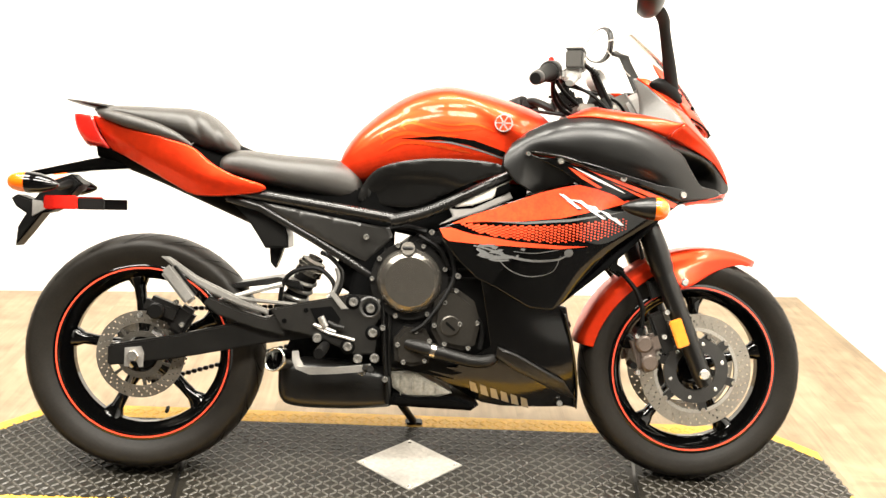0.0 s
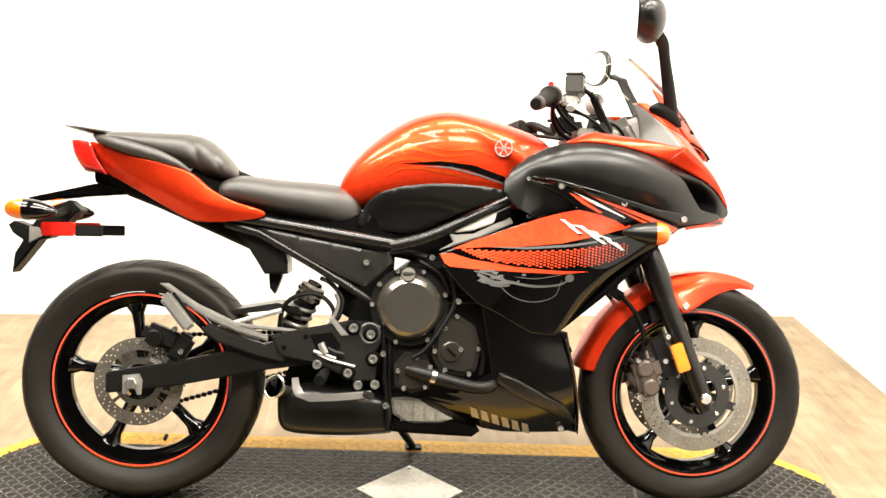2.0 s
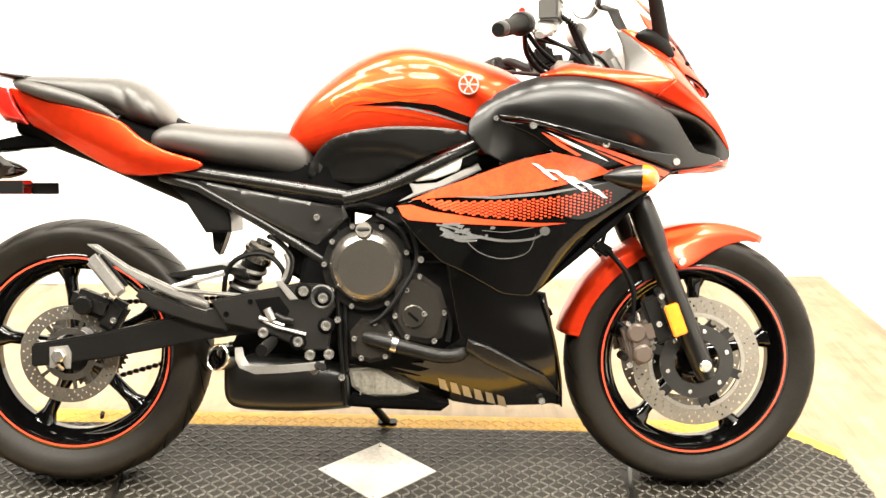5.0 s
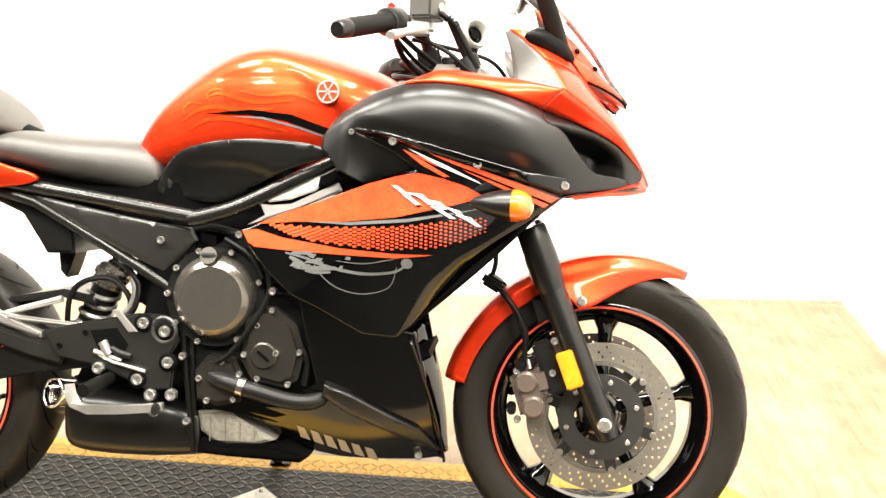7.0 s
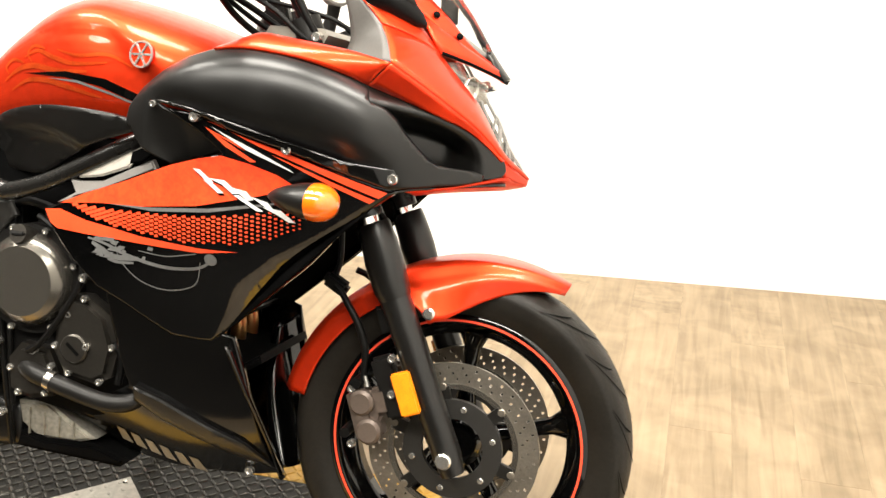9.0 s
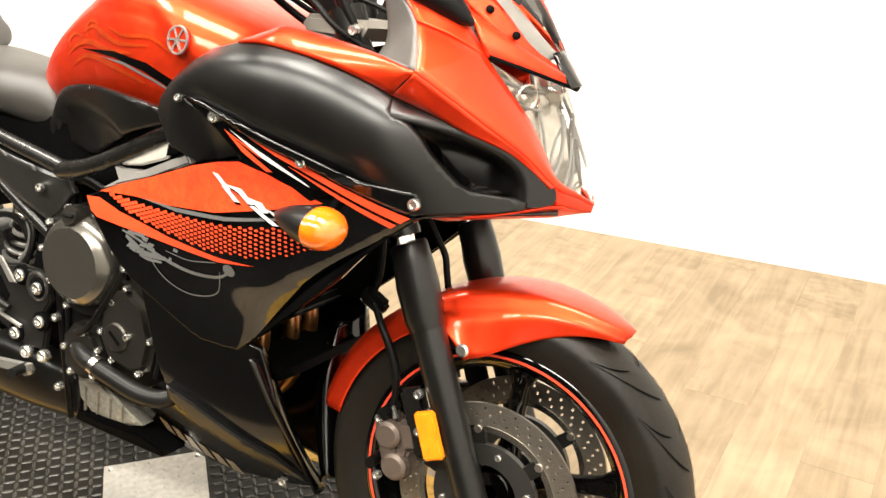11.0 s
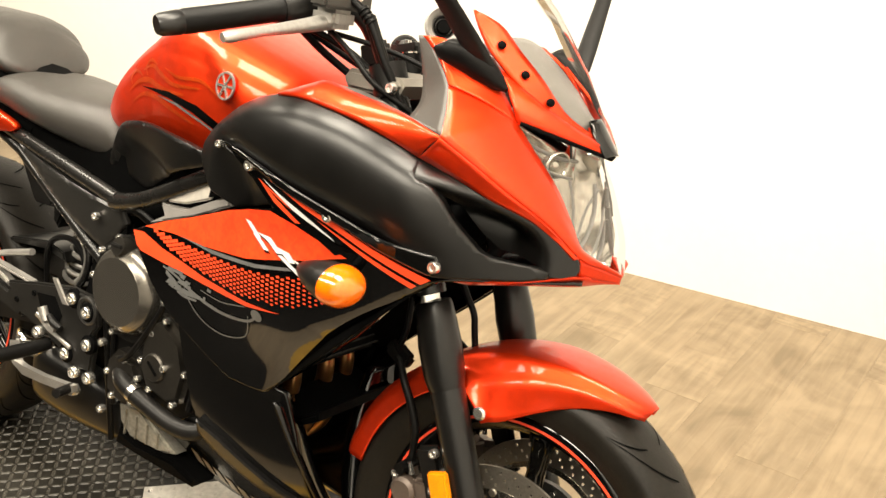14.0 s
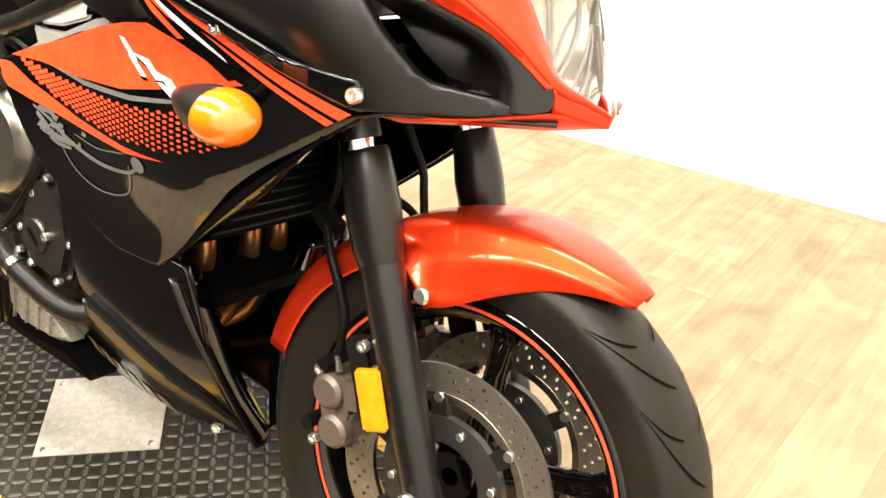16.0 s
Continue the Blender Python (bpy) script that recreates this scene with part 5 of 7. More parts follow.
on_tank("tank_stripe", [(0.640, 0.878), (0.744, 0.876), (0.813, 0.866), (0.91, 0.836), (0.905, 0.852), (0.827, 0.878), (0.744, 0.886)], GLOSS, 0.0018)
on_tank("tank_stripe_edge", [(0.70, 0.873), (0.77, 0.868), (0.84, 0.852), (0.91, 0.831), (0.91, 0.834), (0.84, 0.856), (0.77, 0.8725)], GREY_MARK, 0.002)
for pts, w in (([(0.595, 0.862), (0.628, 0.884), (0.668, 0.892), (0.722, 0.886), (0.79, 0.888)], 0.010), ([(0.612, 0.846), (0.65, 0.866), (0.70, 0.868), (0.76, 0.858), (0.82, 0.846)], 0.009), ([(0.640, 0.905), (0.672, 0.918), (0.715, 0.908), (0.760, 0.900), (0.83, 0.905)], 0.008), ([(0.66, 0.898), (0.648, 0.912), (0.662, 0.926), (0.690, 0.922)], 0.006), ([(0.604, 0.874), (0.596, 0.886), (0.612, 0.900), (0.64, 0.896)], 0.006), ([(0.72, 0.922), (0.77, 0.914), (0.83, 0.918), (0.88, 0.900)], 0.006)):
    c = spline([(p, q, 0) for p, q in pts], 6)
    ring, back = [], []
    for i, p in enumerate(c):
        d = (c[min(i + 1, len(c) - 1)] - c[max(i - 1, 0)]).normalized()
        k = w * (0.12 + 0.88 * math.sin(math.pi * (0.04 + 0.92 * i / len(c)))) * 0.5
        ring.append((p.x - d.y * k, p.y + d.x * k)), back.append((p.x + d.y * k, p.y - d.x * k))
    on_tank("tank_flame", ring + back[::-1], ORANGE_GRAPHIC, 0.0012)
for sd in (-1, 1):
    B = Matrix.Translation((0.899, sd * (TANKW(0.899, 0.922) + 0.002), 0.922)) @ Vector((-(TANKW(0.909, 0.922) - TANKW(0.889, 0.922)) / 0.02, sd, -(TANKW(0.899, 0.932) - TANKW(0.899, 0.912)) / 0.02 * 2.3)).to_track_quat("Z", "X").to_matrix().to_4x4()
    bm = bmesh.new()
    rr = [(0.0001, 0.001), (0.0195, 0.001), (0.0195, 0.0022), (0.0218, 0.0022), (0.0222, 0.0), (0.0218, -0.006)]
    rows = [[(r * math.cos(a), r * math.sin(a), h) for a in (2 * math.pi * k / 40 for k in range(40))] for r, h in rr]
    grid_faces(bm, rows, True)
    bm.transform(B)
    bmesh.ops.recalc_face_normals(bm, faces=bm.faces[:])
    badge = part("tank_badge", bm, RED, bike, "round silver tank badge on the red paint")
    bm = bmesh.new()
    rows = [[(r * math.cos(a), r * math.sin(a), h) for a in (2 * math.pi * k / 40 for k in range(40))] for r, h in ((0.0190, 0.001), (0.0193, 0.003), (0.0220, 0.003), (0.0226, 0.0))]
    grid_faces(bm, rows, True)
    for k in range(6):
        q = pose(0, 0, 0, 0, 0, 60 * k + 30)
        rbox(bm, q @ pose(0.0105, 0, 0.0020), (0.018, 0.0034, 0.0024), 0.0006)
    bm.transform(B)
    bmesh.ops.recalc_face_normals(bm, faces=bm.faces[:])
    part("badge_ring", bm, BADGE_SILVER, badge, "silver ring with six plain spokes")

# ---- tail: number plate arm, signals, reflectors ----
bm = bmesh.new()
prism(bm, [(-0.016, 0.796), (-0.10, 0.806), (-0.13, 0.804), (-0.267, 0.770), (-0.296, 0.763), (-0.274, 0.752), (-0.196, 0.765), (-0.038, 0.780)], -0.03, 0.03, 0.006)
part("plate_arm", bm, GLOSS, bike, "gloss black number plate arm")
bm = bmesh.new()
prism(bm, [(-0.340, 0.693), (-0.325, 0.703), (-0.284, 0.690), (-0.25, 0.735), (-0.19, 0.76), (-0.160, 0.735), (-0.172, 0.727), (-0.215, 0.675), (-0.240, 0.661), (-0.262, 0.656), (-0.303, 0.601), (-0.327, 0.571), (-0.322, 0.62), (-0.302, 0.655), (-0.328, 0.672)], -0.035, 0.035, 0.005)
part("plate_bracket", bm, RUBBER_SOFT, bike, "black number plate bracket")
bm = bmesh.new()
prism(bm, [(-0.285, 0.690), (-0.262, 0.688), (-0.250, 0.668), (-0.285, 0.648)], -0.039, -0.034, 0.001)
part("plate_hinge", bm, ALU, bike, "bare metal bracket plate")
for s in (-1, 1):
    bm = bmesh.new()
    rows = []
    for x, r in ((-0.180, 0.004), (-0.195, 0.014), (-0.22, 0.023), (-0.245, 0.026), (-0.256, 0.026)):
        rows.append([(x, s * 0.165 + r * 1.15 * math.cos(a), 0.731 + (x + 0.23) * -0.05 + r * math.sin(a)) for a in (2 * math.pi * k / 20 for k in range(20))])
    grid_faces(bm, rows, True, True)
    sig = part("rear_signal", bm, GLOSS, bike, "black rear turn signal")
    bm = bmesh.new()
    rows = []
    for x, r in ((-0.2555, 0.0258), (-0.272, 0.0248), (-0.287, 0.021), (-0.296, 0.015), (-0.301, 0.006)):
        rows.append([(x, s * 0.165 + r * 1.15 * math.cos(a), 0.733 + r * math.sin(a)) for a in (2 * math.pi * k / 20 for k in range(20))])
    grid_faces(bm, rows, True, True)
    part("signal_lens", bm, AMBER, sig, "amber signal lens")
    bm = bmesh.new()
    tube(bm, [(-0.21, s * 0.145, 0.728), (-0.20, s * 0.09, 0.725), (-0.195, s * 0.03, 0.735)], [0.008, 0.009, 0.012], 10)
    part("signal_stem", bm, RUBBER_SOFT, sig)
    bm = bmesh.new()
    rbox(bm, pose(-0.19, s * 0.117, 0.686, 0, -1), (0.082, 0.008, 0.034), 0.003)
    refl = part("rear_reflector", bm, REDLENS, bike, "red side reflector")
    bm = bmesh.new()
    rbox(bm, pose(-0.117, s * 0.113, 0.684, 0, -1), (0.066, 0.004, 0.028), 0.0015)
    rbox(bm, pose(-0.16, s * 0.07, 0.69), (0.03, 0.09, 0.006), 0.0015)
    part("reflector_mount", bm, MATTE, refl, "black reflector mount")

# ---- rear fender, shock, chain ----
bm = bmesh.new()
prism(bm, [(0.18, 0.725), (0.209, 0.713), (0.262, 0.665), (0.295, 0.615), (0.312, 0.588), (0.370, 0.590), (0.369, 0.62), (0.345, 0.70), (0.30, 0.72)], -0.085, 0.085, 0.006)
part("inner_fender", bm, MATTE, bike, "matte black inner rear fender")
bm = bmesh.new()
prism(bm, [(0.318, 0.592), (0.355, 0.592), (0.345, 0.56), (0.335, 0.535), (0.322, 0.55)], -0.045, 0.02, 0.004)
part("fender_stay", bm, RUBBER_SOFT, bike, "black rubber fender stay")
bm = bmesh.new()
prism(bm, [(0.19, 0.487), (0.345, 0.515), (0.40, 0.505), (0.41, 0.485), (0.345, 0.497), (0.20, 0.478)], -0.075, 0.075, 0.003)
part("hugger", bm, MATTE, bike, "black hugger over the tyre")
bm = bmesh.new()
tube(bm, [(0.205, -0.115, 0.452), (0.28, -0.115, 0.477), (0.36, -0.115, 0.500)], 0.007, 10)
part("hugger_strut", bm, ALU, bike, "grey strut")
A0, A1 = Vector((0.440, -0.030, 0.570)), Vector((0.372, -0.010, 0.430))
bm = bmesh.new()
tube(bm, [A0.lerp(A1, 0.30), A0.lerp(A1, 0.32), A0.lerp(A1, 0.96), A1], [0.024, 0.030, 0.030, 0.022], 20)
shock = part("shock_absorber", bm, CAST, bike, "black rear shock absorber")
coil, axis = [], (A1 - A0).normalized()
e1 = axis.orthogonal().normalized()
e2 = axis.cross(e1)
for k in range(65):
    t = k / 64
    coil.append(A0.lerp(A1, 0.36 + 0.58 * t) + (e1 * math.cos(t * 8 * math.pi) + e2 * math.sin(t * 8 * math.pi)) * 0.031)
bm = bmesh.new()
tube(bm, coil, 0.0055, 8)
part("spring", bm, SPRING_GREY, shock, "grey coil spring")
bm = bmesh.new()
for t, r in ((0.02, 0.020), (0.10, 0.033), (0.16, 0.038), (0.23, 0.034), (0.28, 0.036)):
    tube(bm, [A0.lerp(A1, t), A0.lerp(A1, t + 0.045)], r, 24)
part("preload_collar", bm, STEEL, shock, "bare metal preload collar")
bm = bmesh.new()
tube(bm, [(0.35, -0.07, 0.42), (0.36, -0.08, 0.50), (0.395, -0.085, 0.535), (0.45, -0.085, 0.54), (0.49, -0.09, 0.50), (0.475, -0.09, 0.45)], 0.006, 8, 5)
part("breather_hose", bm, RUBBER_SOFT, bike, "black rubber breather hose")
bm = bmesh.new()
tube(bm, [(0.455, -0.09, 0.582), (0.477, -0.10, 0.573), (0.503, -0.10, 0.547), (0.511, -0.10, 0.524), (0.503, -0.10, 0.487), (0.483, -0.10, 0.460)], 0.0062, 10, 5)
part("brake_hose", bm, FRAME_BLACK, bike, "black rear brake hose")
bm = bmesh.new()
tube(bm, [(0.495, -0.096, 0.545), (0.502, -0.096, 0.520), (0.493, -0.096, 0.488), (0.475, -0.096, 0.468)], 0.0065, 10, 5)
part("brake_pipe", bm, ALU, bike, "bright rear brake pipe")
bm = bmesh.new()
teeth = []
for k in range(44):
    for j, r in enumerate((0.094, 0.094, 0.101, 0.101)):
        a = 2 * math.pi * (k + j * 0.25) / 44
        teeth.append((r * math.cos(a), RZ + r * math.sin(a)))
prism(bm, teeth, 0.070, 0.076)
part("rear_sprocket", bm, STEEL, rw, "steel rear sprocket", smooth=20)
for s in (1, -1):
    bm = bmesh.new()
    n = 34
    for k in range(n):
        t = (k + 0.5) / n
        x, z = 0.52 * t, RZ + s * 0.099 * (1 - t) + t * (0.40 - RZ + s * 0.035)
        rbox(bm, pose(x, 0.073, z, 0, -radians(1)), (0.0135, 0.016, 0.011), 0.002)
    part("chain_run", bm, CAST, bike, "dark drive chain run", kind="stuff")

# rear caliper and axle fittings
bm = bmesh.new()
rbox(bm, pose(0.065, -0.098, 0.425, 0, 20), (0.095, 0.05, 0.05), 0.012)
rbox(bm, pose(0.11, -0.095, 0.40, 0, 30), (0.05, 0.04, 0.075), 0.01)
cal = part("rear_caliper", bm, CAST, bike, "dark cast rear brake caliper")
bm = bmesh.new()
disc(bm, (0.052, 0.425), 0.021, -0.138, -0.115, 0.004, 24)
part("piston_cap", bm, RUBBER_SOFT, cal)
bolts(cal, [(0.012, -0.124, 0.413), (0.10, -0.124, 0.447), (0.115, -0.118, 0.39)], 0.007)
bm = bmesh.new()
prism(bm, [(-0.022, 0.330), (0.018, 0.335), (0.026, 0.318), (0.024, 0.283), (0.014, 0.283), (0.008, 0.297), (-0.006, 0.297), (-0.012, 0.283), (-0.022, 0.285)], -0.131, -0.126, 0.001)
part("axle_plate", bm, ALU, bike, "bare metal axle adjuster plate")
bm = bmesh.new()
disc(bm, (0.0, 0.312), 0.015, -0.143, -0.125, 0.002, 6)
part("axle_nut", bm, BOLT, bike, "zinc axle nut")
bm = bmesh.new()
tube(bm, [(0.07, -0.055, 0.158), (0.078, -0.075, 0.172)], 0.005, 8)
part("valve_stem", bm, RUBBER_SOFT, rw)

# ---- foot rests, brackets, brake pedal ----
bm = bmesh.new()
prism(bm, [(0.337, 0.440), (0.43, 0.462), (0.530, 0.482), (0.581, 0.480), (0.605, 0.460), (0.612, 0.43), (0.597, 0.406), (0.604, 0.378), (0.598, 0.333), (0.545, 0.331), (0.527, 0.341), (0.458, 0.371), (0.366, 0.389)], -0.152, -0.136, 0.004)
heel = part("foot_bracket", bm, BRACKET, bike, "black cast rider foot bracket")
bolts(heel, [(0.542, -0.150, 0.464), (0.585, -0.150, 0.449), (0.592, -0.150, 0.388), (0.531, -0.150, 0.352)], 0.019, 0.006, DARK, "boss")
bolts(heel, [(0.542, -0.152, 0.464), (0.585, -0.152, 0.449), (0.592, -0.152, 0.388), (0.531, -0.152, 0.352), (0.557, -0.150, 0.322), (0.599, -0.150, 0.324), (0.568, -0.158, 0.292), (0.455, -0.158, 0.372)], 0.012, 0.010)
bolts(heel, [(0.372, -0.152, 0.412), (0.425, -0.152, 0.44)], 0.006, 0.003, DARK)
bm = bmesh.new()
lathe(bm, [(0.0185, -0.1535), (0.024, -0.1555), (0.0275, -0.1535), (0.0275, -0.148), (0.0185, -0.148)], 0.582, 0.452, 36, True)
part("pivot_ring", bm, SATIN_GREY, heel, "dark raised swingarm pivot ring")
bm = bmesh.new()
prism(bm, [(0.478, 0.487), (0.492, 0.489), (0.530, 0.446), (0.512, 0.444)], -0.155, -0.150, 0.0015)
part("bracket_rib", bm, ALU, heel, "bright rib on the bracket")
bm = bmesh.new()
tube(bm, [(0.455, -0.157, 0.398), (0.482, -0.158, 0.385), (0.548, -0.158, 0.369)], 0.0038, 8)
part("brake_rod", bm, ALU, heel, "bright brake rod")
bm = bmesh.new()
tube(bm, [(0.480, -0.157, 0.412), (0.498, -0.160, 0.402), (0.520, -0.160, 0.398)], [0.006, 0.008, 0.006], 10)
part("switch_body", bm, CAST, heel)
# no hole is cut: a raised near-black slab carries the opening's shade
bm = bmesh.new()
prism(bm, [(0.43, 0.447), (0.49, 0.455), (0.515, 0.42), (0.495, 0.38), (0.455, 0.395)], -0.1535, -0.145, 0.003)
part("recess_shade_slab", bm, DARK, heel, "near-black slab standing for the shaded opening")
bm = bmesh.new()
tube(bm, [(0.462, -0.16, 0.425), (0.475, -0.16, 0.40)], 0.009, 10)
tube(bm, [(0.445, -0.158, 0.405), (0.50, -0.158, 0.388)], 0.005, 8)
part("pedal_spring", bm, ALU, heel, "bright pedal spring and pivot")
for pts, m, nm, lb in (([(0.064, 0.561), (0.084, 0.561), (0.154, 0.514), (0.253, 0.468), (0.331, 0.436), (0.330, 0.424), (0.254, 0.446), (0.184, 0.476), (0.150, 0.496)], ALU, "pillion_arm", "silver pillion foot arm"), ([(0.225, 0.474), (0.281, 0.465), (0.40, 0.455), (0.40, 0.448), (0.281, 0.455), (0.262, 0.460)], ALU, "bracket_edge", "bright edge of the foot bracket"), ([(0.184, 0.466), (0.254, 0.436), (0.327, 0.416), (0.345, 0.425), (0.385, 0.40), (0.37, 0.372), (0.30, 0.388), (0.205, 0.420), (0.170, 0.448)], BRACKET, "pillion_bracket", "black pillion foot bracket")):
    bm = bmesh.new()
    prism(bm, pts, -0.145, -0.125, 0.004)
    part(nm, bm, m, bike, lb)
bm = bmesh.new()
rbox(bm, Matrix.Translation((0.112, -0.155, 0.494)) @ pose(0, 0, 0, 0, 51), (0.105, 0.024, 0.034), 0.007)
peg = part("pillion_foot_rest", bm, ALU, bike, "folded silver pillion foot rest")
bm = bmesh.new()
rbox(bm, Matrix.Translation((0.128, -0.157, 0.506)) @ pose(0, 0, 0, 0, 51), (0.09, 0.016, 0.006), 0.002)
part("rubber_pad", bm, RUBBER_SOFT, peg)
bm = bmesh.new()
tube(bm, [(0.475, -0.15, 0.352), (0.47, -0.20, 0.348), (0.465, -0.255, 0.346)], [0.012, 0.014, 0.013], 12)
part("rider_foot_rest", bm, RUBBER_SOFT, bike, "black rubber rider foot rest")
bm = bmesh.new()
rows = []
for x, z, h in ((0.405, 0.338, 0.009), (0.408, 0.318, 0.011), (0.418, 0.300, 0.012), (0.44, 0.292, 0.009), (0.50, 0.294, 0.008), (0.56, 0.300, 0.008), (0.59, 0.305, 0.007)):
    rows.append([(x + (-h if i in (0, 3) and x < 0.43 else 0) + (h * 0.6 if i in (1, 2) and x < 0.43 else 0), y, z + (h if i in (2, 3) else -h) * (0.3 if x < 0.43 else 1)) for i, y in enumerate((-0.180, -0.168, -0.168, -0.180))])
grid_faces(bm, rows, True, True)
bmesh.ops.recalc_face_normals(bm, faces=bm.faces[:])
pedal = part("brake_pedal", bm, ALU, bike, "bare aluminium rear brake pedal")
bm = bmesh.new()
tube(bm, [(0.575, -0.170, 0.302), (0.59, -0.215, 0.306)], 0.009, 10)
part("pedal_tip", bm, CAST, pedal)

# ---- engine details ----
bolts(bike, [(0.680 + 0.094 * math.cos(radians(a)), -0.146, 0.520 + 0.094 * math.sin(radians(a))) for a in (70, 110, 145, 178, 215, 250, 300, 338, 20)], 0.0065, 0.006)
bm = bmesh.new()
lathe(bm, [(0.0001, -0.140), (0.098, -0.140), (0.098, -0.118)], 0.680, 0.520, 48)
part("clutch_flange", bm, CAST, bike, "dark clutch cover flange")
bm = bmesh.new()
tube(bm, [(0.676, -0.135, 0.592), (0.674, -0.160, 0.600), (0.673, -0.170, 0.603)], [0.019, 0.019, 0.017], 20)
filler = part("oil_filler_cap", bm, ENGINE_DARK, bike, "dark grey oil filler cap")
bm = bmesh.new()
rbox(bm, Matrix.Translation((0.673, -0.172, 0.604)) @ pose(0, 0, 0, -17), (0.028, 0.008, 0.007), 0.002)
part("cap_grip", bm, CAST, filler)
clutch = next(o for o in bike.children if o.name == "clutch_cover")
for dz in (0.008, -0.006):
    for k in range(6):
        bm = bmesh.new()
        rbox(bm, pose(0.655 + k * 0.0108, -0.1725, 0.520 + dz), (0.008, 0.0012, 0.008 if dz > 0 else 0.006), 0.0004)
        part("cover_bar", bm, COVER_MARK, clutch)
gen = next(o for o in bike.children if o.name == "ignition_cover")
bolts(gen, [(0.798, -0.158, 0.500), (0.770, -0.160, 0.470), (0.809, -0.166, 0.418), (0.853, -0.158, 0.420), (0.745, -0.160, 0.412), (0.772, -0.160, 0.366), (0.832, -0.160, 0.357)], 0.0065, 0.006)
bm = bmesh.new()
disc(bm, (0.785, 0.412), 0.026, -0.171, -0.150, 0.003, 32)
part("cover_cap", bm, ENGINE_DARK, gen, "round screw cap")
# raised near-black bar, drawn for the shade in the cap's slot
bm = bmesh.new()
rbox(bm, pose(0.785, -0.172, 0.412, 0, 40), (0.03, 0.002, 0.006), 0.0008)
part("slot_shade_bar", bm, DARK, gen)
bm = bmesh.new()
prism(bm, [(0.645, 0.375), (0.67, 0.405), (0.725, 0.40), (0.745, 0.36), (0.735, 0.315), (0.69, 0.305), (0.65, 0.32)], -0.158, -0.11, 0.010)
pump = part("water_pump", bm, ENGINE_DARK, bike, "dark water pump housing")
bolts(pump, [(0.671, -0.156, 0.317), (0.724, -0.156, 0.322), (0.655, -0.156, 0.36), (0.735, -0.156, 0.372), (0.70, -0.156, 0.395)], 0.0065, 0.006)
bm = bmesh.new()
tube(bm, [(0.680, -0.148, 0.362), (0.715, -0.166, 0.356), (0.78, -0.170, 0.340), (0.845, -0.166, 0.325), (0.89, -0.155, 0.328), (0.91, -0.12, 0.35)], [0.0155, 0.0165, 0.016, 0.016, 0.016, 0.016], 14, 5)
hose = part("coolant_hose", bm, CAST, bike, "black rubber coolant hose")
bm = bmesh.new()
tube(bm, [(0.738, -0.168, 0.3515), (0.750, -0.1688, 0.3482)], 0.0182, 16)
part("hose_clamp", bm, STEEL, hose, "bright hose clamp")
for pts, r, m in (([(0.76, -0.15, 0.625), (0.785, -0.155, 0.58), (0.79, -0.16, 0.53), (0.76, -0.165, 0.47), (0.72, -0.165, 0.415), (0.69, -0.16, 0.395)], 0.006, RUBBER_SOFT), ([(0.70, -0.15, 0.635), (0.75, -0.155, 0.605), (0.775, -0.155, 0.56)], 0.006, RUBBER_SOFT), ([(0.62, -0.13, 0.60), (0.612, -0.135, 0.52), (0.615, -0.135, 0.45), (0.622, -0.13, 0.36), (0.63, -0.125, 0.27), (0.635, -0.12, 0.205)], 0.006, RUBBER_SOFT), ([(0.632, -0.13, 0.44), (0.635, -0.13, 0.36), (0.638, -0.125, 0.28)], 0.005, RUBBER_SOFT), ([(0.855, -0.15, 0.43), (0.868, -0.15, 0.40), (0.862, -0.15, 0.355)], 0.007, RUBBER_SOFT), ([(0.60, -0.10, 0.64), (0.66, -0.12, 0.655), (0.72, -0.13, 0.645)], 0.008, RUBBER_SOFT)):
    bm = bmesh.new()
    tube(bm, pts, r, 8, 5)
    part("engine_cable", bm, m, bike, "black engine cable")
bolts(bike, [(0.800, -0.165, 0.538), (0.731, -0.160, 0.645), (0.770, -0.160, 0.640), (0.627, -0.140, 0.27), (0.617, -0.14, 0.40)], 0.008, 0.008)
for k in range(5):
    bm = bmesh.new()
    rbox(bm, pose(0.80, -0.118, 0.53 + k * 0.022), (0.20, 0.03, 0.006), 0.002)
    part("cylinder_fin", bm, CAST, bike, "cast cylinder fin")
bm = bmesh.new()
prism(bm, [(0.64, 0.285), (0.70, 0.29), (0.745, 0.262), (0.80, 0.234), (0.76, 0.222), (0.68, 0.222), (0.648, 0.245)], -0.115, 0.1, 0.006)
sump = part("oil_pan", bm, PAN, bike, "bare metal oil pan")
for k in range(4):
    bm = bmesh.new()
    rbox(bm, pose(0.668 + k * 0.03, -0.117, 0.252 - k * 0.002), (0.0022, 0.006, 0.05 - k * 0.006), 0.0006)
    part("pan_rib", bm, PAN, sump)
bm = bmesh.new()
prism(bm, [(0.65, 0.232), (0.70, 0.222), (0.80, 0.225), (0.87, 0.205), (0.85, 0.190), (0.70, 0.196), (0.64, 0.20)], -0.12, 0.12, 0.008)
part("belly_plate", bm, DARK, bike, "dark belly plate under the engine")
bm = bmesh.new()
prism(bm, [(0.884, 0.742), (0.888, 0.762), (0.918, 0.776), (0.926, 0.760), (0.908, 0.746)], -0.178, -0.166, 0.003)
part("frame_gusset", bm, DARK, bike, "black frame gusset")
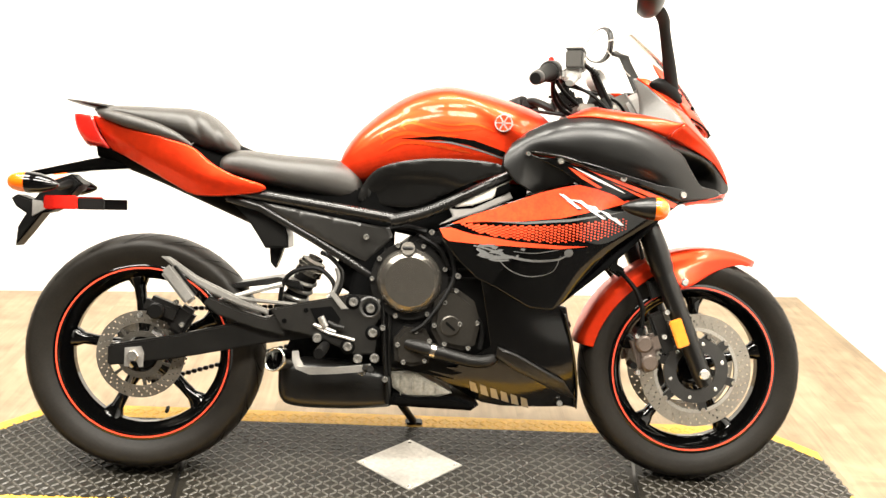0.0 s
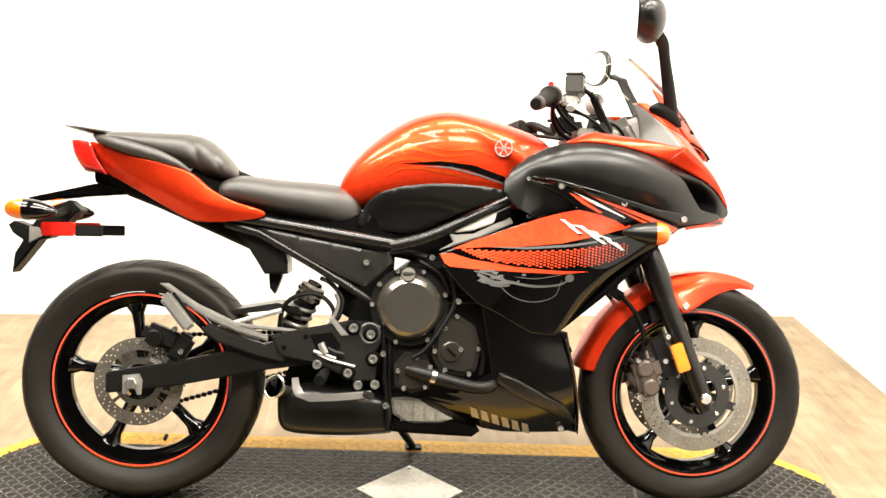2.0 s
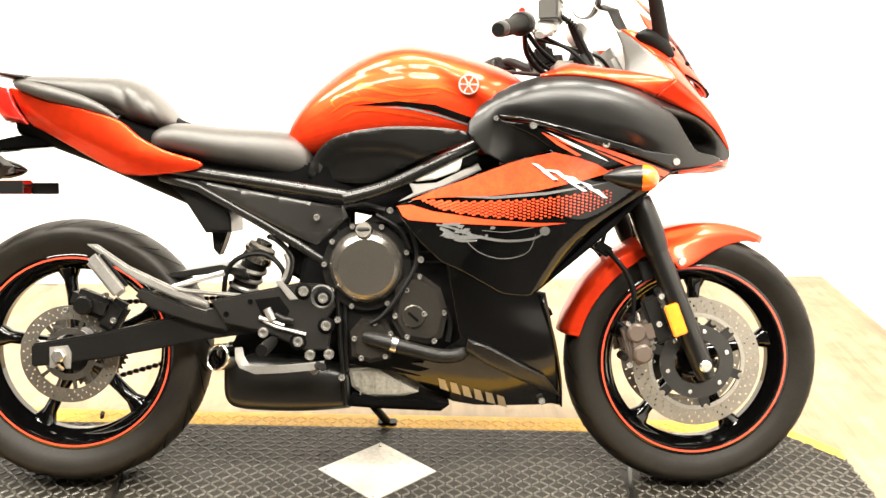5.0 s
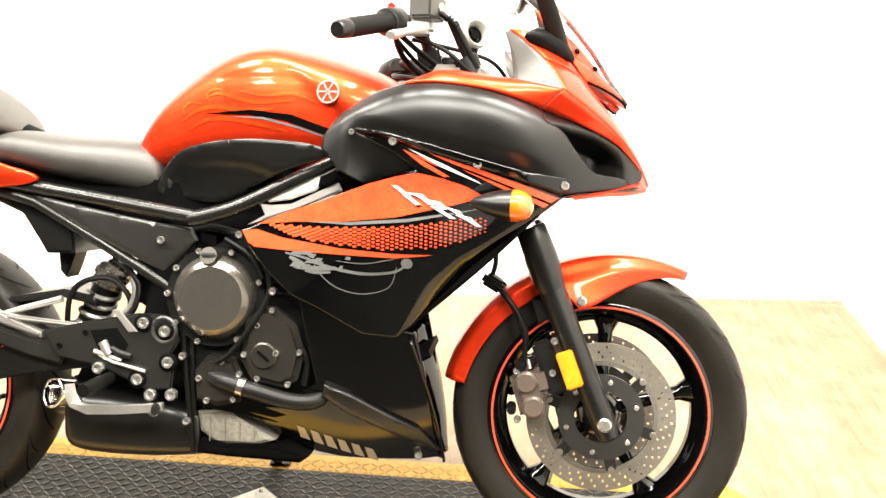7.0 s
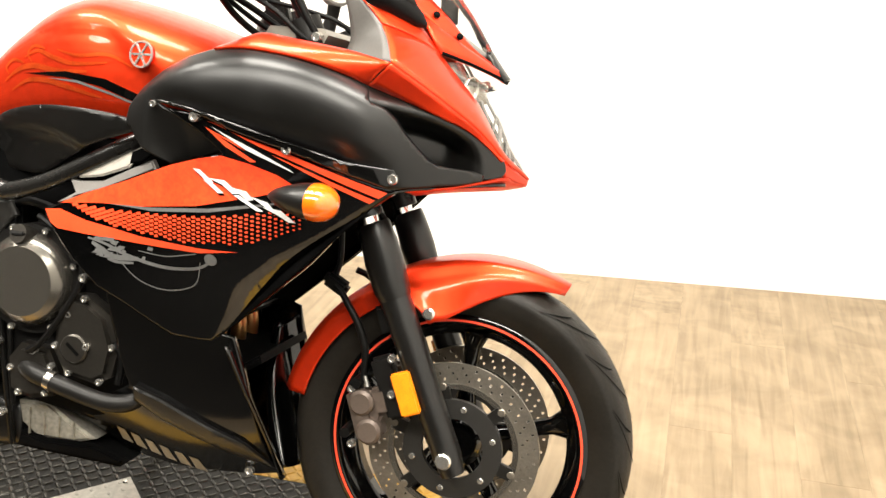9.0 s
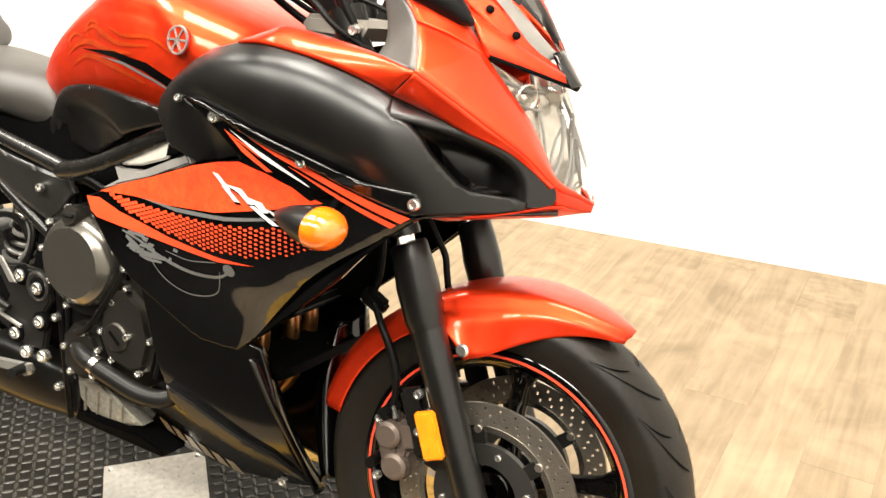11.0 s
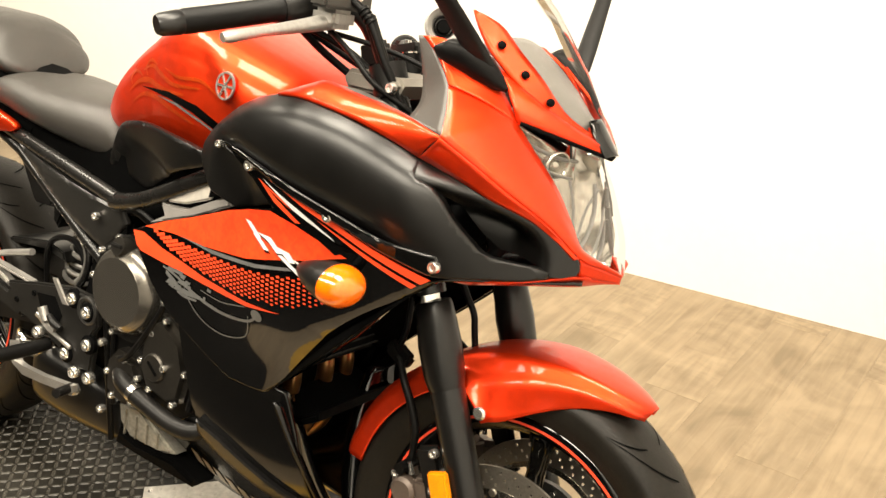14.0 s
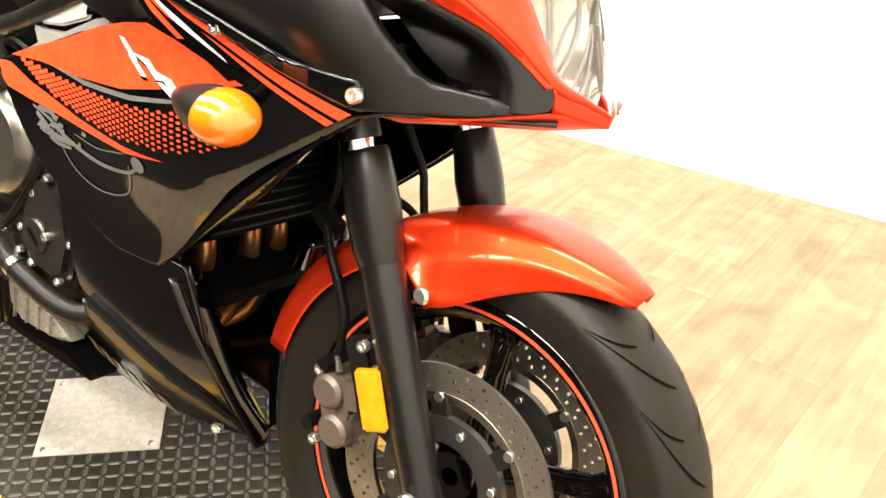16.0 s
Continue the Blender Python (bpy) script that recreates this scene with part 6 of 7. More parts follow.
# exhaust outlet and header pipes
bm = bmesh.new()
C0, C1 = Vector((0.405, -0.045, 0.298)), Vector((0.347, -0.130, 0.311))
tube(bm, [C0, C1.lerp(C0, 0.5), C1.lerp(C0, 0.12), C1.lerp(C0, 0.03), C1], [0.020, 0.0245, 0.0275, 0.0295, 0.0285], 32, flat=0.8)
for v in bm.verts:
    v.co.x = C1.x + (v.co.x - C1.x) * 1.25
bmesh.ops.delete(bm, geom=[f for f in bm.faces if len(f.verts) > 4], context="FACES")
tip = part("exhaust_outlet", bm, CHROME, bike, "polished oval exhaust outlet", solid=0.004)
# near-black plug stands for the shade deep inside the pipe
bm = bmesh.new()
tube(bm, [C1.lerp(C0, 0.86), C1.lerp(C0, 0.9)], 0.0205, 20)
part("outlet_shade_plug", bm, DARK, tip)
bm = bmesh.new()
tube(bm, [C1.lerp(C0, 0.88) + Vector((0.004, 0, -0.002)), C1.lerp(C0, 0.35) + Vector((0.004, 0, -0.002))], 0.0115, 20)
bmesh.ops.delete(bm, geom=[f for f in bm.faces if len(f.verts) > 4], context="FACES")
part("inner_pipe", bm, DARK, tip, "near-black inner pipe", solid=0.002)
for y in (-0.115, -0.052, 0.036, 0.092):
    bm = bmesh.new()
    tube(bm, [(0.94, y, 0.53), (0.98, y, 0.50), (1.000, y, 0.445), (0.99, y, 0.38), (0.96, y * 0.8, 0.30), (0.86, y * 0.5, 0.24)], 0.0155, 14, 5)
    part("header_pipe", bm, HEADER, bike, "heat-tinted exhaust header pipe")
bm = bmesh.new()
rbox(bm, pose(0.985, 0, 0.56, 0, -14), (0.05, 0.34, 0.20), 0.008)
rad = part("radiator", bm, DARK, bike, "black radiator")
for k in range(14):
    bm = bmesh.new()
    rbox(bm, pose(0.985, 0, 0.56, 0, -14) @ pose(0.027, 0, -0.09 + k * 0.0138), (0.004, 0.31, 0.003), 0.0008)
    part("radiator_fin", bm, CAST, rad)
bm = bmesh.new()
prism(bm, [(1.00, 0.42), (1.06, 0.40), (1.10, 0.425), (1.105, 0.412), (1.06, 0.385), (1.0, 0.40)], -0.10, 0.13, 0.004)
part("lower_duct_bar", bm, DARK, bike, "matte black duct cross bar")
both("fairing_inner_edge", patch([(1.07, -0.178, 0.455), (1.10, -0.15, 0.37), (1.125, -0.10, 0.27), (1.135, -0.055, 0.19)], [(1.045, -0.10, 0.44), (1.05, -0.06, 0.36), (1.07, -0.03, 0.27), (1.11, 0.0, 0.19)], 20, 5, (0.012, 0, 0)), GLOSS, bike, "gloss black inner edge of the lower fairing", solid=0.004)
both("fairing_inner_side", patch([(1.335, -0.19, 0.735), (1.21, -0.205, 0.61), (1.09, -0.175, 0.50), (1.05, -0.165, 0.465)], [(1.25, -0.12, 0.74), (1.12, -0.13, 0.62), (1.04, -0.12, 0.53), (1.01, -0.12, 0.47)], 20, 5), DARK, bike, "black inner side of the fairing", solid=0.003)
bm = patch([(1.50, -0.075, 0.757), (1.42, -0.15, 0.750), (1.345, -0.2, 0.738), (1.28, -0.2, 0.70)], [(1.50, 0.075, 0.757), (1.42, 0.15, 0.750), (1.345, 0.2, 0.738), (1.28, 0.2, 0.70)], 16, 12, (-0.02, 0, 0.015))
part("nose_underside", bm, GLOSS, bike, "gloss black underside of the nose", solid=0.004)
both("chin_edge", patch([(1.5235, 0, 0.7545), (1.508, -0.046, 0.7615), (1.496, -0.083, 0.769), (1.43, -0.145, 0.752), (1.36, -0.19, 0.742)], [(1.50, 0, 0.748), (1.485, -0.035, 0.746), (1.475, -0.06, 0.746), (1.42, -0.12, 0.742), (1.37, -0.16, 0.735)], 24, 3), RED, bike, "red lower lip of the nose", solid=0.003)
# side stand, resting on the deck
bm = bmesh.new()
tube(bm, [(0.61, 0.11, 0.27), (0.66, 0.19, 0.17), (0.72, 0.285, 0.077)], [0.014, 0.012, 0.011], 12)
stand_leg = part("side_stand", bm, CAST, bike, "black side stand, folded out")
bm = bmesh.new()
rbox(bm, Matrix.Translation((0.722, 0.292, 0.073)) @ pose(0, 0, 0, LEAN), (0.05, 0.035, 0.008), 0.003)
part("stand_foot", bm, CAST, stand_leg)

# ---- front: caliper, reflector, signals ----
for s in (-1, 1):
    bm = bmesh.new()
    rbox(bm, Matrix.Translation((1.298, s * 0.092, 0.350)) @ pose(0, 0, 0, 0, -18), (0.050, 0.05, 0.105), 0.014)
    rbox(bm, Matrix.Translation((1.325, s * 0.10, 0.378)) @ pose(0, 0, 0, 0, -18), (0.035, 0.03, 0.05), 0.008)
    fc = part("front_caliper", bm, CALIPER, bike, "bronze-grey front brake caliper")
    for dz in (0.024, -0.024):
        bm = bmesh.new()
        disc(bm, (1.302 - dz * 0.33, 0.350 + dz), 0.022, s * 0.10, s * 0.124, 0.005, 24)
        part("piston_cap", bm, CALIPER, fc)
    if s < 0:
        bolts(fc, [(1.345, -0.115, 0.395), (1.36, -0.115, 0.43), (1.28, -0.112, 0.30), (1.275, -0.112, 0.395), (1.345, -0.13, 0.46)], 0.0075, 0.006)
    bm = bmesh.new()
    prism(bm, [(1.286, 0.312), (1.318, 0.318), (1.330, 0.352), (1.322, 0.398), (1.292, 0.392), (1.280, 0.350)], s * 0.098, s * 0.112, 0.005)
    part("caliper_bridge", bm, CALIPER, fc)
    for px, pz in ((1.281, 0.405), (1.268, 0.318)):
        bm = bmesh.new()
        tube(bm, [(px, s * 0.075, pz), (px, s * 0.118, pz)], [0.010, 0.009], 12)
        part("slide_pin", bm, RUBBER_SOFT, fc, "rubber slide pin boot")
    bm = bmesh.new()
    tube(bm, [(1.300, s * 0.108, 0.402), (1.296, s * 0.112, 0.420)], [0.005, 0.003], 8)
    part("bleed_nipple", bm, BOLT, fc)
    bm = bmesh.new()
    rbox(bm, Matrix.Translation((1.340, s * 0.105, 0.405)) @ pose(0, 0, 0, 0, -22), (0.04, 0.02, 0.11), 0.006)
    part("caliper_mount", bm, CAST, fc, "black caliper mount")
    bm = bmesh.new()
    tube(bm, [(1.213, s * 0.072, 0.566), (1.232, s * 0.082, 0.556), (1.252, s * 0.095, 0.535), (1.272, s * 0.10, 0.508), (1.288, s * 0.10, 0.470), (1.290, s * 0.10, 0.440), (1.288, s * 0.10, 0.380)], [0.006, 0.006, 0.006, 0.0065, 0.0075, 0.0055, 0.0045], 10, 5)
    part("brake_hose", bm, RUBBER_SOFT, bike, "black front brake hose")
    bm = bmesh.new()
    rbox(bm, Matrix.Translation((1.376, s * 0.143, 0.408)) @ pose(0, 0, 0, 0, -21), (0.033, 0.012, 0.074), 0.003)
    fr = part("fork_reflector", bm, AMBER_REFL, bike, "amber fork reflector")
    bm = bmesh.new()
    rbox(bm, Matrix.Translation((1.380, s * 0.128, 0.408)) @ pose(0, 0, 0, 0, -21), (0.02, 0.025, 0.05), 0.003)
    part("reflector_mount", bm, MATTE, fr)
    bm = bmesh.new()
    disc(bm, (1.396, 0.537), 0.0105, s * 0.104, s * 0.112, 0.003, 16)
    part("fender_bolt", bm, BOLT, bike)
    bm = bmesh.new()
    prism(bm, [(1.30, 0.535), (1.335, 0.535), (1.345, 0.50), (1.315, 0.49)], s * 0.08, s * 0.095, 0.003)
    part("fender_bracket", bm, CAST, bike, "dark fender bracket")
    # front turn signal
    F0 = Matrix.Translation((1.262, s * 0.298, 0.722)) @ Vector((0.985, s * 0.16, -0.03)).to_track_quat("Z", "Y").to_matrix().to_4x4()
    bm = bmesh.new()
    rows = [[(r * 1.3 * math.cos(a), r * math.sin(a), h) for a in (2 * math.pi * k / 24 for k in range(24))] for h, r in ((-0.085, 0.004), (-0.075, 0.011), (-0.055, 0.019), (-0.03, 0.0255), (-0.006, 0.0285))]
    grid_faces(bm, rows, True, True)
    bm.transform(F0)
    bmesh.ops.recalc_face_normals(bm, faces=bm.faces[:])
    sig = part("front_signal", bm, MATTE, bike, "black front turn signal")
    bm = bmesh.new()
    rows = [[(r * 1.3 * math.cos(a), r * math.sin(a), h) for a in (2 * math.pi * k / 24 for k in range(24))] for h, r in ((-0.007, 0.0288), (0.002, 0.0288), (0.014, 0.0255), (0.023, 0.018), (0.028, 0.008), (0.029, 0.001))]
    grid_faces(bm, rows, True, True)
    bm.transform(F0)
    bmesh.ops.recalc_face_normals(bm, faces=bm.faces[:])
    part("signal_lens", bm, AMBER, sig, "amber signal lens")
    bm = bmesh.new()
    tube(bm, [(1.225, s * 0.275, 0.722), (1.225, s * 0.23, 0.722)], 0.010, 12)
    part("signal_stem", bm, RUBBER_SOFT, sig)

# ---- handlebar and cockpit ----
for s in (-1, 1):
    G0, G1 = (Vector((0.945, -0.362, 1.010)), Vector((1.005, -0.190, 1.052))) if s < 0 else (Vector((0.86, 0.340, 0.965)), Vector((0.965, 0.190, 0.998)))
    LB = 0.0 if s < 0 else 0.065
    d = (G1 - G0).normalized()
    bm = bmesh.new()
    tube(bm, [G0, G0 + d * 0.006, G0 + d * 0.03, G0 + d * 0.036], [0.013, 0.016, 0.0175, 0.0165], 20)
    part("bar_end", bm, MATTE, bike, "black bar end weight")
    bm = bmesh.new()
    tube(bm, [G0 + d * 0.036, G0 + d * 0.04, G1 - d * 0.012, G1 - d * 0.006, G1], [0.0165, 0.0178, 0.0178, 0.022, 0.022], 20)
    part("grip", bm, RUBBER_SOFT, bike, "black rubber grip")
    bm = bmesh.new()
    tube(bm, [G1, G1 + d * 0.006, G1 + d * 0.05, G1 + d * 0.055], [0.024, 0.027, 0.026, 0.022], 20)
    sw = part("switch_housing", bm, CAST, bike, "black throttle and switch housing")
    if s < 0:
        bm = bmesh.new()
        rbox(bm, Matrix.Translation(G1 + d * 0.025 + Vector((0, 0, 0.029))), (0.014, 0.012, 0.012), 0.003)
        part("kill_switch", bm, REDLENS, sw, "red engine stop switch")
    bm = bmesh.new()
    tube(bm, [G1 + d * 0.05, G1 + d * 0.09, (1.06, s * 0.07, 1.055 if s < 0 else 0.990), (1.075, s * 0.045, 1.02 if s < 0 else 0.985), (1.075, 0, 0.985)], 0.0112, 14, 4)
    part("handlebar", bm, CAST, bike, "black handlebar tube")
    bm = bmesh.new()
    tube(bm, [(1.068 - LB, s * 0.150, 1.046 - LB * 0.7), (1.062 - LB, s * 0.20, 1.036 - LB * 0.7), (1.050 - LB, s * 0.27, 1.022 - LB * 0.7), (1.032 - LB, s * 0.325, 1.008 - LB * 0.7)], [0.017, 0.0135, 0.0095, 0.0125], 12, 4, flat=0.75)
    part("brake_lever" if s < 0 else "clutch_lever", bm, ALU, bike, "bare aluminium hand lever")
    bm = bmesh.new()
    rbox(bm, Matrix.Translation((1.068 - LB, s * 0.145, 1.052 - LB * 0.7)), (0.05, 0.05, 0.03), 0.008)
    part("lever_perch", bm, ALU if s < 0 else CAST, bike, "cast lever perch")
# hose that crosses the fender between the fork legs, and its clip
bm = bmesh.new()
tube(bm, [(1.312, 0.0, 0.588), (1.306, 0.0, 0.615), (1.300, 0.0, 0.640), (1.283, -0.002, 0.667), (1.262, -0.004, 0.70)], 0.0055, 10, 5)
part("brake_hose", bm, RUBBER_SOFT, bike, "black front brake hose")
bm = bmesh.new()
rbox(bm, Matrix.Translation((1.222, -0.070, 0.563)) @ pose(0, 0, 0, 0, 30, 0), (0.046, 0.026, 0.026), 0.006)
clip = part("hose_clip", bm, RUBBER_SOFT, bike, "black hose clip")
bm = bmesh.new()
tube(bm, [(1.213, -0.070, 0.562), (1.222, -0.070, 0.585), (1.226, -0.068, 0.61), (1.222, -0.06, 0.66)], 0.005, 10, 5)
part("hose_end", bm, RUBBER_SOFT, clip)
bm = bmesh.new()
rbox(bm, Matrix.Translation((1.080, -0.146, 1.088)) @ pose(0, 0, 0, 0, 0, -18), (0.044, 0.080, 0.046), 0.004)
res = part("brake_reservoir", bm, RESERVOIR, bike, "grey brake fluid reservoir")
bm = bmesh.new()
rbox(bm, Matrix.Translation((1.080, -0.146, 1.114)) @ pose(0, 0, 0, 0, 0, -18), (0.0445, 0.0805, 0.005), 0.0015)
part("reservoir_lid", bm, RESERVOIR, res)
bm = bmesh.new()
disc(bm, (0.012, 0.0), 0.011, -0.026, -0.02, 0.002, 20)
bm.transform(Matrix.Translation((1.080, -0.146, 1.088)) @ pose(0, 0, 0, 0, 0, 72))
part("sight_glass", bm, STEEL, res, "round sight glass")
for pts, r in (([(1.100, -0.146, 1.081), (1.132, -0.142, 1.056), (1.165, -0.135, 1.00), (1.20, -0.12, 0.94)], 0.006), ([(1.05, -0.13, 1.03), (1.12, -0.10, 1.02), (1.20, -0.08, 1.00), (1.24, -0.06, 0.96)], 0.004), ([(1.06, 0.13, 1.03), (1.12, 0.10, 1.02), (1.2, 0.08, 0.98), (1.22, 0.06, 0.92)], 0.0045), ([(1.02, -0.15, 1.03), (1.06, -0.08, 0.99), (1.13, -0.04, 0.95), (1.16, -0.04, 0.9)], 0.0045)):
    bm = bmesh.new()
    tube(bm, pts, r, 10, 5)
    part("control_cable", bm, RUBBER_SOFT, bike, "black control cable")
for k in range(4):
    bm = bmesh.new()
    p0, p1 = Vector((1.118, -0.144, 1.071)), Vector((1.137, -0.141, 1.053))
    tube(bm, [p0.lerp(p1, k * 0.27), p0.lerp(p1, k * 0.27 + 0.16)], 0.009, 12)
    part("hose_ridge", bm, RUBBER_SOFT, bike, "ribbed hose end")
bm = bmesh.new()
prism(bm, [(1.10, 0.955), (1.19, 0.955), (1.20, 0.975), (1.19, 0.985), (1.10, 0.985), (1.09, 0.97)], -0.135, 0.135, 0.006)
clamp = part("top_clamp", bm, COVER_MARK, bike, "dark cast top fork clamp")
for s in (-1, 1):
    bm = bmesh.new()
    tube(bm, [on_fork(0.955, s * 0.112), on_fork(0.998, s * 0.112)], 0.0275, 18)
    part("fork_cap", bm, CAST, clamp)
bolts(clamp, [(1.185, -0.141, 0.97)], 0.008)
# pale colour lightens the pod, which lies in shadow behind the screen
bm = bmesh.new()
rbox(bm, Matrix.Translation((1.262, 0.0, 0.992)) @ pose(0, 0, 0, 0, -30), (0.05, 0.16, 0.065), 0.012)
dash = part("instrument_pod", bm, PALE_GREY, bike, "instrument pod, coloured pale grey to offset its shade")
bm = bmesh.new()
rbox(bm, Matrix.Translation((1.2395, 0.0, 1.005)) @ pose(0, 0, 0, 0, -30), (0.004, 0.14, 0.048), 0.001)
part("display", bm, GREY_PLASTIC, dash, "grey display face")
G = Matrix.Translation((1.165, 0.0, 1.062)) @ Vector((0.55, -0.75, 0.2)).to_track_quat("Z", "Y").to_matrix().to_4x4()
bm = bmesh.new()
grid_faces(bm, [[(r * math.cos(a), r * math.sin(a), h) for a in (2 * math.pi * k / 32 for k in range(32))] for r, h in ((0.020, -0.020), (0.028, -0.012), (0.030, 0.0), (0.030, 0.010), (0.027, 0.013), (0.020, 0.006), (0.018, -0.006), (0.001, -0.006))], True)
bm.transform(G)
bmesh.ops.recalc_face_normals(bm, faces=bm.faces[:])
tach = part("tachometer", bm, PALE_GREY, bike, "round pale-rimmed tachometer")
bm = bmesh.new()
grid_faces(bm, [[(r * math.cos(a), r * math.sin(a), h) for a in (2 * math.pi * k / 24 for k in range(24))] for r, h in ((0.013, 0.000), (0.0165, 0.000), (0.0165, -0.005), (0.013, -0.005))], True)
bmesh.ops.create_cone(bm, cap_ends=True, segments=20, radius1=0.0120, radius2=0.0100, depth=0.008, matrix=Matrix.Translation((0, 0, -0.002)))
bm.transform(G)
part("gauge_back", bm, DARK, tach, "black back of the gauge")
bm = bmesh.new()
tube(bm, [(1.128, -0.138, 1.062), (1.150, -0.134, 1.018), (1.182, -0.128, 0.955)], [0.010, 0.011, 0.010], 12, flat=0.6)
part("cable_guide", bm, RUBBER_SOFT, bike, "flat black cable guide")
bm = patch([(1.435, -0.030, 0.952), (1.385, -0.072, 0.985), (1.335, -0.088, 1.022), (1.292, -0.092, 1.050)], [(1.435, 0.030, 0.952), (1.385, 0.072, 0.985), (1.335, 0.088, 1.022), (1.292, 0.092, 1.050)], 16, 12, (0.006, 0, 0.014))
part("instrument_hood", bm, GREY_PLASTIC, bike, "grey hood over the instruments, under the screen", solid=0.003)
bm = bmesh.new()
tube(bm, [(1.163, 0.0, 1.040), (1.158, 0.004, 1.015), (1.150, 0.0, 0.980)], [0.012, 0.011, 0.014], 12)
part("gauge_stem", bm, CAST, tach, "black gauge stem")
for sy in (-0.045, 0.045):
    bm = bmesh.new()
    rbox(bm, Matrix.Translation((1.078, sy, 1.004)) @ pose(0, 0, 0, 0, -15), (0.046, 0.026, 0.042), 0.006)
    bar_clamp = part("bar_clamp", bm, CAST, bike, "dark cast handlebar clamp")
    bm = bmesh.new()
    bmesh.ops.create_cone(bm, cap_ends=True, segments=12, radius1=0.006, radius2=0.0055, depth=0.006, matrix=Matrix.Translation((1.072, sy, 1.027)))
    part("clamp_bolt", bm, BOLT, bar_clamp)
bm = bmesh.new()
tube(bm, [(1.118, 0.0, 0.975), (1.110, 0.0, 1.012)], [0.021, 0.019], 18)
key_switch = part("key_switch", bm, RUBBER_SOFT, bike, "black ignition key switch")
bm = bmesh.new()
tube(bm, [(1.110, 0.0, 1.011), (1.109, 0.0, 1.015)], 0.012, 16)
part("key_slot", bm, STEEL, key_switch, "bright key barrel")
for pts, r in (([(1.03, -0.16, 1.034), (1.06, -0.11, 1.012), (1.10, -0.09, 0.985), (1.15, -0.10, 0.95)], 0.0055), ([(1.02, -0.17, 1.036), (1.03, -0.12, 1.002), (1.06, -0.085, 0.972), (1.12, -0.07, 0.94)], 0.006), ([(1.00, 0.14, 0.995), (1.05, 0.10, 1.004), (1.12, 0.07, 0.99), (1.20, 0.06, 0.95)], 0.006), ([(1.05, -0.14, 1.040), (1.12, -0.155, 1.005), (1.16, -0.150, 0.972), (1.21, -0.12, 0.94)], 0.0045), ([(1.02, 0.15, 1.00), (0.99, 0.09, 0.985), (1.02, 0.02, 0.975), (1.08, -0.02, 0.965)], 0.005)):
    bm = bmesh.new()
    tube(bm, pts, r, 10, 5)
    part("wiring_loom", bm, RUBBER_SOFT, bike, "black sleeved wiring")
bm = bmesh.new()
rbox(bm, Matrix.Translation((1.010, 0.165, 1.002)) @ pose(0, 0, 0, 0, 0, 30), (0.045, 0.05, 0.042), 0.008)
part("switch_cluster", bm, CAST, bike, "black switch cluster")
both("inner_ledge", patch([(1.06, -0.190, 0.938), (1.111, -0.203, 0.964), (1.17, -0.206, 0.960), (1.25, -0.212, 0.950), (1.335, -0.219, 0.934)], [(1.10, -0.160, 0.950), (1.13, -0.160, 0.958), (1.16, -0.160, 0.956), (1.20, -0.158, 0.946), (1.23, -0.155, 0.934)], 24, 5), INNER_GREY, bike, "grey inner ledge of the cowl", solid=0.004)
both("inner_cowl", patch([(1.338, -0.230, 0.934), (1.322, -0.203, 0.966), (1.303, -0.176, 0.993), (1.262, -0.157, 1.031), (1.235, -0.150, 1.051)], [(1.23, -0.155, 0.933), (1.246, -0.150, 0.965), (1.240, -0.150, 1.01), (1.226, -0.150, 1.050)], 20, 6), INNER_GREY, bike, "grey inner cowl panel", solid=0.004)
# windscreen screws
for x, y, z in ((1.331, 0.104, 1.055), (1.368, 0.092, 1.021), (1.405, 0.077, 0.990)):
    bm = bmesh.new()
    m = Matrix.Translation((x, -y, z)) @ Vector((0.55, -0.65, 0.5)).to_track_quat("Z", "Y").to_matrix().to_4x4()
    bmesh.ops.create_uvsphere(bm, u_segments=14, v_segments=8, radius=0.0062)
    bm.transform(m @ Matrix.Diagonal((1, 1, 0.6, 1)))
    part("screen_screw", bm, DARK, screen, "black screen screw")
bm = patch([(1.475, -0.022, 0.925), (1.455, -0.026, 0.95), (1.44, -0.02, 0.97)], [(1.475, 0.022, 0.925), (1.455, 0.026, 0.95), (1.44, 0.02, 0.97)], 8, 6, (0.006, 0, 0.004))
part("nose_badge", bm, GLOSS, bike, "small black plate at the foot of the screen", solid=0.003)
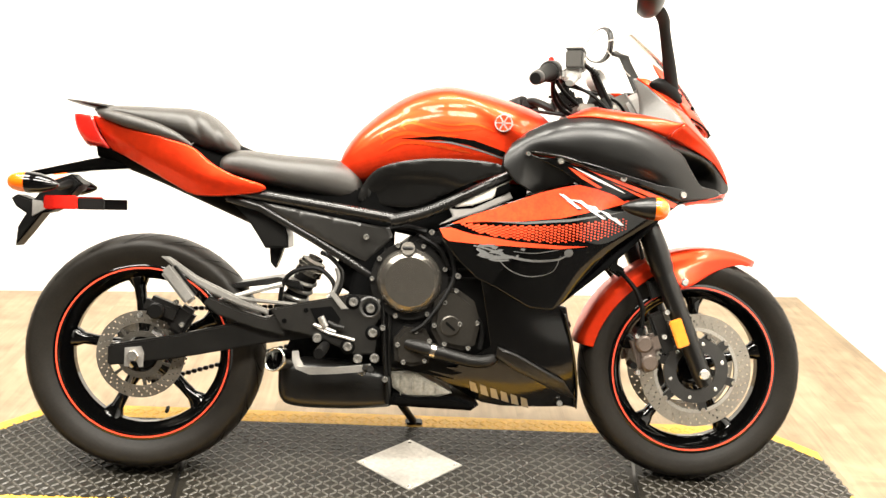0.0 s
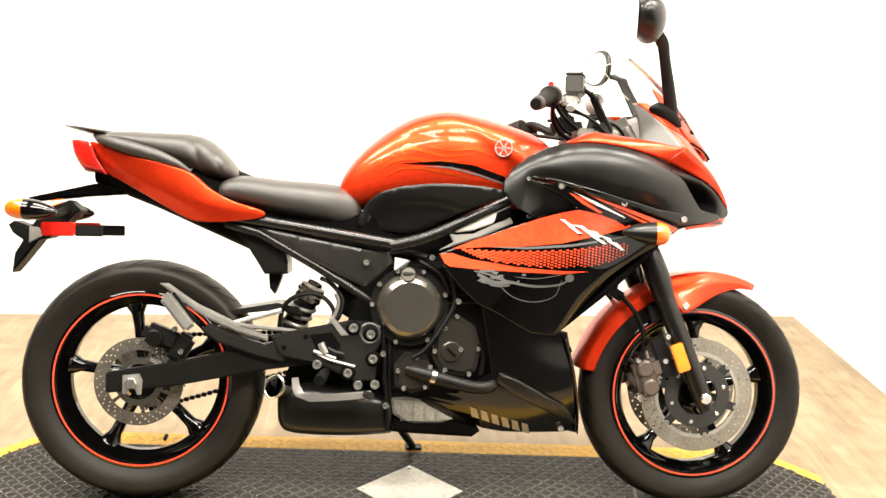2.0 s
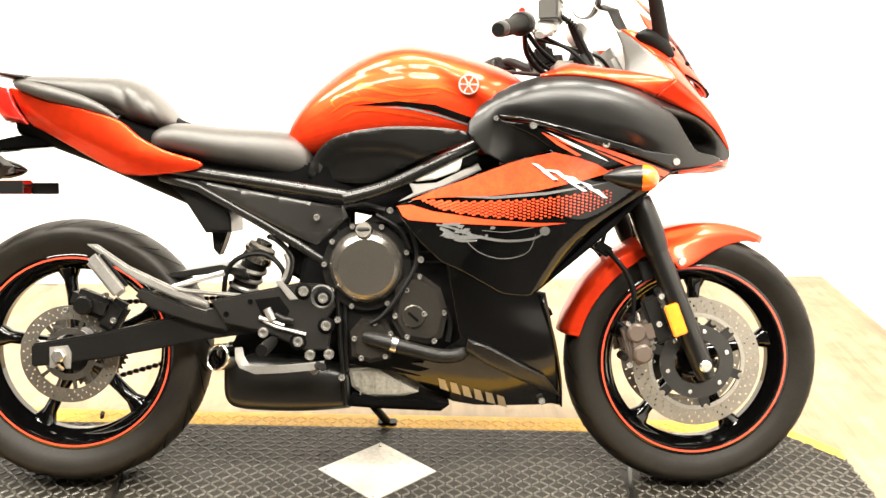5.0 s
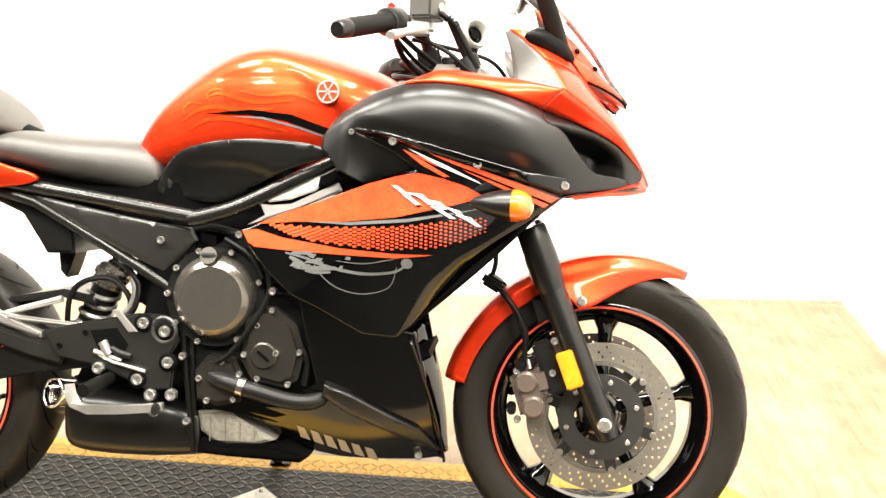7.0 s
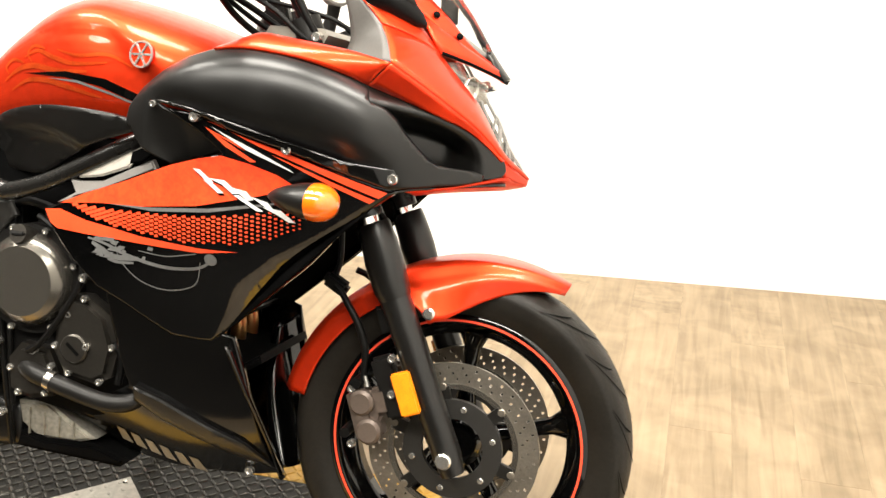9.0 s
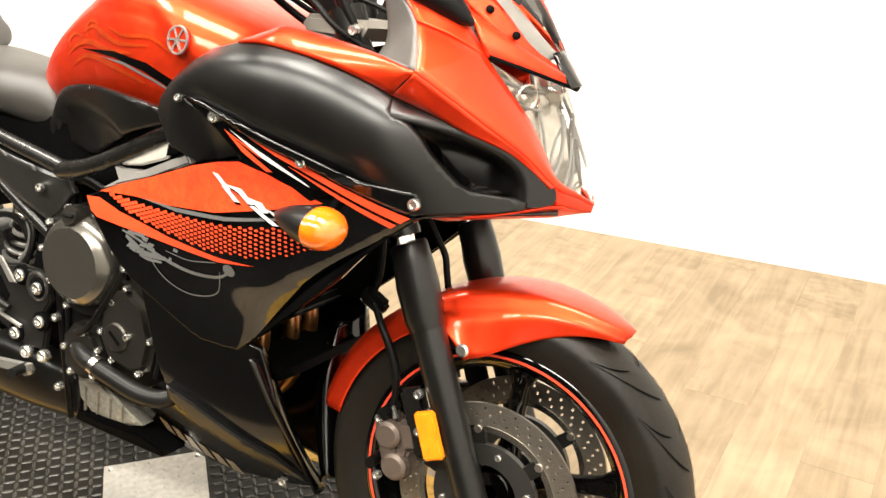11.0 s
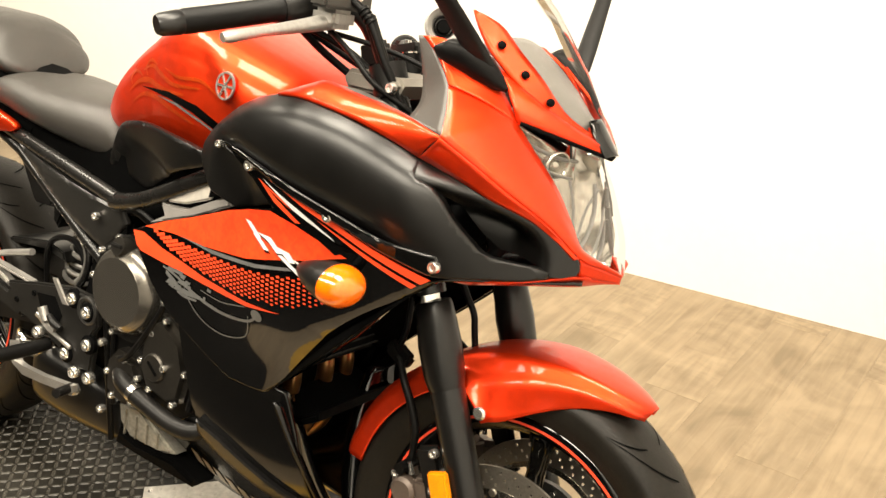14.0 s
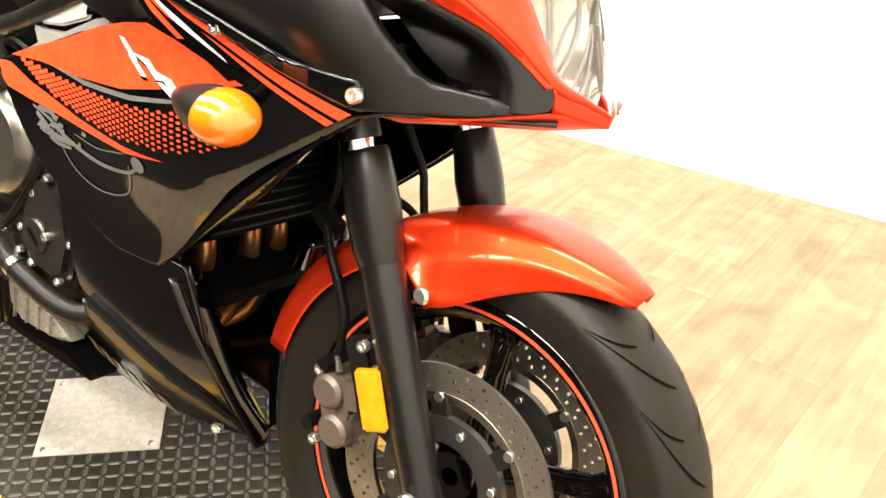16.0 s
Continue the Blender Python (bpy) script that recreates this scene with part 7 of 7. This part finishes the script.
# mirrors
for s in (-1, 1):
    bm = bmesh.new()
    rows = []
    for (x, y, z), w, th in (((1.332, 0.140, 1.024), 0.016, 0.012), ((1.318, 0.166, 1.055), 0.017, 0.010), ((1.303, 0.195, 1.089), 0.016, 0.009), ((1.288, 0.224, 1.122), 0.0145, 0.009), ((1.273, 0.253, 1.156), 0.0135, 0.009), ((1.266, 0.268, 1.174), 0.015, 0.010), ((1.250, 0.298, 1.184), 0.016, 0.012), ((1.240, 0.314, 1.195), 0.012, 0.010)):
        x += 0.04 * max(0, (z - 1.0) / 0.2) if s > 0 else 0
        rows.append([(x + w * math.cos(a), s * (y + th * math.sin(a) * 0.8), z + 0.25 * w * math.cos(a)) for a in (2 * math.pi * k / 12 for k in range(12))])
    grid_faces(bm, rows, True, True)
    bmesh.ops.recalc_face_normals(bm, faces=bm.faces[:])
    mir = part("mirror", bm, CAST, bike, "matte black mirror on a long arm")
    bm = bmesh.new()
    bmesh.ops.create_uvsphere(bm, u_segments=28, v_segments=16, radius=1.0)
    for v in bm.verts:
        x, y, z = v.co
        k = 1 - 0.22 * y
        v.co = Vector((max(x * (0.040 if s < 0 else 0.026), -0.026 if s < 0 else -0.004), y * 0.092, (math.copysign(abs(z) ** 0.85, z)) * 0.052 * k))
    bm.transform(Matrix.Translation((1.200 if s < 0 else 1.245, s * 0.366, 1.218)) @ pose(0, 0, 0, 0, 0, s * 13) @ Matrix.Diagonal((1, s, 1, 1)))
    bmesh.ops.recalc_face_normals(bm, faces=bm.faces[:])
    part("mirror_shell", bm, MATTE, mir, "rounded black mirror shell")
    bm = bmesh.new()
    bmesh.ops.create_uvsphere(bm, u_segments=28, v_segments=10, radius=1.0)
    for v in bm.verts:
        x, y, z = v.co
        v.co = Vector((x * 0.002, y * 0.080, z * 0.046 * (1 - 0.22 * y)))
    bm.transform(Matrix.Translation((1.1725 if s < 0 else 1.2395, s * 0.366, 1.218)) @ pose(0, 0, 0, 0, 0, s * 13) @ Matrix.Diagonal((1, s, 1, 1)))
    part("mirror_glass", bm, MIRROR, mir, "mirror glass")
    bm = bmesh.new()
    rows = []
    for (x, y, z), w, th in (((1.266, 0.164, 1.044), 0.004, 0.006), ((1.280, 0.160, 1.044), 0.014, 0.014), ((1.305, 0.150, 1.038), 0.019, 0.017), ((1.330, 0.140, 1.024), 0.017, 0.016), ((1.350, 0.131, 1.010), 0.010, 0.010), ((1.361, 0.126, 1.003), 0.003, 0.004)):
        rows.append([(x + 0.6 * w * math.cos(a), s * (y + th * math.sin(a) * 1.1), z - 0.004 + 1.05 * w * math.cos(a)) for a in (2 * math.pi * k / 14 for k in range(14))])
    grid_faces(bm, rows, True, True)
    bmesh.ops.recalc_face_normals(bm, faces=bm.faces[:])
    part("mirror_boot", bm, RUBBER_SOFT, mir, "black rubber mirror boot")

# ---- planks of the floor ----
PW, PL = 0.152, 1.22
bm = bmesh.new()
rbox(bm, pose(0, 0, -0.003), (PW - 0.0002, PL - 0.0003, 0.006), 0.0002)
plank = part("plank", bm, WOOD, FLOOR, smooth=0)
plank.location = (-4.2, -0.5, FLOOR_Z)
rng = random.Random(4)
x, i = -4.05, 0
while x < 2.55:
    off = (i * 0.437) % 1.0 * PL
    y = -6.6 + off - PL * 0.5
    while y < 2.6:
        y1 = 1.79 - (2.46 - x) * 0.0991
        # planks end here; the unseen floor beyond stays dark for the reflections
        front = -0.6
        if y - PL / 2 < y1 - 0.02 and y + PL / 2 > front + 0.05:
            o = share("plank", plank, FLOOR, pose(x, y, FLOOR_Z))
            hi, lo = min(y + PL / 2, y1 + 0.07), max(y - PL / 2, front)
            if hi < y + PL / 2 or lo > y - PL / 2:
                o.matrix_basis = pose(x, (hi + lo) / 2, FLOOR_Z) @ Matrix.Diagonal((1, (hi - lo) / PL, 1, 1))
        y += PL
    x += PW
    i += 1

# ---- raised treads of the stand ----
def tread_mesh(name, material, L0=0.0125, W0=0.0036, H=0.0016):
    bm = bmesh.new()
    lo = [bm.verts.new(p) for p in ((-L0, 0, 0), (-L0 * 0.6, -W0, 0), (L0 * 0.6, -W0, 0), (L0, 0, 0), (L0 * 0.6, W0, 0), (-L0 * 0.6, W0, 0))]
    hi = [bm.verts.new((v.co.x * 0.72, v.co.y * 0.45, H)) for v in lo]
    bm.faces.new(hi)
    for k in range(6):
        bm.faces.new((lo[k], lo[(k + 1) % 6], hi[(k + 1) % 6], hi[k]))
    return part(name, bm, material, stand, smooth=0)


P = 0.0205
seeds = {"black": tread_mesh("tread", TREAD_BAR, 0.0128, 0.0039, 0.0022), "yellow": tread_mesh("tread", YELLOW), "plate": tread_mesh("tread", PLATE, 0.006, 0.0036, 0.0009)}
rest = {k: [] for k in seeds}
count = {k: 0 for k in seeds}
spots = []
nx, ny = int((PX1 - PX0) / P), int((PY1 - PY0) / P)
for i in range(nx):
    for j in range(ny):
        x, y = PX0 + (i + 0.7) * P, PY0 + (j + 0.6) * P
        q = (x, y)
        if not inside(q, outer):
            continue
        z = 0.0
        if abs(x - DC[0]) + abs(y - DC[1]) < DR - 0.012:
            kind, z = "plate", 0.003
            if (i + j) % 2:
                continue
        elif abs(x - DC[0]) + abs(y - DC[1]) < DR + 0.012 or any(abs(x - sx - k * y) < 0.014 for sx, k in SEAMS):
            continue
        elif inside(q, inner):
            kind = "black"
        else:
            kind, z = "yellow", -0.0005
            if not all(inside((x + a, y + b), outer) for a in (-0.01, 0.01) for b in (-0.01, 0.01)):
                continue
        spots.append((math.hypot(x - 0.75, (y + 0.3) * 2.0), kind, x, y, z, 45 if (i + j) % 2 else -45))
spots.sort()
for d, kind, x, y, z, a in spots:
    m = pose(x, y, z, 0, 0, a)
    if count[kind] < (240 if kind == "black" else 120):
        if count[kind] == 0:
            seeds[kind].matrix_basis = m
        else:
            share("tread", seeds[kind], stand, m)
        count[kind] += 1
    else:
        rest[kind].append(m)
for kind, ms in rest.items():
    if not ms:
        continue
    base = seeds[kind].data
    vs, fs = [], []
    for m in ms:
        n = len(vs)
        vs += [tuple(m @ v.co) for v in base.vertices]
        fs += [[n + k for k in p.vertices] for p in base.polygons]
    me = bpy.data.meshes.new("treads")
    me.from_pydata(vs, [], fs)
    me.materials.append(base.materials[0])
    o = new("treads", me)
    o.parent = stand
    tagged(o, "raised tread bars", kind="stuff")
